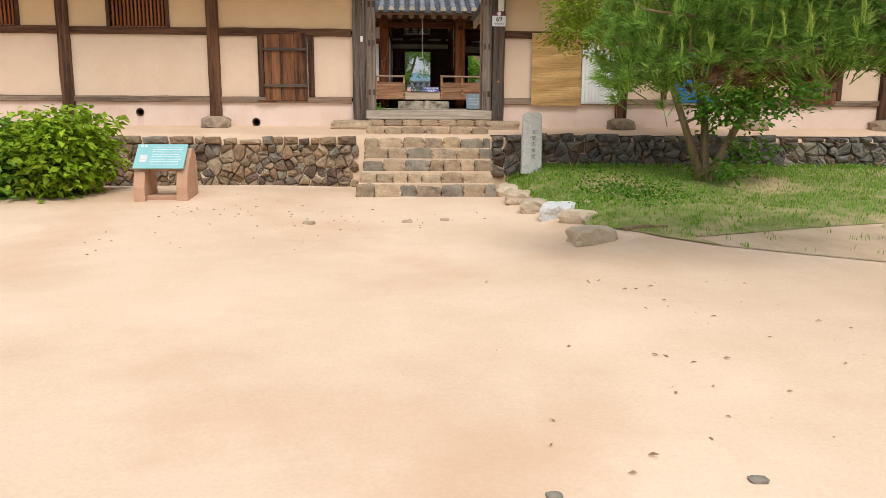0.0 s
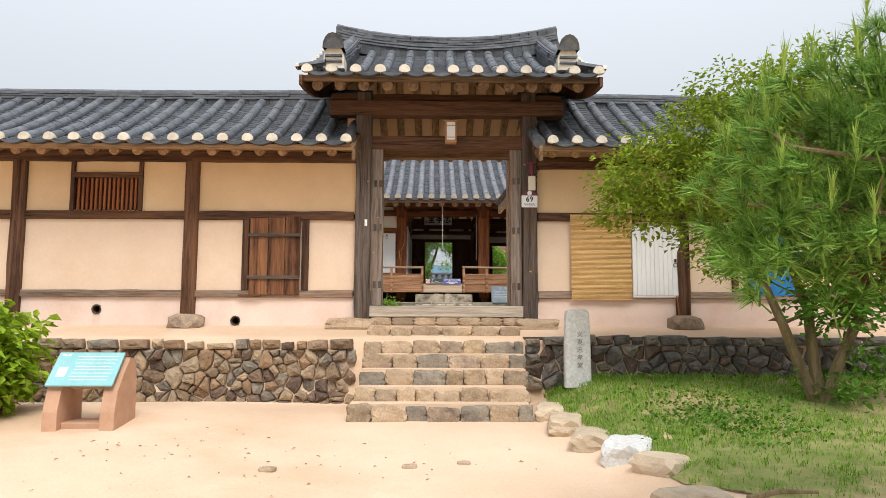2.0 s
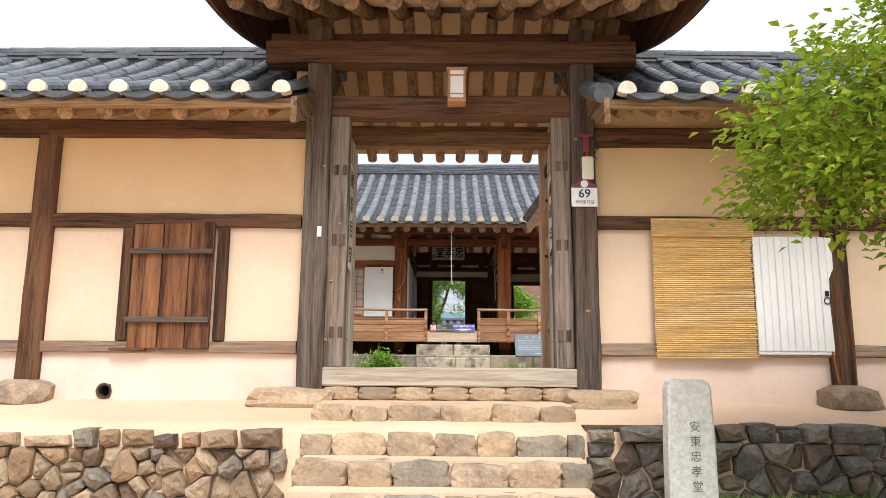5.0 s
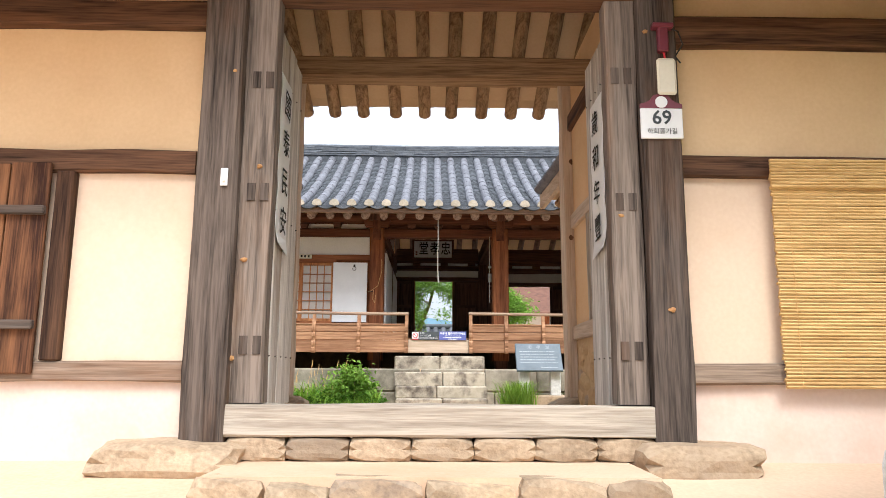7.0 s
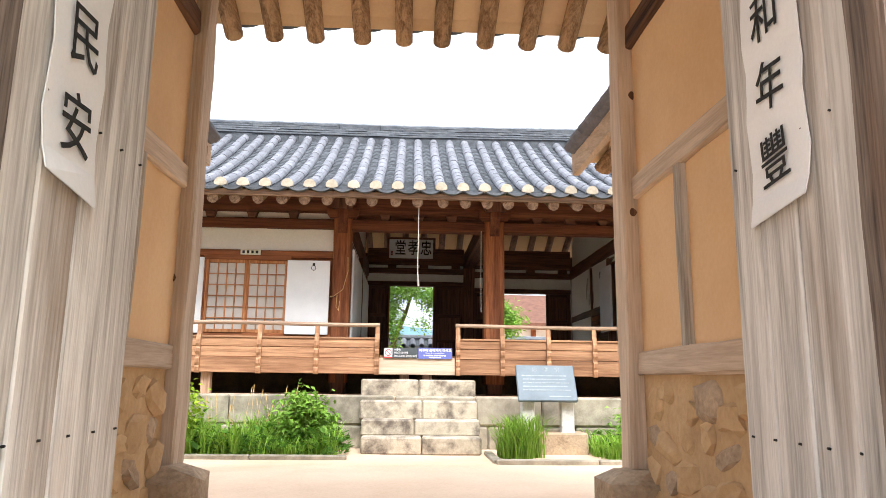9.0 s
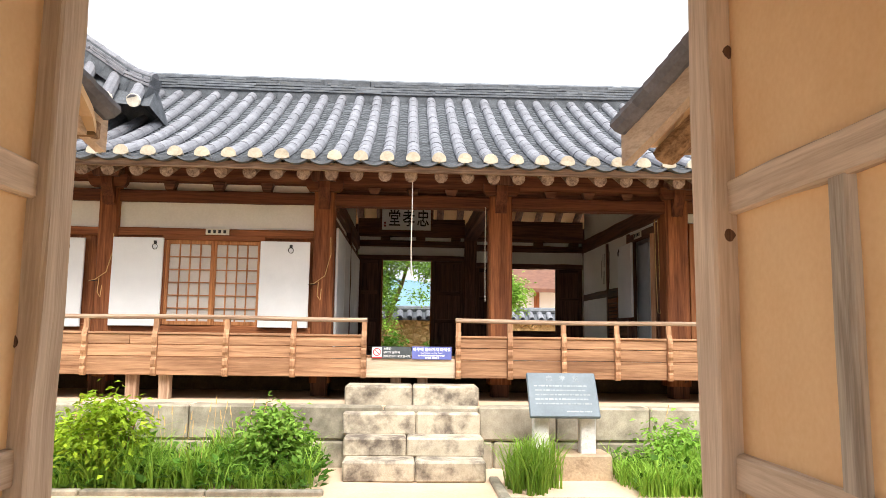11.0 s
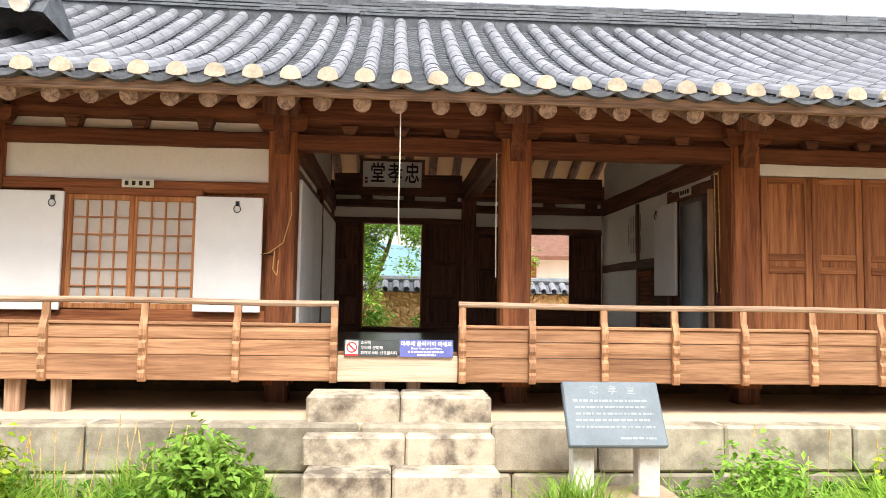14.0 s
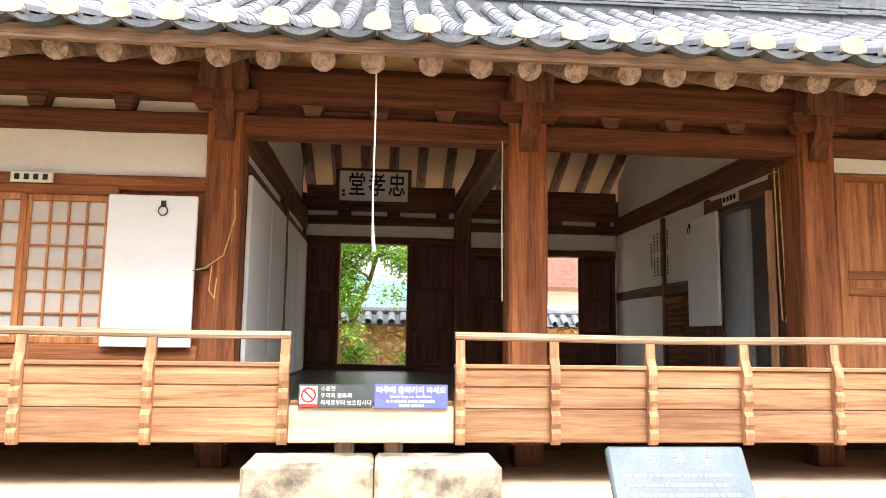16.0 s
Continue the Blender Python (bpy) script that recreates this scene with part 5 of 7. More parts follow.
for side, xe in ((-1, -1.19), (1, 1.50)):
    for nm, y0, z0 in (("front", 12.6, 4.66), ("rear", 16.95, 4.46)):
        xe2 = xe if nm == "front" else (-1.40 if side < 0 else 1.32)
        ve = thing("wing_verge", (xe2, y0, z0), "end plank and cover tiles of the lower wing roof", "roof edge", kind="structure")
        y_in = RY if nm == "front" else 16.33
        top = [(y0 + (RY - y0) * i / 8 * (y0 - y_in) / (y0 - RY), z0 + 0.04 * (nm == "rear") + (RZ - z0) * (lambda q: q - 0.07 * 4 * q * (1 - q) * (1 - 0.35 * q))(i / 8 * (y0 - y_in) / (y0 - RY))) for i in range(9)]
        turn = 0.45 * side if nm == "rear" else 0.0
        piece("barge_board", splay(Geo().poly([(y, z - 0.05) for y, z in top] + [(y, z - (0.28 if nm == "front" else 0.22)) for y, z in reversed(top)], xe2, xe2 - 0.05 * side, "yz"), turn), M_REARP[Y] if nm == "rear" else M_RAFTD[Y], ve)
        if nm == "rear":
            piece("verge_soffit", splay(Geo().poly([(y, z - 0.05) for y, z in top] + [(y, z - 0.12) for y, z in reversed(top)], *sorted((xe2, xe2 + side * 0.25)), "yz"), turn), M_OCHRE, ve)
            piece("verge_rafter", splay(Geo().rod((xe2 + side * 0.14, 16.9, top[0][1] - 0.18), (xe2 + side * 0.14, 16.3, top[-1][1] - 0.18), 0.06, 0.06, 9), turn), M_RAFT[Y], ve)
        if nm == "rear" or side > 0:
            for (ya, za), (yb, zb) in zip(top, top[1:]):
                piece("verge_tile", splay(Geo().rod((xe2 - side * 0.05, ya, za - 0.01), (xe2 - side * 0.05, yb, zb - 0.01), 0.062 if nm == "rear" else 0.088, 0.058 if nm == "rear" else 0.08, 10), turn), M_TILE2 if nm == "rear" else M_TILE, ve)

# ---- forecourt things ----
st = thing("inscribed_stele", (1.81, 11.95, 1.38), "pale grey granite marker stone with carved characters on the lawn edge", "stele")
g = Geo()
zs = ((1.30, 0.166), (1.8, 0.162), (2.22, 0.150), (2.27, 0.135), (2.292, 0.09))
for z, w in zs:
    g.v += [(1.81 - w, 11.90, z), (1.81 - w * 0.9, 11.885, z), (1.81 + w * 0.9, 11.885, z), (1.81 + w, 11.90, z), (1.81 + w, 12.02, z), (1.81 - w, 12.02, z)]
for i in range(4):
    g.f += [(6 * i + j, 6 * i + (j + 1) % 6, 6 * i + 6 + (j + 1) % 6, 6 * i + 6 + j) for j in range(6)]
g.f.append(tuple(range(24, 30)))
piece("stone_body", g, M_GREY, st)
for i, ch in enumerate("安東忠孝堂"):
    lettering(ch, 0.078, facing(1.83, 11.883, 1.97 - i * 0.098), M_CARVE, st, name="carved_character")

sg = thing("information_lectern", (-3.63, 10.35, 0.88), "low terracotta stand with a sloping pale teal information panel", "information sign")
for xa, xb in ((-4.08, -3.90), (-3.37, -3.19)):
    prof = [(10.08, 0.90), (10.66, 0.90), (10.66, 1.50), (10.62, 1.66), (10.54, 1.75), (10.46, 1.76), (10.30, 1.60), (10.15, 1.42), (10.08, 1.20)]
    piece("leg", Geo().poly(prof, xa, xb, "yz"), M_TERRA, sg)
piece("foot_bar", box(-3.91, -3.31, 10.18, 10.55, 0.90, 1.08, c=0.015), M_TERRA, sg)
piece("back_bar", box(-3.91, -3.31, 10.34, 10.52, 1.42, 1.56, c=0.015), M_TERRA, sg)
pm = pose(-3.66, 10.265, 1.635, 46, 0, 0)
pan = Geo().box(-0.42, 0.42, -0.235, 0.235, 0, 0.022, pm, 0.004)
piece("teal_panel", pan, M_TEAL, sg, "pale teal enamel panel with white writing")
pm2 = pm @ Matrix.Translation((0, 0, 0.0235))
bars(sg, pm2, -0.16, 0.36, [0.17 - 0.047 * i for i in range(8)], 0.009, M_SIGNW, 4)
bars(sg, pm2, -0.38, -0.24, [0.19], 0.02, M_SIGNW, 5)
piece("picture", Geo().box(-0.34, -0.22, -0.12, 0.02, 0, 0.001, pm2), M_GREY, sg)
sg.scale = (0.83, 0.9, 0.97)
sg.location.x -= 0.06
sg.location.y += 0.22


kerb_line = [(1.36, 11.35, 0.66, 0.34, 0.17), (1.42, 10.75, 0.74, 0.36, 0.18), (1.58, 10.15, 0.74, 0.38, 0.19), (1.80, 9.55, 0.66, 0.42, 0.24), (1.93, 8.98, 0.46, 0.40, 0.22), (1.84, 8.05, 0.36, 0.50, 0.24)]
for i, (x, y, ly, lx, h) in enumerate(kerb_line):
    ob = tagged(part("kerb_stone", stone(lx, ly, h * 1.15, 70 + i, n=3, rough=0.09, square=0.85), M_GREY if i == 3 else M_GRANK), "rough edging stone along the lawn" if i < 5 else "flat tan edging stone at the lawn corner", "stone", "lawn edging stones")
    ob.location = (x, y, ground_z(x - 0.3, y) + h * 0.30)
    ob.rotation_euler = (0, 0, (-0.25, -0.2, -0.3, -0.5, 0.6, 0.15)[i])
bm_stick = Geo().pipe([(2.10, 7.75, 0.965), (2.35, 7.85, 0.985), (2.62, 7.83, 0.985)], [0.022, 0.02, 0.012], 7)
tagged(part("fallen_branch", bm_stick, M_BARK), "thin grey fallen branch lying on the sand", "branch")


# ---- plants ----
def leaf_set(g, p, d, size, r, wide=0.5, fold=0.15):
    """One pointed leaf at p along d."""
    d = d.normalized()
    s = d.cross(Vector((r.uniform(-1, 1), r.uniform(-1, 1), 1.6))).normalized()
    u = s.cross(d)
    a, b = p, p + d * size
    m = p + d * size * 0.42
    g.add([a, m + s * size * wide * 0.5 + u * size * fold, b, m - s * size * wide * 0.5 + u * size * fold], [(0, 1, 2), (0, 2, 3)])


def cloud(centres, count, size, r, wide=0.5, droop=0.0):
    """Leaves in uneven clumps round ellipsoids (x, y, z, rx, ry, rz)."""
    g = Geo()
    tot = sum(c[3] * c[4] * c[5] for c in centres)
    for c in centres:
        n = max(3, int(count * c[3] * c[4] * c[5] / tot))
        sub = max(2, n // 16)
        for _ in range(sub):
            q = Vector((r.gauss(0, 1), r.gauss(0, 1), r.gauss(0, 1))).normalized() * (r.random() ** 0.28)
            o = Vector((c[0] + q.x * c[3], c[1] + q.y * c[4], c[2] + q.z * c[5]))
            for _ in range(16):
                p = o + Vector((r.gauss(0, 1), r.gauss(0, 1), r.gauss(0, 0.7))) * size * 1.3
                d = Vector((r.uniform(-1, 1) + q.x, r.uniform(-1, 1) + q.y, r.uniform(-0.7, 0.5) - droop))
                leaf_set(g, p, d, size * r.uniform(0.7, 1.3), r, wide)
    return g


def tuft_grass(g, x, y, z, n, h, r, lean=0.5, w=0.009, spread=0.1):
    """Arching blades from one root."""
    for _ in range(n):
        a = r.uniform(0, 2 * math.pi)
        dx, dy = math.cos(a), math.sin(a)
        hh = h * r.uniform(0.55, 1.1)
        ln = lean * r.uniform(0.2, 1.0) * hh
        bx, by = x + r.uniform(-spread, spread), y + r.uniform(-spread, spread)
        sx, sy = -dy * w * 0.5, dx * w * 0.5
        v = []
        for t, k in ((0, 1.0), (0.4, 0.9), (0.75, 0.6)):
            px, py, pz = bx + dx * ln * t * t, by + dy * ln * t * t, z + hh * (t - 0.18 * t * t * lean)
            v += [(px - sx * k, py - sy * k, pz), (px + sx * k, py + sy * k, pz)]
        v.append((bx + dx * ln, by + dy * ln, z + hh * (1 - 0.3 * lean)))
        g.add(v, [(0, 1, 3, 2), (2, 3, 5, 4), (4, 5, 6)])


# lawn
lx = axis(((1.3, 14, 0.35),))
ly = axis(((6.4, 12.42, 0.3),))


def lawn_edge(y):
    return 1.42 + max(0.0, 11.4 - y) * 0.17 + (max(0.0, 8.6 - y) ** 1.6) * 1.1


def lawn_z(x, y):
    return ground_z(x, y) + 0.006


def lawn_reach(y):
    """How far east the turf reaches; bare soil lies under the trees south of it."""
    return 15.0 if y > 10.2 else 2.35 + max(0.0, y - 7.8) * 5.5 + 0.25 * noise.noise(Vector((y * 1.7, 3, 0)))


across = axis(((0, 1, 0.03),))
for nm, surf, lift, words, kind_word in (("bare_soil", M_SOIL, 0.0, "bare brown soil with leaf litter and tree shade in its colour", "soil"), ("lawn", M_TURF, 0.008, "thin patchy lawn beside the path", "lawn")):
    v = []
    for y in ly:
        e = lawn_edge(y) + 0.12 * noise.noise(Vector((y * 2, 0, 0)))
        far_x = 15.0 if nm == "bare_soil" else max(e + 0.02, min(15.0, lawn_reach(y)))
        v += [(e + (far_x - e) * t ** 1.6, y, lawn_z(e + (far_x - e) * t ** 1.6, y) + lift) for t in across]
    n = len(across)
    f = [(j * n + i, j * n + i + 1, (j + 1) * n + i + 1, (j + 1) * n + i) for j in range(len(ly) - 1) for i in range(n - 1)]
    solid(nm, Geo().add(v, f), surf, words, kind_word, smooth=True)
rg = random.Random(11)
g = Geo()
for _ in range(9500):
    y = rg.uniform(7.2, 12.38)
    x = lawn_edge(y) + 0.05 + (rg.random() ** 1.3) * 6.5
    if noise.noise(Vector((x * 0.9, y * 0.9, 2))) + 0.30 * (y - 9.6) < -0.05 and rg.random() > 0.3 or x > lawn_reach(y) and rg.random() > 0.12:
        continue
    tuft_grass(g, x, y, lawn_z(x, y), 5, 0.075 if y < 12 else 0.12, rg, 0.8, 0.007, 0.05)
tagged(part("grass", g, M_GRASS), "short green grass blades", "grass", kind="stuff")
g = Geo()
for _ in range(900):
    x, y = rg.gauss(2.9, 0.45), rg.gauss(10.2, 0.5)
    if x < lawn_edge(y):
        continue
    p = Vector((x, y, lawn_z(x, y) + rg.uniform(0.01, 0.07)))
    leaf_set(g, p, Vector((rg.uniform(-1, 1), rg.uniform(-1, 1), 0.4)), 0.05, rg, 0.8)
tagged(part("clover_patch", g, M_LEAF), "low green weeds in the lawn", "weeds", kind="stuff")


def bush(name, label, x, y, z, rx, rz, count, size, material, seed, wide=0.55):
    r = random.Random(seed)
    ob = thing(name, (x, y, z), label, "bush")
    g = Geo()
    for i in range(9):
        a = i * 0.7
        g.pipe([(x + 0.05 * math.cos(a), y + 0.05 * math.sin(a), z - 0.05), (x + rx * 0.35 * math.cos(a), y + rx * 0.35 * math.sin(a), z + rz * 0.6), (x + rx * 0.6 * math.cos(a), y + rx * 0.6 * math.sin(a), z + rz * 1.2)], [0.015, 0.01, 0.005], 5)
    piece("stems", g, M_BARK, ob)
    cs = [(x + r.uniform(-0.45, 0.45) * rx, y + r.uniform(-0.4, 0.4) * rx, z + rz * r.uniform(0.75, 1.35), rx * 0.55, rx * 0.55, rz * 0.62) for _ in range(7)] + [(x, y, z + rz * 0.9, rx * 0.8, rx * 0.8, rz * 0.75)]
    piece("foliage", cloud(cs, count, size, r, wide, 0.25), material, ob)
    return ob


bush("leafy_shrub", "dense round shrub with bright yellow-green leaves", -5.36, 11.0, 0.88, 0.70, 0.70, 5600, 0.14, M_LEAFY, 21, 0.7)
pk = bush("tall_flower_plant", "green hollyhock-like plant with a few pink flowers", -6.32, 10.75, 0.90, 0.42, 0.72, 2200, 0.13, M_LEAFL, 22, 0.85)
rf = random.Random(23)
for i in range(10):
    p = (-6.25 + rf.uniform(-0.25, 0.25), 10.5 + rf.uniform(-0.2, 0.2), 1.80 + rf.uniform(-0.2, 0.35))
    piece("flower", stone(0.07, 0.07, 0.05, 400 + i, n=1), M_PINK, pk).location = p


def stems(base, tips, r0, seed, twig=1.0):
    """Bent limbs from base to each tip, with side twigs. Returns the mesh and twig ends."""
    r = random.Random(seed)
    g, ends = Geo(), []
    for tip in tips:
        a, b = Vector(base), Vector(tip)
        n = 6
        pts = [a.lerp(b, i / n) + Vector((r.uniform(-1, 1), r.uniform(-1, 1), 0.0)) * 0.06 * (0 < i < n) for i in range(n + 1)]
        rad = [r0 * (1 - 0.8 * i / n) for i in range(n + 1)]
        g.pipe(pts, rad, 8)
        for i in range(2, n + 1):
            for _ in range(2):
                d = Vector((r.uniform(-1, 1), r.uniform(-1, 1), r.uniform(0.0, 0.9))) * r.uniform(0.3, 0.7) * twig
                g.pipe([pts[i], pts[i] + d * 0.5 + Vector((0, 0, 0.03)), pts[i] + d], [rad[i] * 0.5 + 0.004, rad[i] * 0.3 + 0.003, 0.003], 5)
                ends.append(pts[i] + d)
    return g, ends


mp = thing("maple_tree", (4.3, 10.8, 1.2), "small many-stemmed tree with olive green leaves on the lawn", "tree")
tg, ends = stems((4.3, 10.8, 1.1), [(3.2, 10.9, 4.2), (4.0, 11.1, 4.6), (5.5, 10.7, 4.4)], 0.075, 31, 0.8)
piece("trunk", tg, M_BARK, mp)
rt = random.Random(32)
cs = [(3.0, 10.9, 3.85, 1.15, 0.9, 0.55), (3.7, 10.9, 4.8, 0.8, 0.6, 0.38), (4.7, 10.8, 5.0, 0.9, 0.7, 0.4), (2.55, 10.9, 3.45, 0.7, 0.7, 0.32), (3.6, 11.0, 4.35, 1.1, 0.8, 0.48), (4.6, 11.0, 4.4, 1.2, 0.9, 0.6), (3.5, 10.8, 3.2, 0.8, 0.7, 0.3), (4.6, 10.7, 3.5, 1.2, 0.9, 0.5), (5.4, 10.8, 3.9, 1.0, 0.9, 0.7), (4.55, 10.5, 2.75, 0.75, 0.6, 0.35), (3.35, 10.9, 2.85, 0.35, 0.4, 0.2)]
piece("crown", cloud(cs, 34000, 0.072, rt, 0.6, 0.2), M_MAPLE, mp)
cs = [(4.5, 10.55, 2.35, 0.6, 0.45, 0.3), (4.9, 10.6, 1.75, 0.3, 0.3, 0.2), (4.4, 10.6, 1.45, 0.3, 0.3, 0.15), (5.2, 10.4, 2.6, 0.5, 0.4, 0.3)]
piece("low_foliage", cloud(cs, 2200, 0.09, rt, 0.65, 0.2), M_LEAF, mp)


def needles(g, p, d, n, length, r):
    """A tuft of long needles round the end of a shoot."""
    d = d.normalized()
    side = d.orthogonal().normalized()
    for _ in range(n):
        a = r.uniform(0, 2 * math.pi)
        out = (Matrix.Rotation(a, 3, d) @ side)
        k = r.uniform(0.25, 1.7)
        dirn = (d * 1.0 + out * k).normalized()
        s = p - d * r.uniform(0, length * 0.5)
        w = dirn.orthogonal().normalized() * 0.0055
        e = s + dirn * length * r.uniform(0.75, 1.1) + Vector((0, 0, -0.015))
        g.add([s - w, s + w, e], [(0, 1, 2)])


pn = thing("pine_tree", (5.3, 6.9, 0.9), "young pine with long fresh green needles reaching over the lawn", "tree")
rp = random.Random(41)
limbs = [(1.55, 6.4, 2.75), (1.7, 6.2, 3.0), (2.0, 6.6, 3.1), (2.6, 6.3, 3.3), (2.1, 6.2, 2.68), (2.8, 6.1, 2.70), (1.8, 6.8, 2.65), (2.4, 7.0, 2.65), (3.4, 6.0, 3.0), (3.3, 7.0, 3.3), (4.1, 6.4, 3.6), (2.8, 6.9, 2.9), (3.8, 5.6, 2.7)]
g, ends = stems((5.3, 6.9, 2.75), limbs, 0.05, 42, 0.35)
piece("limb", g, M_BARK, pn)
piece("trunk", Geo().pipe([(5.3, 6.9, 0.7), (5.25, 6.9, 1.5), (5.35, 6.95, 2.4), (5.2, 6.9, 3.6), (5.2, 6.9, 4.9)], [0.15, 0.13, 0.11, 0.08, 0.03], 10), M_BARK, pn)
g = Geo()
candles = Geo()
dead = Geo()
fol = [(1.90, 6.45, 2.76, 0.60, 0.55, 0.52), (2.3, 6.4, 3.15, 0.85, 0.7, 0.58), (3.0, 6.4, 3.30, 1.0, 0.85, 0.66), (2.2, 6.5, 2.60, 0.75, 0.65, 0.20), (3.2, 6.3, 2.72, 1.0, 0.85, 0.26), (4.1, 6.3, 3.3, 1.0, 0.9, 0.85), (1.58, 6.4, 2.58, 0.26, 0.35, 0.36), (4.2, 6.0, 3.1, 0.8, 0.8, 0.6)]
for c in fol:
    for _ in range(int(430 * c[3] * c[4] * c[5] ** 0.5)):
        q = Vector((rp.gauss(0, 1), rp.gauss(0, 1), rp.gauss(0, 1))).normalized()
        k = rp.random() ** 0.35
        p = Vector((c[0] + q.x * c[3] * k, c[1] + q.y * c[4] * k, c[2] + q.z * c[5] * k))
        d = Vector((q.x * 0.9 - 0.2, q.y * 0.9, q.z * 0.5 + 0.75))
        withered = c[2] + q.z * c[5] * k < 2.56 and p.x > 2.1 and rp.random() < 0.75
        needles(dead if withered else g, p, d, 36, 0.15, rp)
        if q.z > -0.25 and k > 0.66 and rp.random() < 0.5:
            up = Vector((rp.uniform(-0.18, 0.18), rp.uniform(-0.18, 0.18), 1.0))
            tip = p + up * 0.13
            candles.rod(p, tip, 0.008, 0.004, 5, False)
            for _ in range(26):
                b = p + up * rp.uniform(0.0, 0.13)
                o = Vector((rp.gauss(0, 1), rp.gauss(0, 1), 0)).normalized()
                e = b + (up + o * 0.42).normalized() * rp.uniform(0.07, 0.12)
                w = o.cross(up).normalized() * 0.0042
                candles.add([b - w, b + w, e], [(0, 1, 2)])
        g.rod(p - d.normalized() * 0.22, p, 0.006, 0.003, 4, False)
piece("needles", g, M_NEEDLE, pn)
piece("young_growth", candles, M_CANDLE, pn, "bright yellow-green young shoots")
piece("withered_needles", dead, M_DEADN, pn, "brown withered needles under the limb")
piece("limb", Geo().pipe([(5.3, 6.9, 2.6), (4.4, 6.5, 2.78), (3.5, 6.3, 2.72), (2.9, 6.2, 2.62), (2.4, 6.2, 2.60)], [0.07, 0.06, 0.045, 0.03, 0.015], 9), M_BARK, pn)


# ---- hall front ----
def hall_fill(name, xa, xb, za, zb, material, label, y=22.68, d=0.08, category="wall"):
    return solid(name, Geo().box(xa, xb, y, y + d, za, zb), material, label, category)


for xa, xb in ((-3.575, -1.07), (-6.12, -3.83), (-8.77, -6.38)):
    hall_fill("wall_band", xa, xb, 4.70, 5.06, M_WHITE, "white plaster band above the windows")
    beam("window_head", xa, xb, 22.63, 22.80, 4.60, 4.71, X, M_RED, "reddish brown timber rail over the windows")
    beam("window_foot", xa, xb, 22.62, 22.80, 3.32, 3.46, X, M_RED, "reddish brown timber rail under the windows")
    hall_fill("wall_foot", xa, xb, 3.03, 3.33, M_RED[X], "brown boarded wall foot")
for xa, xb in ((3.92, 6.16), (6.44, 8.77)):
    hall_fill("wall_band", xa, xb, 4.93, 5.06, M_WHITE, "narrow cream plaster band above the panel doors")
    beam("panel_foot", xa, xb, 22.62, 22.80, 3.05, 3.25, X, M_RED, "reddish brown timber sill under the panel doors")


def panel_door(name, label, xa, xb, y, za, zb, material, group, d=0.045, split=(0.34, 0.42)):
    """A framed wooden door leaf with sunk panels and raised mouldings."""
    ob = thing(name, ((xa + xb) / 2, y, za), label, "door", group)
    w = 0.075
    piece("stile", box(xa, xa + w, y, y + d, za, zb), material[Z], ob)
    piece("stile", box(xb - w, xb, y, y + d, za, zb), material[Z], ob)
    h = zb - za
    zs = [za, za + h * split[0], za + h * split[1], zb]
    for z in zs:
        z0 = min(max(z - 0.035, za), zb - 0.07)
        piece("rail", box(xa + w, xb - w, y + 0.004, y + d - 0.004, z0, z0 + 0.07), material[X], ob)
    for a, b in zip(zs, zs[1:]):
        if b - a > 0.09:
            piece("panel", Geo().box(xa + w, xb - w, y + 0.018, y + d - 0.012, a, b), material[Z], ob)
    return ob


for i in range(4):
    a = 3.95 + i * 0.552
    panel_door("panel_door", "closed reddish brown panelled wooden door leaf", a, a + 0.545, 22.66, 3.25, 4.92, M_DOORW, "panel doors of the hall front", split=(0.42, 0.50))
for i in range(4):
    a = 6.47 + i * 0.57
    panel_door("panel_door", "closed reddish brown panelled wooden door leaf", a, a + 0.56, 22.66, 3.25, 4.92, M_DOORW, "panel doors of the hall front", split=(0.42, 0.50))


def lattice(name, label, xa, xb, y, za, zb, group):
    """A sliding window of two sashes with a wooden grid before greyish paper."""
    ob = thing(name, ((xa + xb) / 2, y, za), label, "window", group)
    piece("head", box(xa - 0.05, xb + 0.05, y - 0.03, y + 0.05, zb - 0.01, zb + 0.06), M_RED[X], ob)
    for x in (xa - 0.05, xb):
        piece("frame_side", box(x, x + 0.05, y - 0.03, y + 0.05, za, zb - 0.01), M_RED[Z], ob)
    mid = (xa + xb) / 2
    for s, (a, b) in enumerate(((xa, mid + 0.01), (mid - 0.01, xb))):
        yy = y - 0.022 + 0.02 * s
        sash = piece("sash", box(a, a + 0.045, yy, yy + 0.03, za, zb - 0.01).box(b - 0.045, b, yy, yy + 0.03, za, zb - 0.01, c=0.004).box(a + 0.045, b - 0.045, yy, yy + 0.03, za, za + 0.05, c=0.004).box(a + 0.045, b - 0.045, yy, yy + 0.03, zb - 0.06, zb - 0.01, c=0.004), M_SASH[Z], ob)
        for i in range(1, 4):
            x = a + 0.045 + (b - a - 0.09) * i / 4
            piece("grid_bar", box(x - 0.008, x + 0.008, yy + 0.004, yy + 0.022, za + 0.05, zb - 0.06, c=0.002), M_SASH[Z], sash)
        for i in range(1, 6):
            z = za + 0.05 + (zb - za - 0.11) * i / 6
            piece("grid_bar", box(a + 0.045, b - 0.045, yy + 0.002, yy + 0.02, z - 0.007, z + 0.007, c=0.002), M_SASH[X], sash)
        piece("paper", Geo().box(a + 0.04, b - 0.04, yy + 0.023, yy + 0.027, za + 0.04, zb - 0.05), M_HANJI, sash)
    return ob


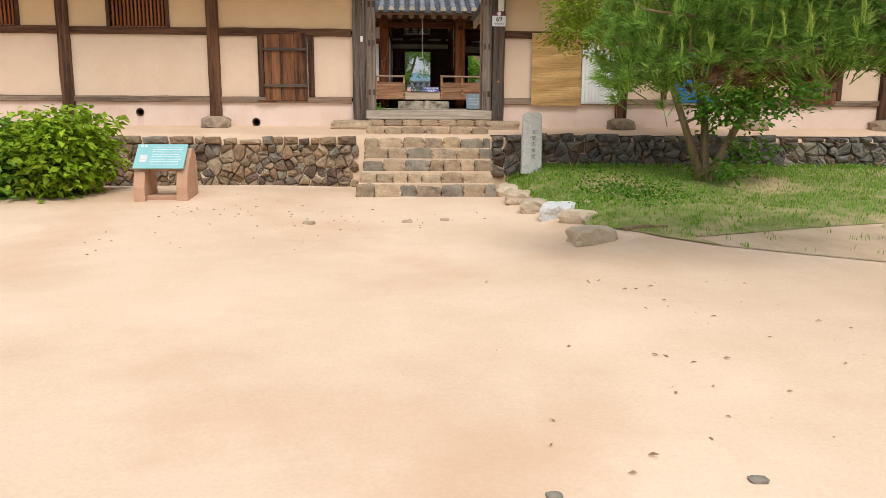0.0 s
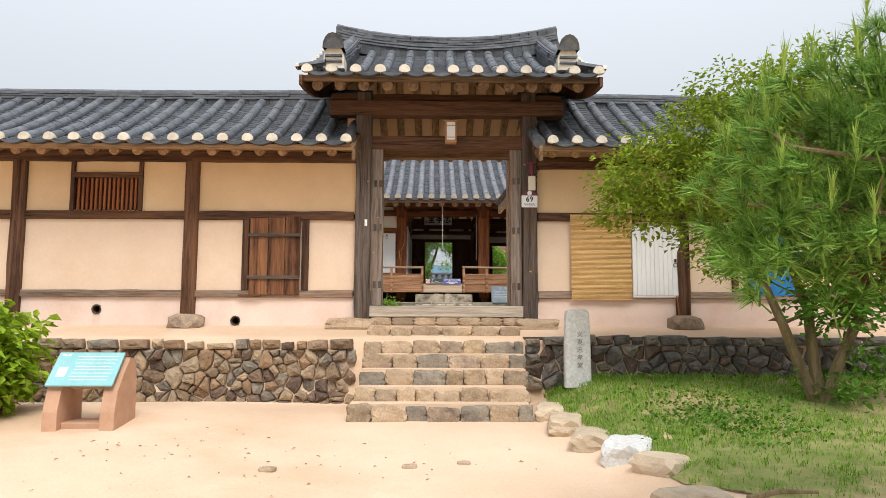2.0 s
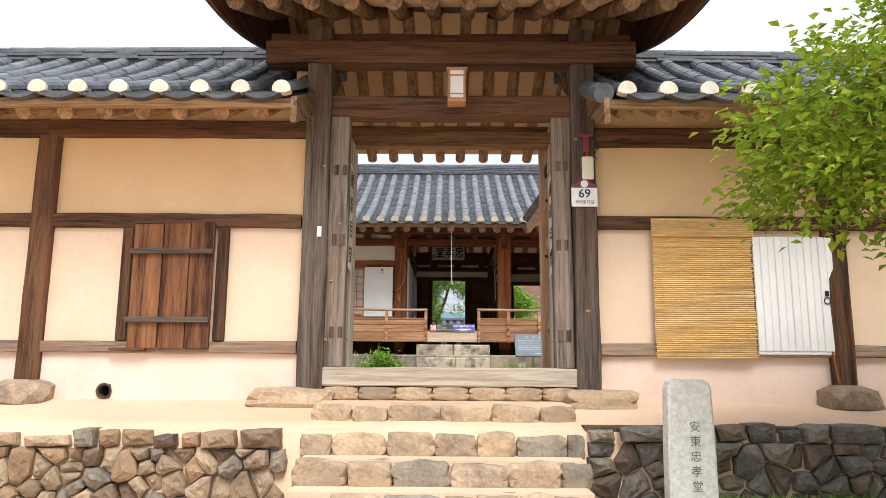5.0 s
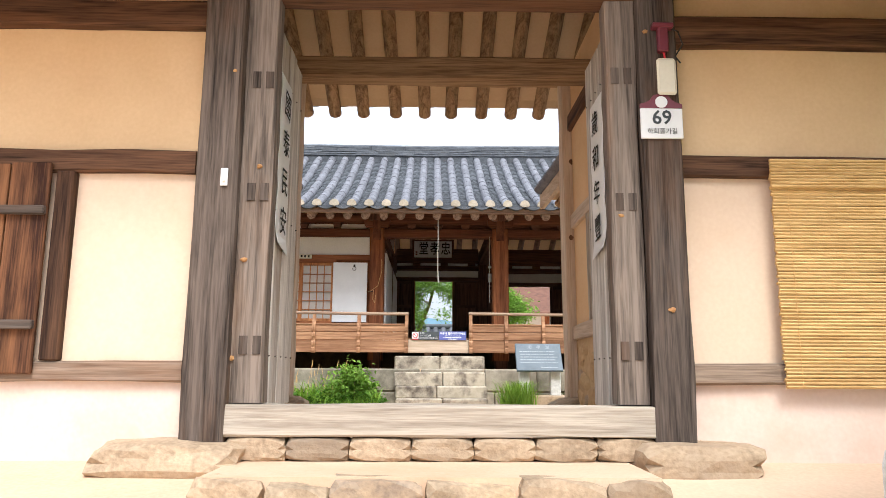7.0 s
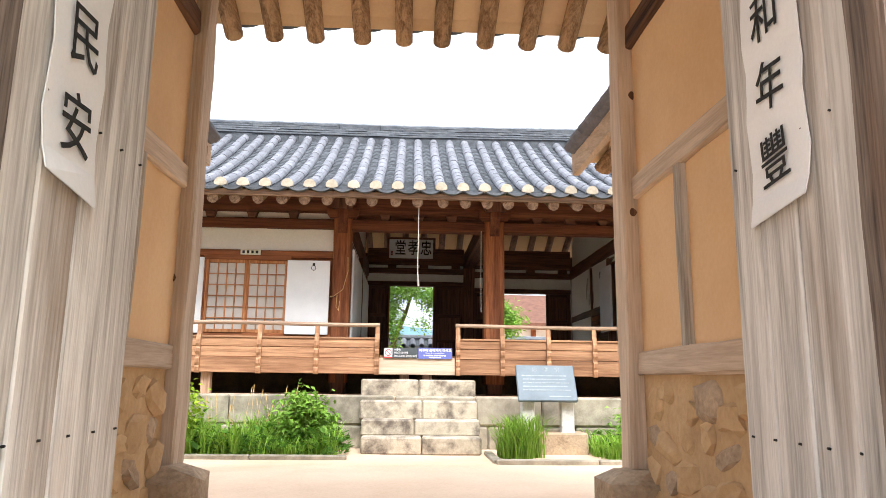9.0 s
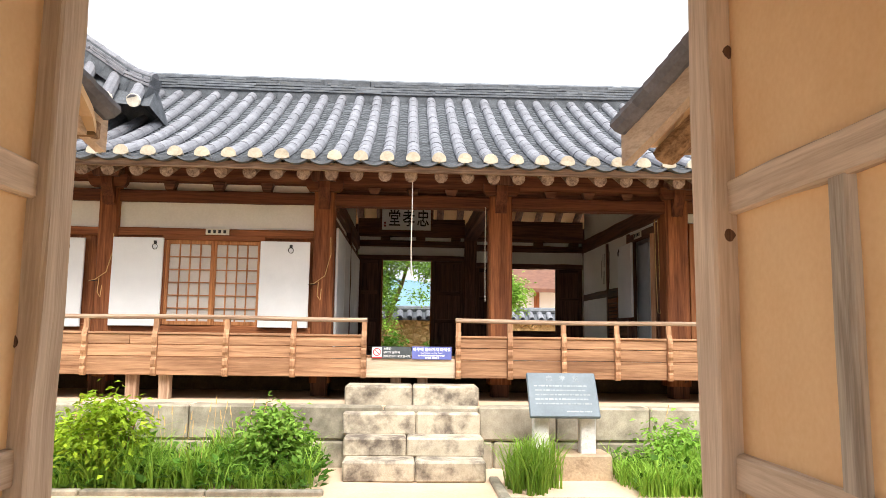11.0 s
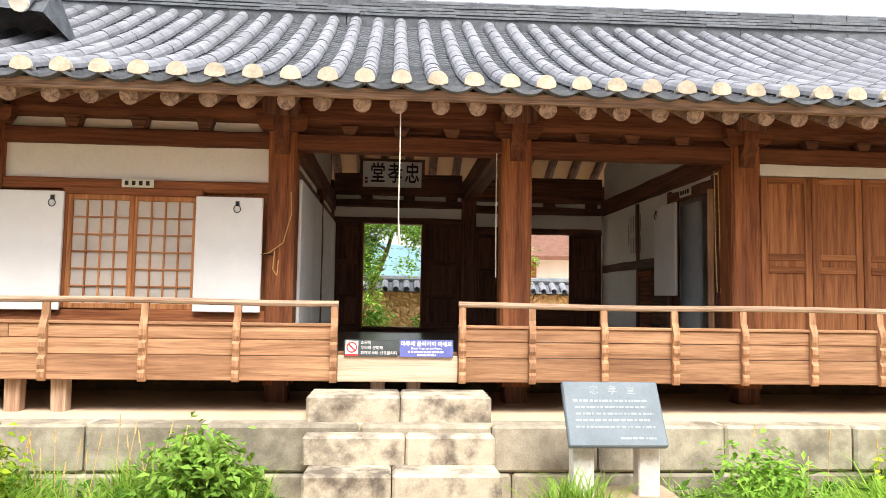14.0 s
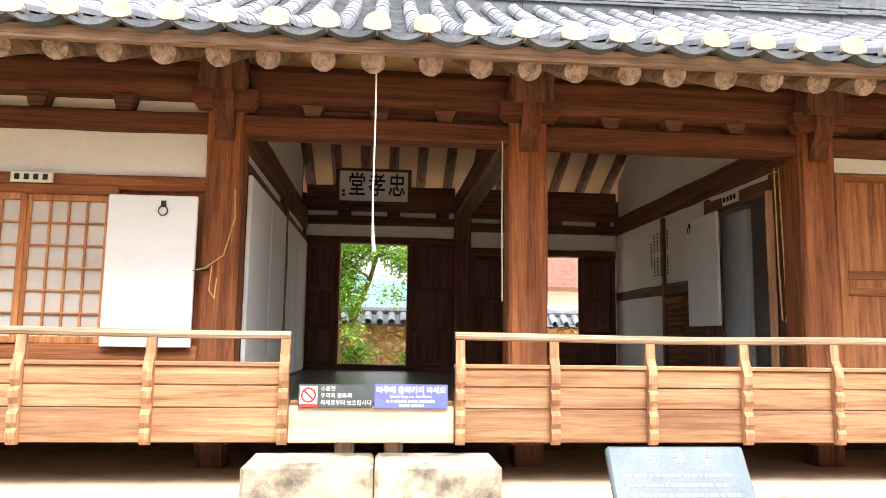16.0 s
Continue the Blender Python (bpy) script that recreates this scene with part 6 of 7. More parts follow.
def white_leaf(name, label, m, w, h, group, ring_x=0.5):
    """A paper-covered door leaf in the x-z plane of m, with an iron ring."""
    ob = thing(name, m.translation, label, "door", group)
    g = Geo().box(0, w, 0, 0.035, 0, h, m, 0.006)
    piece("leaf", g, M_PAPER, ob)
    ring = [m @ Vector((w * ring_x + 0.032 * math.cos(t * math.pi / 6), -0.012, h - 0.115 + 0.036 * math.sin(t * math.pi / 6))) for t in range(13)]
    piece("iron_ring", Geo().pipe(ring, [0.0045] * 13, 5), M_IRON, ob)
    piece("ring_plate", Geo().box(w * ring_x - 0.018, w * ring_x + 0.018, -0.008, 0.0, h - 0.085, h - 0.04, m), M_IRON, ob)
    return ob


lattice("lattice_window", "sliding lattice window with greyish paper", -2.945, -1.735, 22.63, 3.46, 4.56, "lattice windows")
lattice("lattice_window", "sliding lattice window with greyish paper", -5.55, -4.52, 22.63, 3.46, 4.56, "lattice windows")
white_leaf("white_shutter_door", "white papered door leaf folded open against the wall", pose(-3.60, 22.555, 3.44), 0.635, 1.13, "white shutter doors", 0.84)
white_leaf("white_shutter_door", "white papered door leaf folded open against the wall", pose(-1.735, 22.555, 3.44), 0.635, 1.11, "white shutter doors", 0.62)
white_leaf("white_shutter_door", "white papered door leaf folded open against the wall", pose(-4.50, 22.555, 3.42), 0.55, 1.13, "white shutter doors", 0.62)
white_leaf("white_shutter_door", "white papered door leaf folded open against the wall", pose(-6.10, 22.555, 3.42), 0.52, 1.13, "white shutter doors", 0.62)
for x, w in ((-2.30, 0.30),):
    np_ = thing("name_board", (x, 22.6, 4.60), "small pale wooden name board with dark characters", "sign")
    piece("board", box(x - w / 2, x + w / 2, 22.585, 22.605, 4.625, 4.705, c=0.004), M_CREAM, np_)
    for i in range(4):
        piece("stroke", Geo().box(x - 0.12 + 0.066 * i, x - 0.085 + 0.066 * i, 22.582, 22.584, 4.645, 4.688), M_INK, np_)
for x in (-0.93, -3.70):
    ln = thing("door_latch_cord", (x, 22.58, 3.95), "thin straw cord looped on an iron hook", "cord")
    piece("cord", Geo().pipe([(x + 0.09, 22.585, 4.62), (x + 0.10, 22.58, 4.40), (x + 0.03, 22.58, 4.12), (x - 0.10, 22.57, 4.02), (x - 0.17, 22.56, 4.00)], [0.006] * 5, 5), M_REED, ln)
    piece("hook", Geo().pipe([(x - 0.18, 22.56, 4.00), (x - 0.06, 22.57, 4.01)], [0.006] * 2, 5), M_IRON, ln)
    piece("loop", Geo().pipe([(x - 0.05, 22.575, 4.04), (x - 0.06, 22.57, 3.86), (x - 0.02, 22.57, 3.80), (x - 0.01, 22.575, 3.95)], [0.005] * 4, 5), M_REED, ln)


# ---- balustrade ----
def balustrade(name, label, xs, x0, x1):
    ob = thing(name, ((x0 + x1) / 2, 21.9, 2.87), label, "railing", "hall railings")
    for za, zb, yy in ((2.875, 3.085, 21.89), (3.09, 3.225, 21.896), (3.23, 3.345, 21.89)):
        x = x0
        while x < x1 - 0.01:
            e = min(x1, x + rng.uniform(4.4, 6.0))
            if x1 - e < 0.5:
                e = x1
            piece("board", box(x + 0.002, e - 0.002, yy, yy + 0.035, za, zb, c=0.005), M_ORANGE[X], ob)
            x = e
    piece("cap_board", box(x0, x1, 21.875, 21.955, 3.345, 3.372, c=0.005), M_ORANGE[X], ob)
    n = max(6, int((x1 - x0) / 0.4))
    run = [x0 + (x1 - x0) * i / n for i in range(n + 1)]
    g = Geo().pipe([(x, 21.90, 3.548 + 0.006 * math.sin(x * 2.1)) for x in run], [0.027] * (n + 1), 8)
    piece("handrail", g, M_RAIL[X], ob)
    for x in xs:
        w = 0.03
        prof = [(21.86, 2.865), (21.845, 2.90), (21.84, 2.94), (21.855, 2.965), (21.838, 3.0), (21.835, 3.05), (21.86, 3.08), (21.855, 3.11), (21.835, 3.15), (21.835, 3.19), (21.86, 3.215), (21.84, 3.26), (21.835, 3.31), (21.85, 3.36), (21.878, 3.42), (21.885, 3.53), (21.915, 3.53), (21.915, 3.36), (21.895, 3.34), (21.89, 2.865)]
        piece("baluster", Geo().poly([(y, z) for y, z in prof], x - w, x + w, "yz"), M_ORANGE[Z], ob)
    return ob


balustrade("hall_railing", "orange-brown boarded railing with carved balusters", [-5.16, -4.36, -3.56, -2.76, -1.94, -1.16, -0.33], -9.0, -0.30)
balustrade("hall_railing", "orange-brown boarded railing with carved balusters", [0.79, 1.41, 2.06, 2.71, 3.35, 4.0, 4.65, 5.3], 0.755, 9.0)
solid("step_board", box(-0.30, 0.755, 21.90, 21.94, 2.87, 3.10), M_REARP[X], "pale bare board at the opening of the railing", "board")
solid("floor_edge", box(-0.30, 0.755, 21.945, 22.0, 2.93, 3.13), M_ORANGE[X], "orange-brown floor edge behind the opening", "board")
for x in (-3.05, -2.67, 0.05, 0.37):
    beam("floor_prop", x - 0.065, x + 0.065, 21.98, 22.10, 2.58, 2.90, Z, M_RAIL, "pale wooden prop under the verandah edge")
# dark sheet that stands in for the shade below the floor
solid("underfloor_dark", Geo().box(-9.2, 9.2, 23.4, 23.5, 2.5, 2.95), M_JOINT, "dark sheet for the shade under the floor", "wall")

ns = thing("fire_notice", (-0.05, 21.89, 3.10), "dark notice board with a red no-fire mark and white words", "sign")
nm_ = facing(-0.005, 21.885, 3.165, 6)
piece("board", Geo().box(-0.235, 0.235, -0.072, 0.072, -0.008, 0, nm_, 0.002), M_SIGND, ns)
piece("white_square", Geo().box(-0.225, -0.115, -0.05, 0.062, 0, 0.001, nm_), M_SIGNW, ns)
piece("red_ring", Geo().pipe([nm_ @ Vector((-0.17 + 0.042 * math.cos(t * math.pi / 8), 0.006 + 0.042 * math.sin(t * math.pi / 8), 0.003)) for t in range(17)], [0.006] * 17, 5), M_REDP, ns)
piece("red_bar", Geo().rod(nm_ @ Vector((-0.20, 0.036, 0.004)), nm_ @ Vector((-0.14, -0.024, 0.004)), 0.006, 0.006, 5), M_REDP, ns)
piece("red_strip", Geo().box(-0.225, -0.115, -0.068, -0.052, 0, 0.001, nm_), M_REDP, ns)
for i, t in enumerate(("소중한", "우리의 문화재", "화재로부터 보호합시다")):
    lettering(t, 0.034, nm_ @ Matrix.Translation((-0.095, 0.045 - 0.044 * i, 0.001)), M_SIGNW, ns, "LEFT")
n2 = thing("floor_notice", (0.47, 21.89, 3.10), "blue notice board with white words about the floor", "sign")
nm_ = facing(0.475, 21.884, 3.165, 6)
piece("board", Geo().box(-0.235, 0.235, -0.076, 0.076, -0.008, 0, nm_, 0.002), M_NAVY, n2)
lettering("마루에 올라가지 마세요", 0.046, nm_ @ Matrix.Translation((0, 0.038, 0.001)), M_SIGNW, n2, bold=0.001)
lettering("Don't Step on the Floor.", 0.027, nm_ @ Matrix.Translation((0, 0.0, 0.001)), M_SIGNW, n2)
bars(n2, nm_ @ Matrix.Translation((0, 0, 0.0005)), -0.17, 0.17, [-0.03], 0.016, M_SIGNW, 9)
bars(n2, nm_ @ Matrix.Translation((0, 0, 0.0005)), -0.09, 0.09, [-0.057], 0.014, M_SIGNW, 10)
for xa, xb in ((-3.575, -2.99), (-1.69, -1.06), (-4.48, -3.82), (-6.12, -5.60)):
    hall_fill("wall_beside_window", xa, xb, 3.46, 4.61, M_RED[Z], "brown boarded wall behind the open shutter doors")
hall_fill("wall_far_west", -8.77, -6.38, 3.46, 4.61, M_WHITE, "white plaster wall between dark posts")
# added walls, unseen, that keep sky light from showing through the closed rooms
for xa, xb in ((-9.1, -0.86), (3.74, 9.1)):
    solid("hall_room_back", Geo().box(xa, xb, 27.0, 27.1, 2.6, 5.9), M_INNER[X], "added dark wall closing the unseen rear of the rooms", "wall")
for x in (-9.2, 9.1):
    solid("hall_end_wall", Geo().box(x, x + 0.1, 22.7, 27.2, 2.6, 5.9), M_WHITE, "plain end wall of the hall", "wall")
# filler added against a bright slit beside the posts
solid("hall_corner_fill", Geo().box(-0.90, -0.81, 22.72, 22.87, 3.05, 5.2).box(3.63, 3.75, 22.8, 22.96, 3.05, 5.2), M_INNER[Z], "dark filler closing the slit beside the front post", "timber")

# roof end of the west range that meets the hall roof
wr_ = thing("west_range_roof", (-4.6, 22.8, 6.3), "tiled roof end of the west range with a descending ridge", "roof", kind="structure")
piece("slope", Geo().add([(-3.25, 22.55, 6.30), (-9.0, 22.0, 6.55), (-9.0, 23.4, 8.0), (-5.4, 23.4, 8.05), (-3.30, 22.9, 6.68), (-3.25, 23.4, 6.2), (-9, 23.8, 6.2)], [(0, 4, 3, 2, 1), (0, 5, 4), (4, 5, 6, 2, 3)]), M_PAN, wr_)
for i in range(14):
    xa = -3.42 - i * 0.36
    za = 6.34 + 0.02 * i
    zb = min(7.9, 6.72 + 0.62 * (i * 0.36))
    yb = min(23.3, 22.85 + 0.10 * i)
    piece("cover_tile", Geo().rod((xa, 22.45, za), (xa - 0.05, yb, zb), 0.085, 0.08, 10), M_TILE2, wr_)
    piece("mortar_cap", Geo().rod((xa, 22.43, za - 0.002), (xa, 22.47, za + 0.012), 0.088, 0.088, 12), M_LIME, wr_)
ridge("west_descending_ridge", "descending ridge of stacked grey tiles on the west range", [(-3.28, 22.75, 6.60), (-3.6, 22.83, 6.72), (-4.6, 23.0, 7.40), (-5.4, 23.3, 7.98), (-6.2, 23.6, 8.35)], 0.26, 3, M_TILE2, seg=0.3, top_r=0.08)

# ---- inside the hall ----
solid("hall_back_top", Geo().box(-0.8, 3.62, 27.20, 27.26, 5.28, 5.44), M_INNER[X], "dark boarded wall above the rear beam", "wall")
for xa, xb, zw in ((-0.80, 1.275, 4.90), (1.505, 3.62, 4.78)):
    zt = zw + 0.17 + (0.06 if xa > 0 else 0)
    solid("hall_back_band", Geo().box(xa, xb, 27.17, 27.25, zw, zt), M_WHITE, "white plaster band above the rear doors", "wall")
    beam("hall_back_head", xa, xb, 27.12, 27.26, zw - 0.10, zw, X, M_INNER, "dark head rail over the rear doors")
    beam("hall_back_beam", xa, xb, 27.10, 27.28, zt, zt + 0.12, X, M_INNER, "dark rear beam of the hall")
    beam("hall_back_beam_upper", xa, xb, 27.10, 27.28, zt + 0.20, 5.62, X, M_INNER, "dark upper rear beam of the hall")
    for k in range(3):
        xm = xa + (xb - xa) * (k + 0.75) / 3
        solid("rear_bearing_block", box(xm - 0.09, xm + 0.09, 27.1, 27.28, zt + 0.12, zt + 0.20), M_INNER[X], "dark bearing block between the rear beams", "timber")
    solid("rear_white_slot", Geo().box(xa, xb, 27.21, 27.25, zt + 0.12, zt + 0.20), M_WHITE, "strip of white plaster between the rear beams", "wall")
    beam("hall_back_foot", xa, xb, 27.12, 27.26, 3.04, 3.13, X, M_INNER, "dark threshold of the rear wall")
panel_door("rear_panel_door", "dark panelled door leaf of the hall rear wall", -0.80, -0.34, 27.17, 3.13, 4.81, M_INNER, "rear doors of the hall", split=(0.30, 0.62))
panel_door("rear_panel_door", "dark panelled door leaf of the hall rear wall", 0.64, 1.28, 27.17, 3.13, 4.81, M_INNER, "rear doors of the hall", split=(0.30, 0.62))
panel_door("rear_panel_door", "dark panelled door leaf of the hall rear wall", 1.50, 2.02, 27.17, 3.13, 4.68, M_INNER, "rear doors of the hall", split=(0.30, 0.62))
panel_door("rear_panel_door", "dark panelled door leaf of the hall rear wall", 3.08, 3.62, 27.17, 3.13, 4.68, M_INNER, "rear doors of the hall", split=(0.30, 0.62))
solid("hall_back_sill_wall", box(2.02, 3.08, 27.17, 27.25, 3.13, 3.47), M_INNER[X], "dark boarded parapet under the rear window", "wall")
for x in (-0.34, 0.62):
    solid("door_frame_rear", box(x, x + 0.025, 27.12, 27.27, 3.10, 4.82, c=0.003), M_RED[Z], "reddish frame of the open rear door", "door frame")

pq = thing("hall_name_plaque", (0.13, 27.0, 5.30), "white name plaque with three black seal-script characters in a dark frame", "plaque")
pmx = facing(0.125, 26.92, 5.575, -8)
piece("board", Geo().box(-0.47, 0.47, -0.205, 0.205, 0, 0.02, pmx, 0.003), M_PAPER, pq)
for a, b, c2, d in ((-0.52, 0.52, 0.205, 0.245), (-0.52, 0.52, -0.245, -0.205), (-0.52, -0.47, -0.205, 0.205), (0.47, 0.52, -0.205, 0.205)):
    piece("frame_bar", Geo().box(a, b, c2, d, -0.005, 0.035, pmx, 0.004), M_INNER[X], pq)
for i, ch in enumerate("堂孝忠"):
    lettering(ch, 0.34, pmx @ Matrix.Translation((-0.23 + 0.275 * i, 0, 0.021)), M_INK, pq, bold=0.004, name="seal_character", width=0.72)
for dy in (0.0, -0.055):
    piece("seal_stamp", Geo().box(-0.435, -0.39, -0.09 + dy, -0.05 + dy, 0.02, 0.022, pmx), M_MAROON, pq)

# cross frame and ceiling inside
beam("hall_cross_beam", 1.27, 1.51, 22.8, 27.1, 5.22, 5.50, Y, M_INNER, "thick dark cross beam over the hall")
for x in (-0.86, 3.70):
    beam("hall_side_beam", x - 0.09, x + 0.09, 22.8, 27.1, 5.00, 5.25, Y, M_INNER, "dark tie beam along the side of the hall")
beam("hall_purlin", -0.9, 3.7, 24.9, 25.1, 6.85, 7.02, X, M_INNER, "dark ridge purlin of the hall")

# west side: pale partition doors
solid("hall_west_wall", Geo().poly([(22.8, 5.2), (27.1, 5.2), (27.1, 5.78), (25, 7.02), (22.8, 5.78)], -0.92, -0.86, "yz"), M_WHITE, "white plaster gable inside the hall", "wall")
for i in range(4):
    y0 = 22.86 + i * 1.07
    white_leaf("partition_door", "tall greyish white papered partition door", pose(-0.80, y0 + 1.02, 3.07, 0, 0, -90), 1.02, 1.72, "partition doors", 0.85)
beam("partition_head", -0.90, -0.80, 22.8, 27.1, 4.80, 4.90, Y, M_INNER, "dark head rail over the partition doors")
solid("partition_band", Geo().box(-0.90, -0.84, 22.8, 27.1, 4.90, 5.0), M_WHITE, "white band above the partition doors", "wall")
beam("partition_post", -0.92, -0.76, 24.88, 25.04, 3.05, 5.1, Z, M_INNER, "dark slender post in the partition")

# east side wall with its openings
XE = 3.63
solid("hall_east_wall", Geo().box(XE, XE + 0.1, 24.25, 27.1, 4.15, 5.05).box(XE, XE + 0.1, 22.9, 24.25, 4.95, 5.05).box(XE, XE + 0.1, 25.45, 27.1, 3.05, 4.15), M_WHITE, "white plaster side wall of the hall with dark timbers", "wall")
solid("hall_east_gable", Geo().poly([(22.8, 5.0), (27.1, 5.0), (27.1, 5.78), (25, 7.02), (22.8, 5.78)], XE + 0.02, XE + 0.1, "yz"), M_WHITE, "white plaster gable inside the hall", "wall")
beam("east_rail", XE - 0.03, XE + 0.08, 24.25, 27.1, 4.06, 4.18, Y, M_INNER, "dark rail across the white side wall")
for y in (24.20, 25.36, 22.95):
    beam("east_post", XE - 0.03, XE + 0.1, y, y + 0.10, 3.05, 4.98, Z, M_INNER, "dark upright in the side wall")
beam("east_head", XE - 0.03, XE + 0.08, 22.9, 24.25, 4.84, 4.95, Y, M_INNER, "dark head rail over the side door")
solid("east_low_wall", Geo().box(XE, XE + 0.08, 24.3, 25.36, 3.05, 4.08), M_DARK[Y], "brown boarded lower part of the side wall", "wall")
lv = thing("louvred_shutter", (XE - 0.02, 25.1, 3.15), "small brown louvred shutter in the side wall", "shutter")
for i in range(12):
    piece("slat", box(XE - 0.025, XE - 0.005, 24.92, 25.30, 3.20 + 0.062 * i, 3.24 + 0.062 * i, c=0.003), M_RED[Y], lv)
piece("frame_top", box(XE - 0.03, XE, 24.88, 25.34, 3.95, 4.02, c=0.003), M_RED[Y], lv)
white_leaf("side_door_leaf", "white papered door leaf folded open against the side wall", pose(XE - 0.07, 24.63, 3.68, 0, 0, -90), 0.68, 1.14, "side doors of the hall", 0.12)
dl = thing("open_side_door", (XE - 0.06, 23.15, 3.07), "half-open door leaf with pale paper and an orange-brown edge", "door")
dm = pose(XE + 0.03, 23.14, 3.07, 0, 0, 236)
piece("leaf", Geo().box(0, 0.19, 0, 0.03, 0.55, 1.72, dm, 0.004), M_PAPER, dl)
piece("edge_stile", Geo().box(0.19, 0.235, -0.02, 0.045, 0, 1.75, dm, 0.004), M_ORANGE[Z], dl)
piece("lower_panel", Geo().box(0, 0.19, 0.002, 0.028, 0, 0.55, dm, 0.004), M_DARK[Z], dl)
solid("side_room_wall", Geo().box(4.9, 5.0, 22.9, 27.1, 3.0, 5.1).box(XE + 0.1, 4.9, 24.3, 24.4, 3.0, 5.1), M_WHITE, "pale wall of the dim room behind the side door", "wall")
solid("side_room_ceiling", Geo().box(XE + 0.1, 5.0, 22.8, 27.1, 5.05, 5.1), M_INNER[Y], "dark ceiling of the side room", "ceiling")
sd = solid("side_room_panel", Geo().box(XE + 0.12, XE + 0.16, 23.70, 24.22, 3.05, 4.80), M_SLATEW, "pale blue-grey sliding panel in the side doorway", "door")
nb = thing("name_board", (XE - 0.04, 23.7, 4.86), "small pale wooden name board with dark characters", "sign")
piece("board", box(XE - 0.05, XE - 0.03, 23.55, 23.85, 4.85, 4.95, c=0.003), M_CREAM, nb)
for i in range(4):
    piece("stroke", Geo().box(XE - 0.053, XE - 0.05, 23.58 + 0.066 * i, 23.62 + 0.066 * i, 4.875, 4.925), M_INK, nb)
wr = thing("wall_writing", (XE - 0.01, 25.6, 4.3), "columns of small black brush writing on the white wall", "writing")
for i in range(6):
    for z0, z1 in ((4.60, 4.82), (4.30, 4.52)) if i < 5 else ((4.42, 4.74),):
        z = z0
        while z < z1:
            piece("brush_mark", Geo().box(XE - 0.004, XE - 0.001, 25.30 + i * 0.10, 25.33 + i * 0.10, z, z + 0.026), M_INK, wr)
            z += 0.04
loop = thing("hanging_loop_cord", (3.57, 22.9, 3.8), "long straw cord loop hanging beside the post", "cord")
piece("cord", Geo().pipe([(3.56, 22.88, 5.0), (3.565, 22.88, 4.2), (3.58, 22.88, 3.72), (3.61, 22.88, 3.70), (3.62, 22.88, 3.8), (3.60, 22.88, 5.0)], [0.006] * 6, 5), M_REED, loop)
rope = thing("rope_pull", (0.205, 21.5, 4.1), "white cotton rope hanging from the eave", "rope")
piece("cord", Geo().pipe([(0.205, 21.5, 5.22), (0.207, 21.5, 4.8), (0.203, 21.5, 4.4), (0.207, 21.5, 4.2)], [0.0055, 0.0055, 0.006, 0.006], 7), M_ROPE, rope)
piece("knot", stone(0.04, 0.04, 0.05, 77, n=1), M_ROPE, rope)
piece("tail", Geo().pipe([(0.207, 21.5, 4.22), (0.212, 21.5, 4.12), (0.22, 21.5, 4.05)], [0.008, 0.011, 0.014], 7), M_ROPE, rope)
rope2 = thing("thin_cord", (1.19, 22.5, 3.8), "thin pale cord hanging beside the middle post", "cord")
piece("cord", Geo().pipe([(1.185, 22.615, 5.07), (1.18, 22.60, 4.4), (1.185, 22.60, 3.82)], [0.006] * 3, 5), M_ROPE, rope2)

# ---- courtyard things ----
sb = thing("slate_information_stand", (1.80, 20.85, 1.93), "blue-grey slate board with engraved lines on two granite legs", "information sign")
sm = pose(1.81, 20.83, 2.775, 60, 0, 0)
piece("slate_board", Geo().box(-0.365, 0.365, -0.25, 0.25, -0.025, 0.025, sm, 0.01), M_SLATE, sb, "dark blue-grey slate with pale engraved writing")
for i, ch in enumerate("忠孝堂"):
    lettering(ch, 0.075, sm @ Matrix.Translation((-0.13 + 0.14 * i, 0.175, 0.026)), M_FAINT, sb, name="engraved_character")
bars(sb, sm @ Matrix.Translation((0, 0, 0.0255)), -0.30, 0.31, [0.095 - 0.05 * i for i in range(5)], 0.016, M_FAINT, 14)
bars(sb, sm @ Matrix.Translation((0, 0, 0.0255)), 0.0, 0.28, [-0.19], 0.014, M_FAINT, 15)
for xa, xb in ((1.50, 1.66), (1.99, 2.15)):
    piece("granite_leg", box(xa, xb, 20.80, 20.93, 2.10, 2.74, c=0.01), M_GREY, sb)
piece("base_block", box(1.42, 2.30, 20.72, 21.12, 1.88, 2.19, c=0.02), M_STEP, sb)
for xa, xb, y in ((-6.0, -0.55, 20.05), (1.05, 6.0, 19.75)):
    g = Geo()
    x = xa
    while x < xb - 0.1:
        w = min(1.1, xb - x)
        ob = tagged(part("bed_edging", box(x + 0.005, x + w - 0.005, y - 0.05, y + 0.05, 1.85, 1.98, c=0.012), M_GRAN), "low granite edging strip of a planted bed", "edging", kind="structure")
        x += w
for xa, xb in ((1.03, 1.13),):
    solid("bed_edging_side", box(xa, xb, 19.8, 20.75, 1.85, 1.97, c=0.012), M_GRAN, "low granite edging strip beside the steps", "edging")

rb = random.Random(61)


def weeds(name, label, x0, x1, y0, y1, h, n, seed, keepout=None):
    r = random.Random(seed)
    g = Geo()
    for _ in range(n):
        x, y = r.uniform(x0, x1), r.uniform(y0, y1)
        if keepout and keepout(x, y):
            continue
        k = (0.45 + 1.0 * max(0, noise.noise(Vector((x * 1.3, y * 1.3, seed))) + 0.35)) * r.uniform(0.6, 1.25)
        tuft_grass(g, x, y, 1.93, 9, h * k, r, 0.9, 0.013, 0.06)
    return tagged(part(name, g, M_GRASS), label, "grass", kind="stuff")


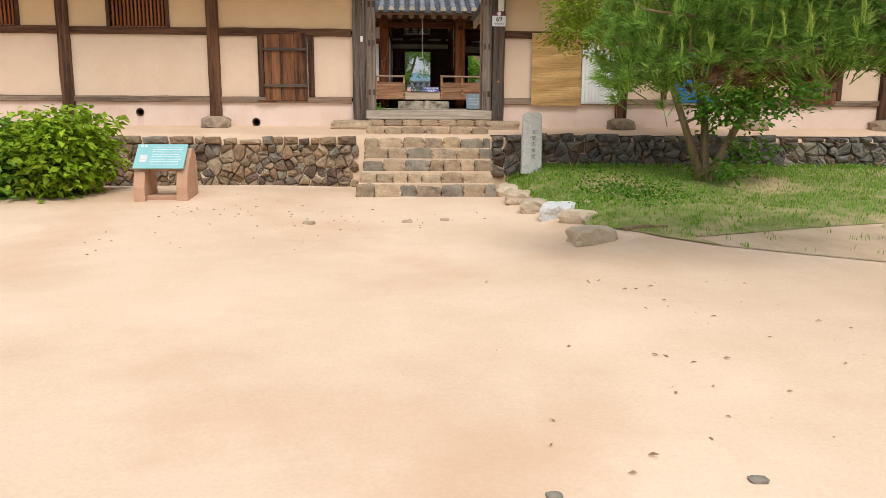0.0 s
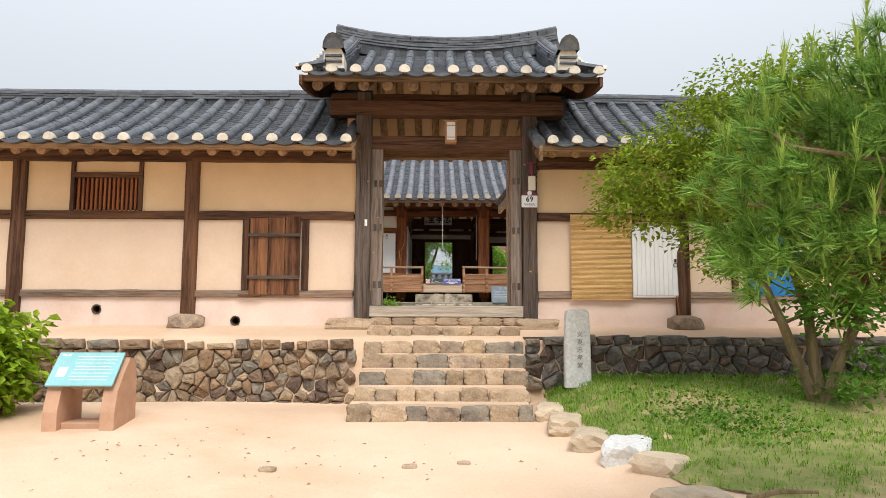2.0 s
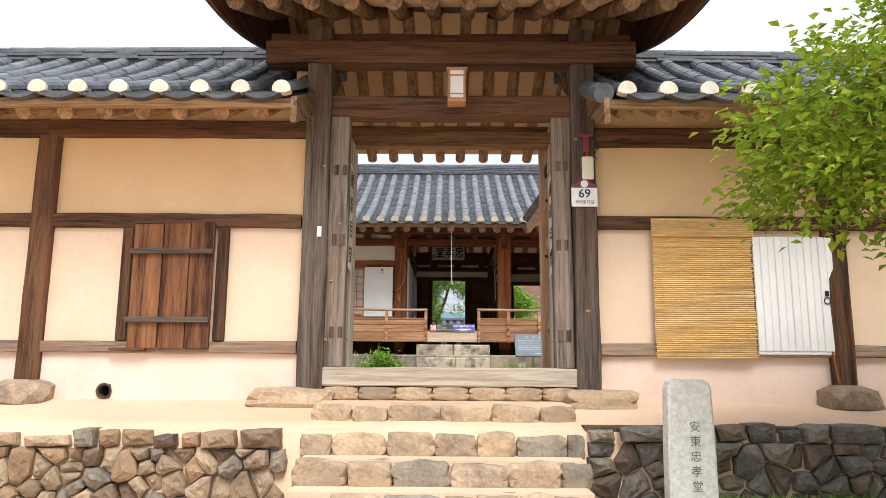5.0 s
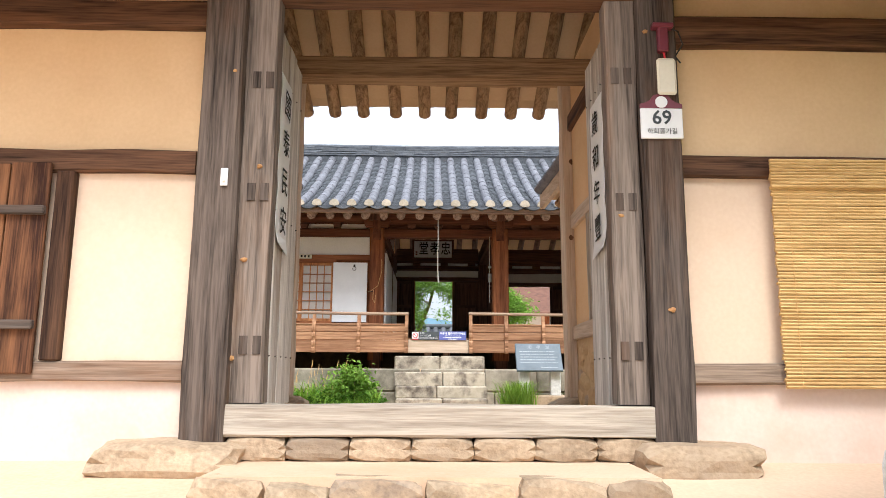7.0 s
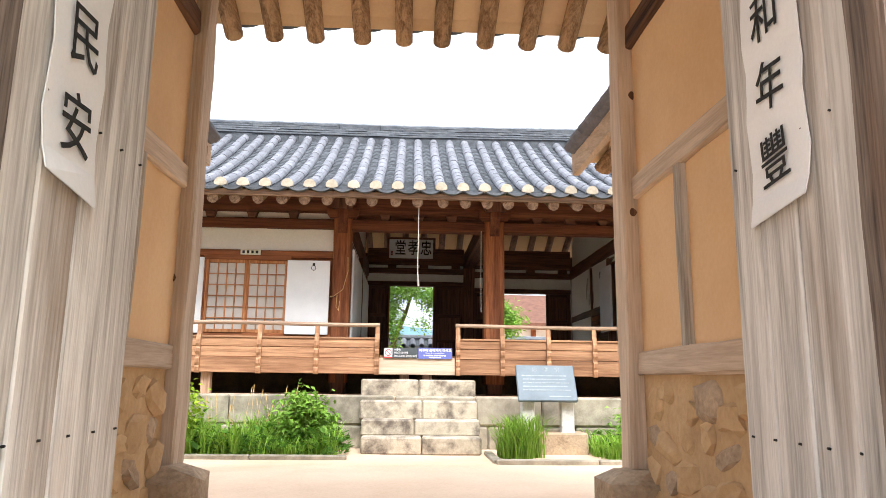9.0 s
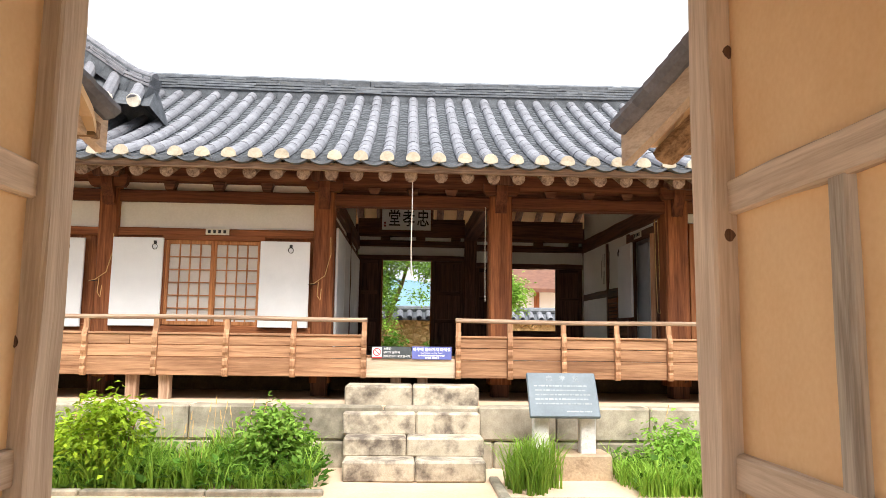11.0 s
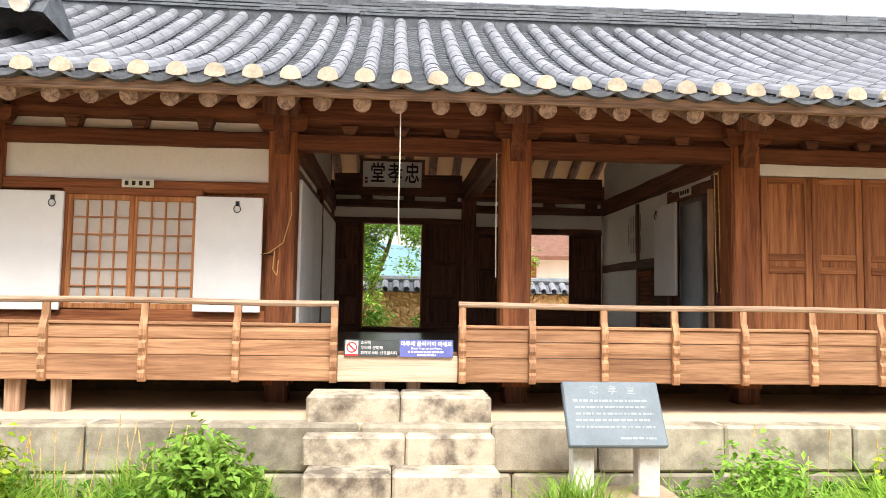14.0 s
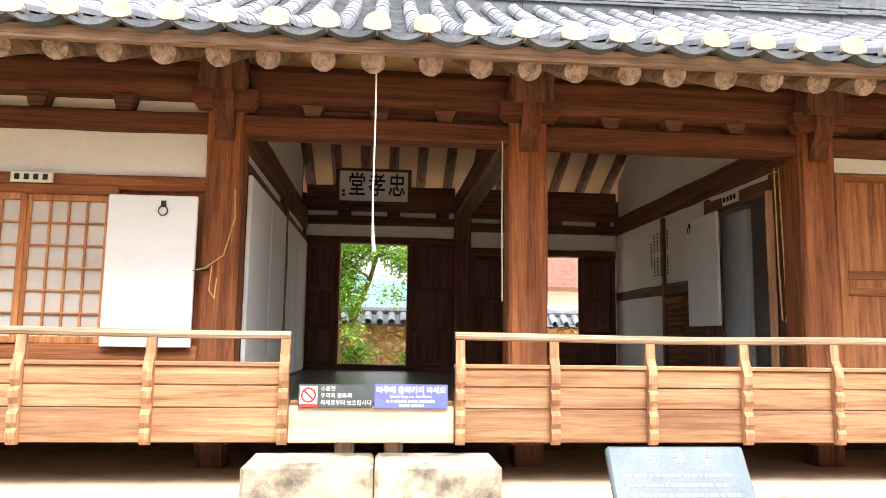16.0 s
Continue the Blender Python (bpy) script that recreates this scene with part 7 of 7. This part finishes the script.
weeds("tall_grass", "lush tall green grass before the hall platform", -7.0, -0.75, 20.15, 21.3, 0.55, 1500, 62)
weeds("tall_grass", "lush tall green grass before the hall platform", 2.35, 7.0, 19.95, 21.3, 0.52, 1300, 63)
ct = thing("grass_clump", (1.42, 20.35, 1.93), "thick clump of long green blades beside the steps", "grass clump")
g = Geo()
for _ in range(36):
    a, k = rb.uniform(0, 6.3), rb.random() ** 0.5 * 0.26
    tuft_grass(g, 1.40 + k * math.cos(a), 20.33 + k * math.sin(a), 1.92, 16, 0.62, rb, 0.75, 0.014, 0.04)
piece("foliage", g, M_GRASS, ct)
bush("yellow_shrub", "small shrub with yellow-green young leaves", -2.68, 20.45, 1.93, 0.46, 0.46, 2200, 0.075, M_LEAFY, 64, 0.6)
bush("green_shrub", "small dense shrub with fresh green leaves", -1.10, 20.75, 1.93, 0.29, 0.38, 1900, 0.08, M_LEAFL, 65, 0.55)
bush("green_shrub", "small dense shrub with fresh green leaves", 4.4, 20.8, 1.93, 0.42, 0.42, 800, 0.085, M_LEAFY, 66, 0.55)
bush("yellow_shrub", "small shrub with yellow-green young leaves", -3.5, 20.6, 1.93, 0.4, 0.36, 1500, 0.075, M_LEAFY, 67, 0.6)
bush("green_shrub", "small dense shrub with fresh green leaves", 3.0, 20.9, 1.93, 0.34, 0.30, 1200, 0.075, M_LEAFL, 68, 0.5)
g = Geo()
for _ in range(3200):
    x = rb.uniform(-6, -0.6) if rb.random() < 0.7 else rb.uniform(2.4, 6)
    p = Vector((x, rb.uniform(20.1, 21.2), 1.95 + abs(rb.gauss(0, 0.12))))
    leaf_set(g, p, Vector((rb.uniform(-1, 1), rb.uniform(-1, 0.6), 0.3)), rb.uniform(0.07, 0.13), rb, 0.7)
tagged(part("broad_leaf_weeds", g, M_LEAF), "broad-leaved weeds between the grass", "weeds", kind="stuff")
g = Geo()
for _ in range(60):
    x, y = (rb.uniform(-5.5, -0.9) if rb.random() < 0.75 else rb.uniform(2.5, 5)), rb.uniform(20.5, 21.25)
    h = rb.uniform(0.4, 0.75)
    dx = rb.uniform(-0.12, 0.12)
    g.pipe([(x, y, 1.93), (x + dx * 0.4, y, 1.93 + h * 0.6), (x + dx, y, 1.93 + h)], [0.004, 0.003, 0.002], 4)
    g.rod((x + dx, y, 1.93 + h - 0.02), (x + dx * 1.15, y, 1.93 + h + 0.07), 0.007, 0.003, 5)
tagged(part("seed_heads", g, M_REED), "thin grass stalks with seed heads", "grass", kind="stuff")

# ---- garden behind the hall ----
gw = thing("garden_wall", (1.5, 33, 2.75), "ochre mud garden wall with a cap of small dark tiles", "wall", kind="structure")
piece("mud_body", Geo().box(-14, 16, 33.0, 33.4, 2.6, 3.78), M_MUD, gw)
rw = random.Random(71)
for poly in cells(-2.6, 5.2, 2.75, 3.74, 0.13, 72):
    piece("mud_stone", face_stone(poly, 32.99, rw, 0.012, 0.03), M_MUD, gw)
x = -13.8
capg = Geo()
while x < 15.8:
    k = arc(0.085, 6)
    v = [(x + a, 32.78, 3.78 + b) for a, b in k] + [(x + a, 33.2, 4.0 + b) for a, b in k]
    capg.add(v, [(j, j + 1, 8 + j, 7 + j) for j in range(6)])
    capg.box(x + 0.06, x + 0.20, 32.80, 33.2, 3.75, 3.79)
    x += 0.26
piece("cap_tiles", capg, M_TILE2, gw)
piece("cap_core", Geo().poly([(32.85, 3.74), (33.55, 3.74), (33.2, 4.02)], -14, 16, "yz"), M_TILE, gw)
piece("cap_ridge", Geo().rod((-14, 33.2, 4.06), (16, 33.2, 4.06), 0.09, 0.09, 8), M_TILE, gw)
gt = thing("garden_tree", (-0.75, 31.5, 2.75), "leafy green garden tree behind the hall", "tree", "garden trees")
tg, e = stems((-0.75, 31.6, 2.7), [(-1.4, 31.5, 5.6), (-0.4, 31.4, 5.8), (0.4, 31.8, 5.6), (-1.0, 31.9, 6.2)], 0.11, 81)
piece("trunk", tg, M_BARK, gt)
rr_ = random.Random(82)
piece("near_foliage", cloud([(-0.45, 31.2, 4.45, 0.28, 0.3, 0.55), (-0.15, 31.2, 5.15, 0.6, 0.3, 0.22), (0.72, 31.3, 5.0, 0.22, 0.3, 0.35), (0.5, 31.4, 4.35, 0.25, 0.2, 0.14), (-0.3, 31.2, 3.7, 0.12, 0.2, 0.3)], 3600, 0.085, rr_, 0.6, 0.1), M_LEAFL, gt)
piece("crown", cloud([(-0.42, 31.3, 4.5, 0.32, 0.4, 0.55), (-0.1, 31.3, 5.15, 0.7, 0.4, 0.25), (0.72, 31.4, 4.95, 0.25, 0.3, 0.35), (-0.75, 31.3, 4.9, 0.7, 0.6, 0.9), (-0.5, 31.3, 5.6, 1.2, 0.8, 0.6), (0.65, 31.5, 5.35, 0.8, 0.7, 0.45), (-1.3, 31.5, 4.6, 0.8, 0.7, 1.0), (0.9, 31.5, 4.75, 0.3, 0.3, 0.25)], 9000, 0.085, rr_, 0.55, 0.1), M_LEAFL, gt)
gt2 = thing("garden_tree", (2.1, 30.9, 2.75), "leafy green garden tree behind the hall", "tree", "garden trees")
tg, e = stems((1.9, 31.2, 2.7), [(1.5, 31.0, 5.4), (2.4, 30.9, 4.9), (2.9, 31.2, 4.6)], 0.07, 83)
piece("trunk", tg, M_BARK, gt2)
piece("near_foliage", cloud([(2.35, 30.6, 4.55, 0.32, 0.25, 0.42), (2.75, 30.6, 4.2, 0.28, 0.25, 0.3), (2.2, 30.6, 4.0, 0.25, 0.25, 0.3)], 2400, 0.085, rr_, 0.6, 0.1), M_LEAFL, gt2)
piece("crown", cloud([(2.35, 30.9, 4.55, 0.35, 0.3, 0.4), (2.2, 30.9, 4.5, 0.8, 0.6, 0.7), (2.7, 31.0, 4.35, 0.55, 0.4, 0.45), (1.7, 31, 5.1, 0.8, 0.6, 0.5)], 4200, 0.10, rr_, 0.55, 0.1), M_LEAFL, gt2)
bush("garden_shrub", "low green shrub at the garden wall", -0.30, 31.6, 2.75, 0.45, 0.36, 600, 0.10, M_LEAF, 84)
bush("garden_shrub", "low green shrub at the garden wall", 0.95, 32.2, 2.75, 0.3, 0.26, 350, 0.10, M_LEAF, 85)
g = Geo()
for _ in range(900):
    x, y = rr_.uniform(-2.5, 4.5), rr_.uniform(28.2, 32.9)
    tuft_grass(g, x, y, 2.75, 5, 0.14, rr_, 0.8, 0.012, 0.08)
tagged(part("garden_grass", g, M_GRASS), "rough green grass in the rear garden", "grass", kind="stuff")
nh = thing("neighbour_house", (6.2, 41, 2.7), "white-walled neighbouring house with a rusty brown roof", "house")
piece("wall", Geo().box(4.0, 9.0, 41, 45, 2.6, 5.3), M_WHITE, nh)
piece("roof", Geo().poly([(40.2, 5.15), (43, 6.6), (45.8, 5.15), (45.8, 5.0), (43, 6.4), (40.2, 5.0)], 3.4, 9.6, "yz"), M_RUST, nh)
piece("post", box(5.15, 5.35, 40.9, 41.0, 2.7, 5.2), M_RED[Z], nh)
g = Geo()
hx = [-260 + 20 * i for i in range(27)]
for i, x in enumerate(hx):
    z = 26 + 14 * noise.noise(Vector((i * 0.21, 4, 0))) + 10 * noise.noise(Vector((i * 0.07, 1, 0)))
    g.v += [(x, 300, -5), (x, 300 + 60, z), (x, 420, -5)]
for i in range(26):
    a = 3 * i
    g.f += [(a, a + 3, a + 4, a + 1), (a + 1, a + 4, a + 5, a + 2)]
solid("backdrop_hill", g, M_HILL, "distant blue-green wooded hill", "hill", smooth=True)

# scattered debris on the sand
rd = random.Random(91)
leaf_me = []
for k in range(5):
    g = Geo()
    leaf_set(g, Vector((0, 0, 0)), Vector((1, 0, 0.1)), 1.0, rd, 0.35, 0.12)
    leaf_me.append(mesh("dry_leaf", g.v, g.f, M_DRY))
spots = [(-2.6, 9.6), (-1.9, 9.3), (-2.2, 10.2), (-0.3, 9.5), (0.2, 9.75), (-3.5, 8.2), (1.6, 6.2), (2.4, 5.4), (1.5, 4.4), (-1.2, 8.6), (0.9, 3.2), (-3.0, 9.8), (-1.6, 9.9), (2.6, 4.6)]
for i in range(150):
    c = spots[i % len(spots)]
    x, y = c[0] + rd.gauss(0, 0.45), c[1] + rd.gauss(0, 0.4)
    if x > lawn_edge(y) or y > 10.9:
        continue
    ob = tagged(new("dry_leaf", leaf_me[i % 5]), "small dry brown leaf on the sand", "leaf", "dry leaves on the sand")
    s = rd.uniform(0.02, 0.06)
    ob.scale = (s, s, s)
    ob.location = (x, y, ground_z(x, y) + 0.006)
    ob.rotation_euler = (rd.uniform(-0.2, 0.2), rd.uniform(-0.2, 0.2), rd.uniform(0, 6.3))
for i, (x, y, s) in enumerate(((1.05, 2.75, 0.05), (1.25, 3.0, 0.06), (0.35, 2.9, 0.05), (-0.25, 9.45, 0.10), (0.25, 9.55, 0.09), (-1.5, 9.3, 0.12))):
    ob = tagged(part("pebble", stone(s * 1.4, s, s * 0.5, 500 + i, n=2), M_ROCKS[2] if i < 3 else M_STEP), "small half-buried pebble in the sand", "pebble", "pebbles")
    ob.location = (x, y, ground_z(x, y) + s * 0.05)
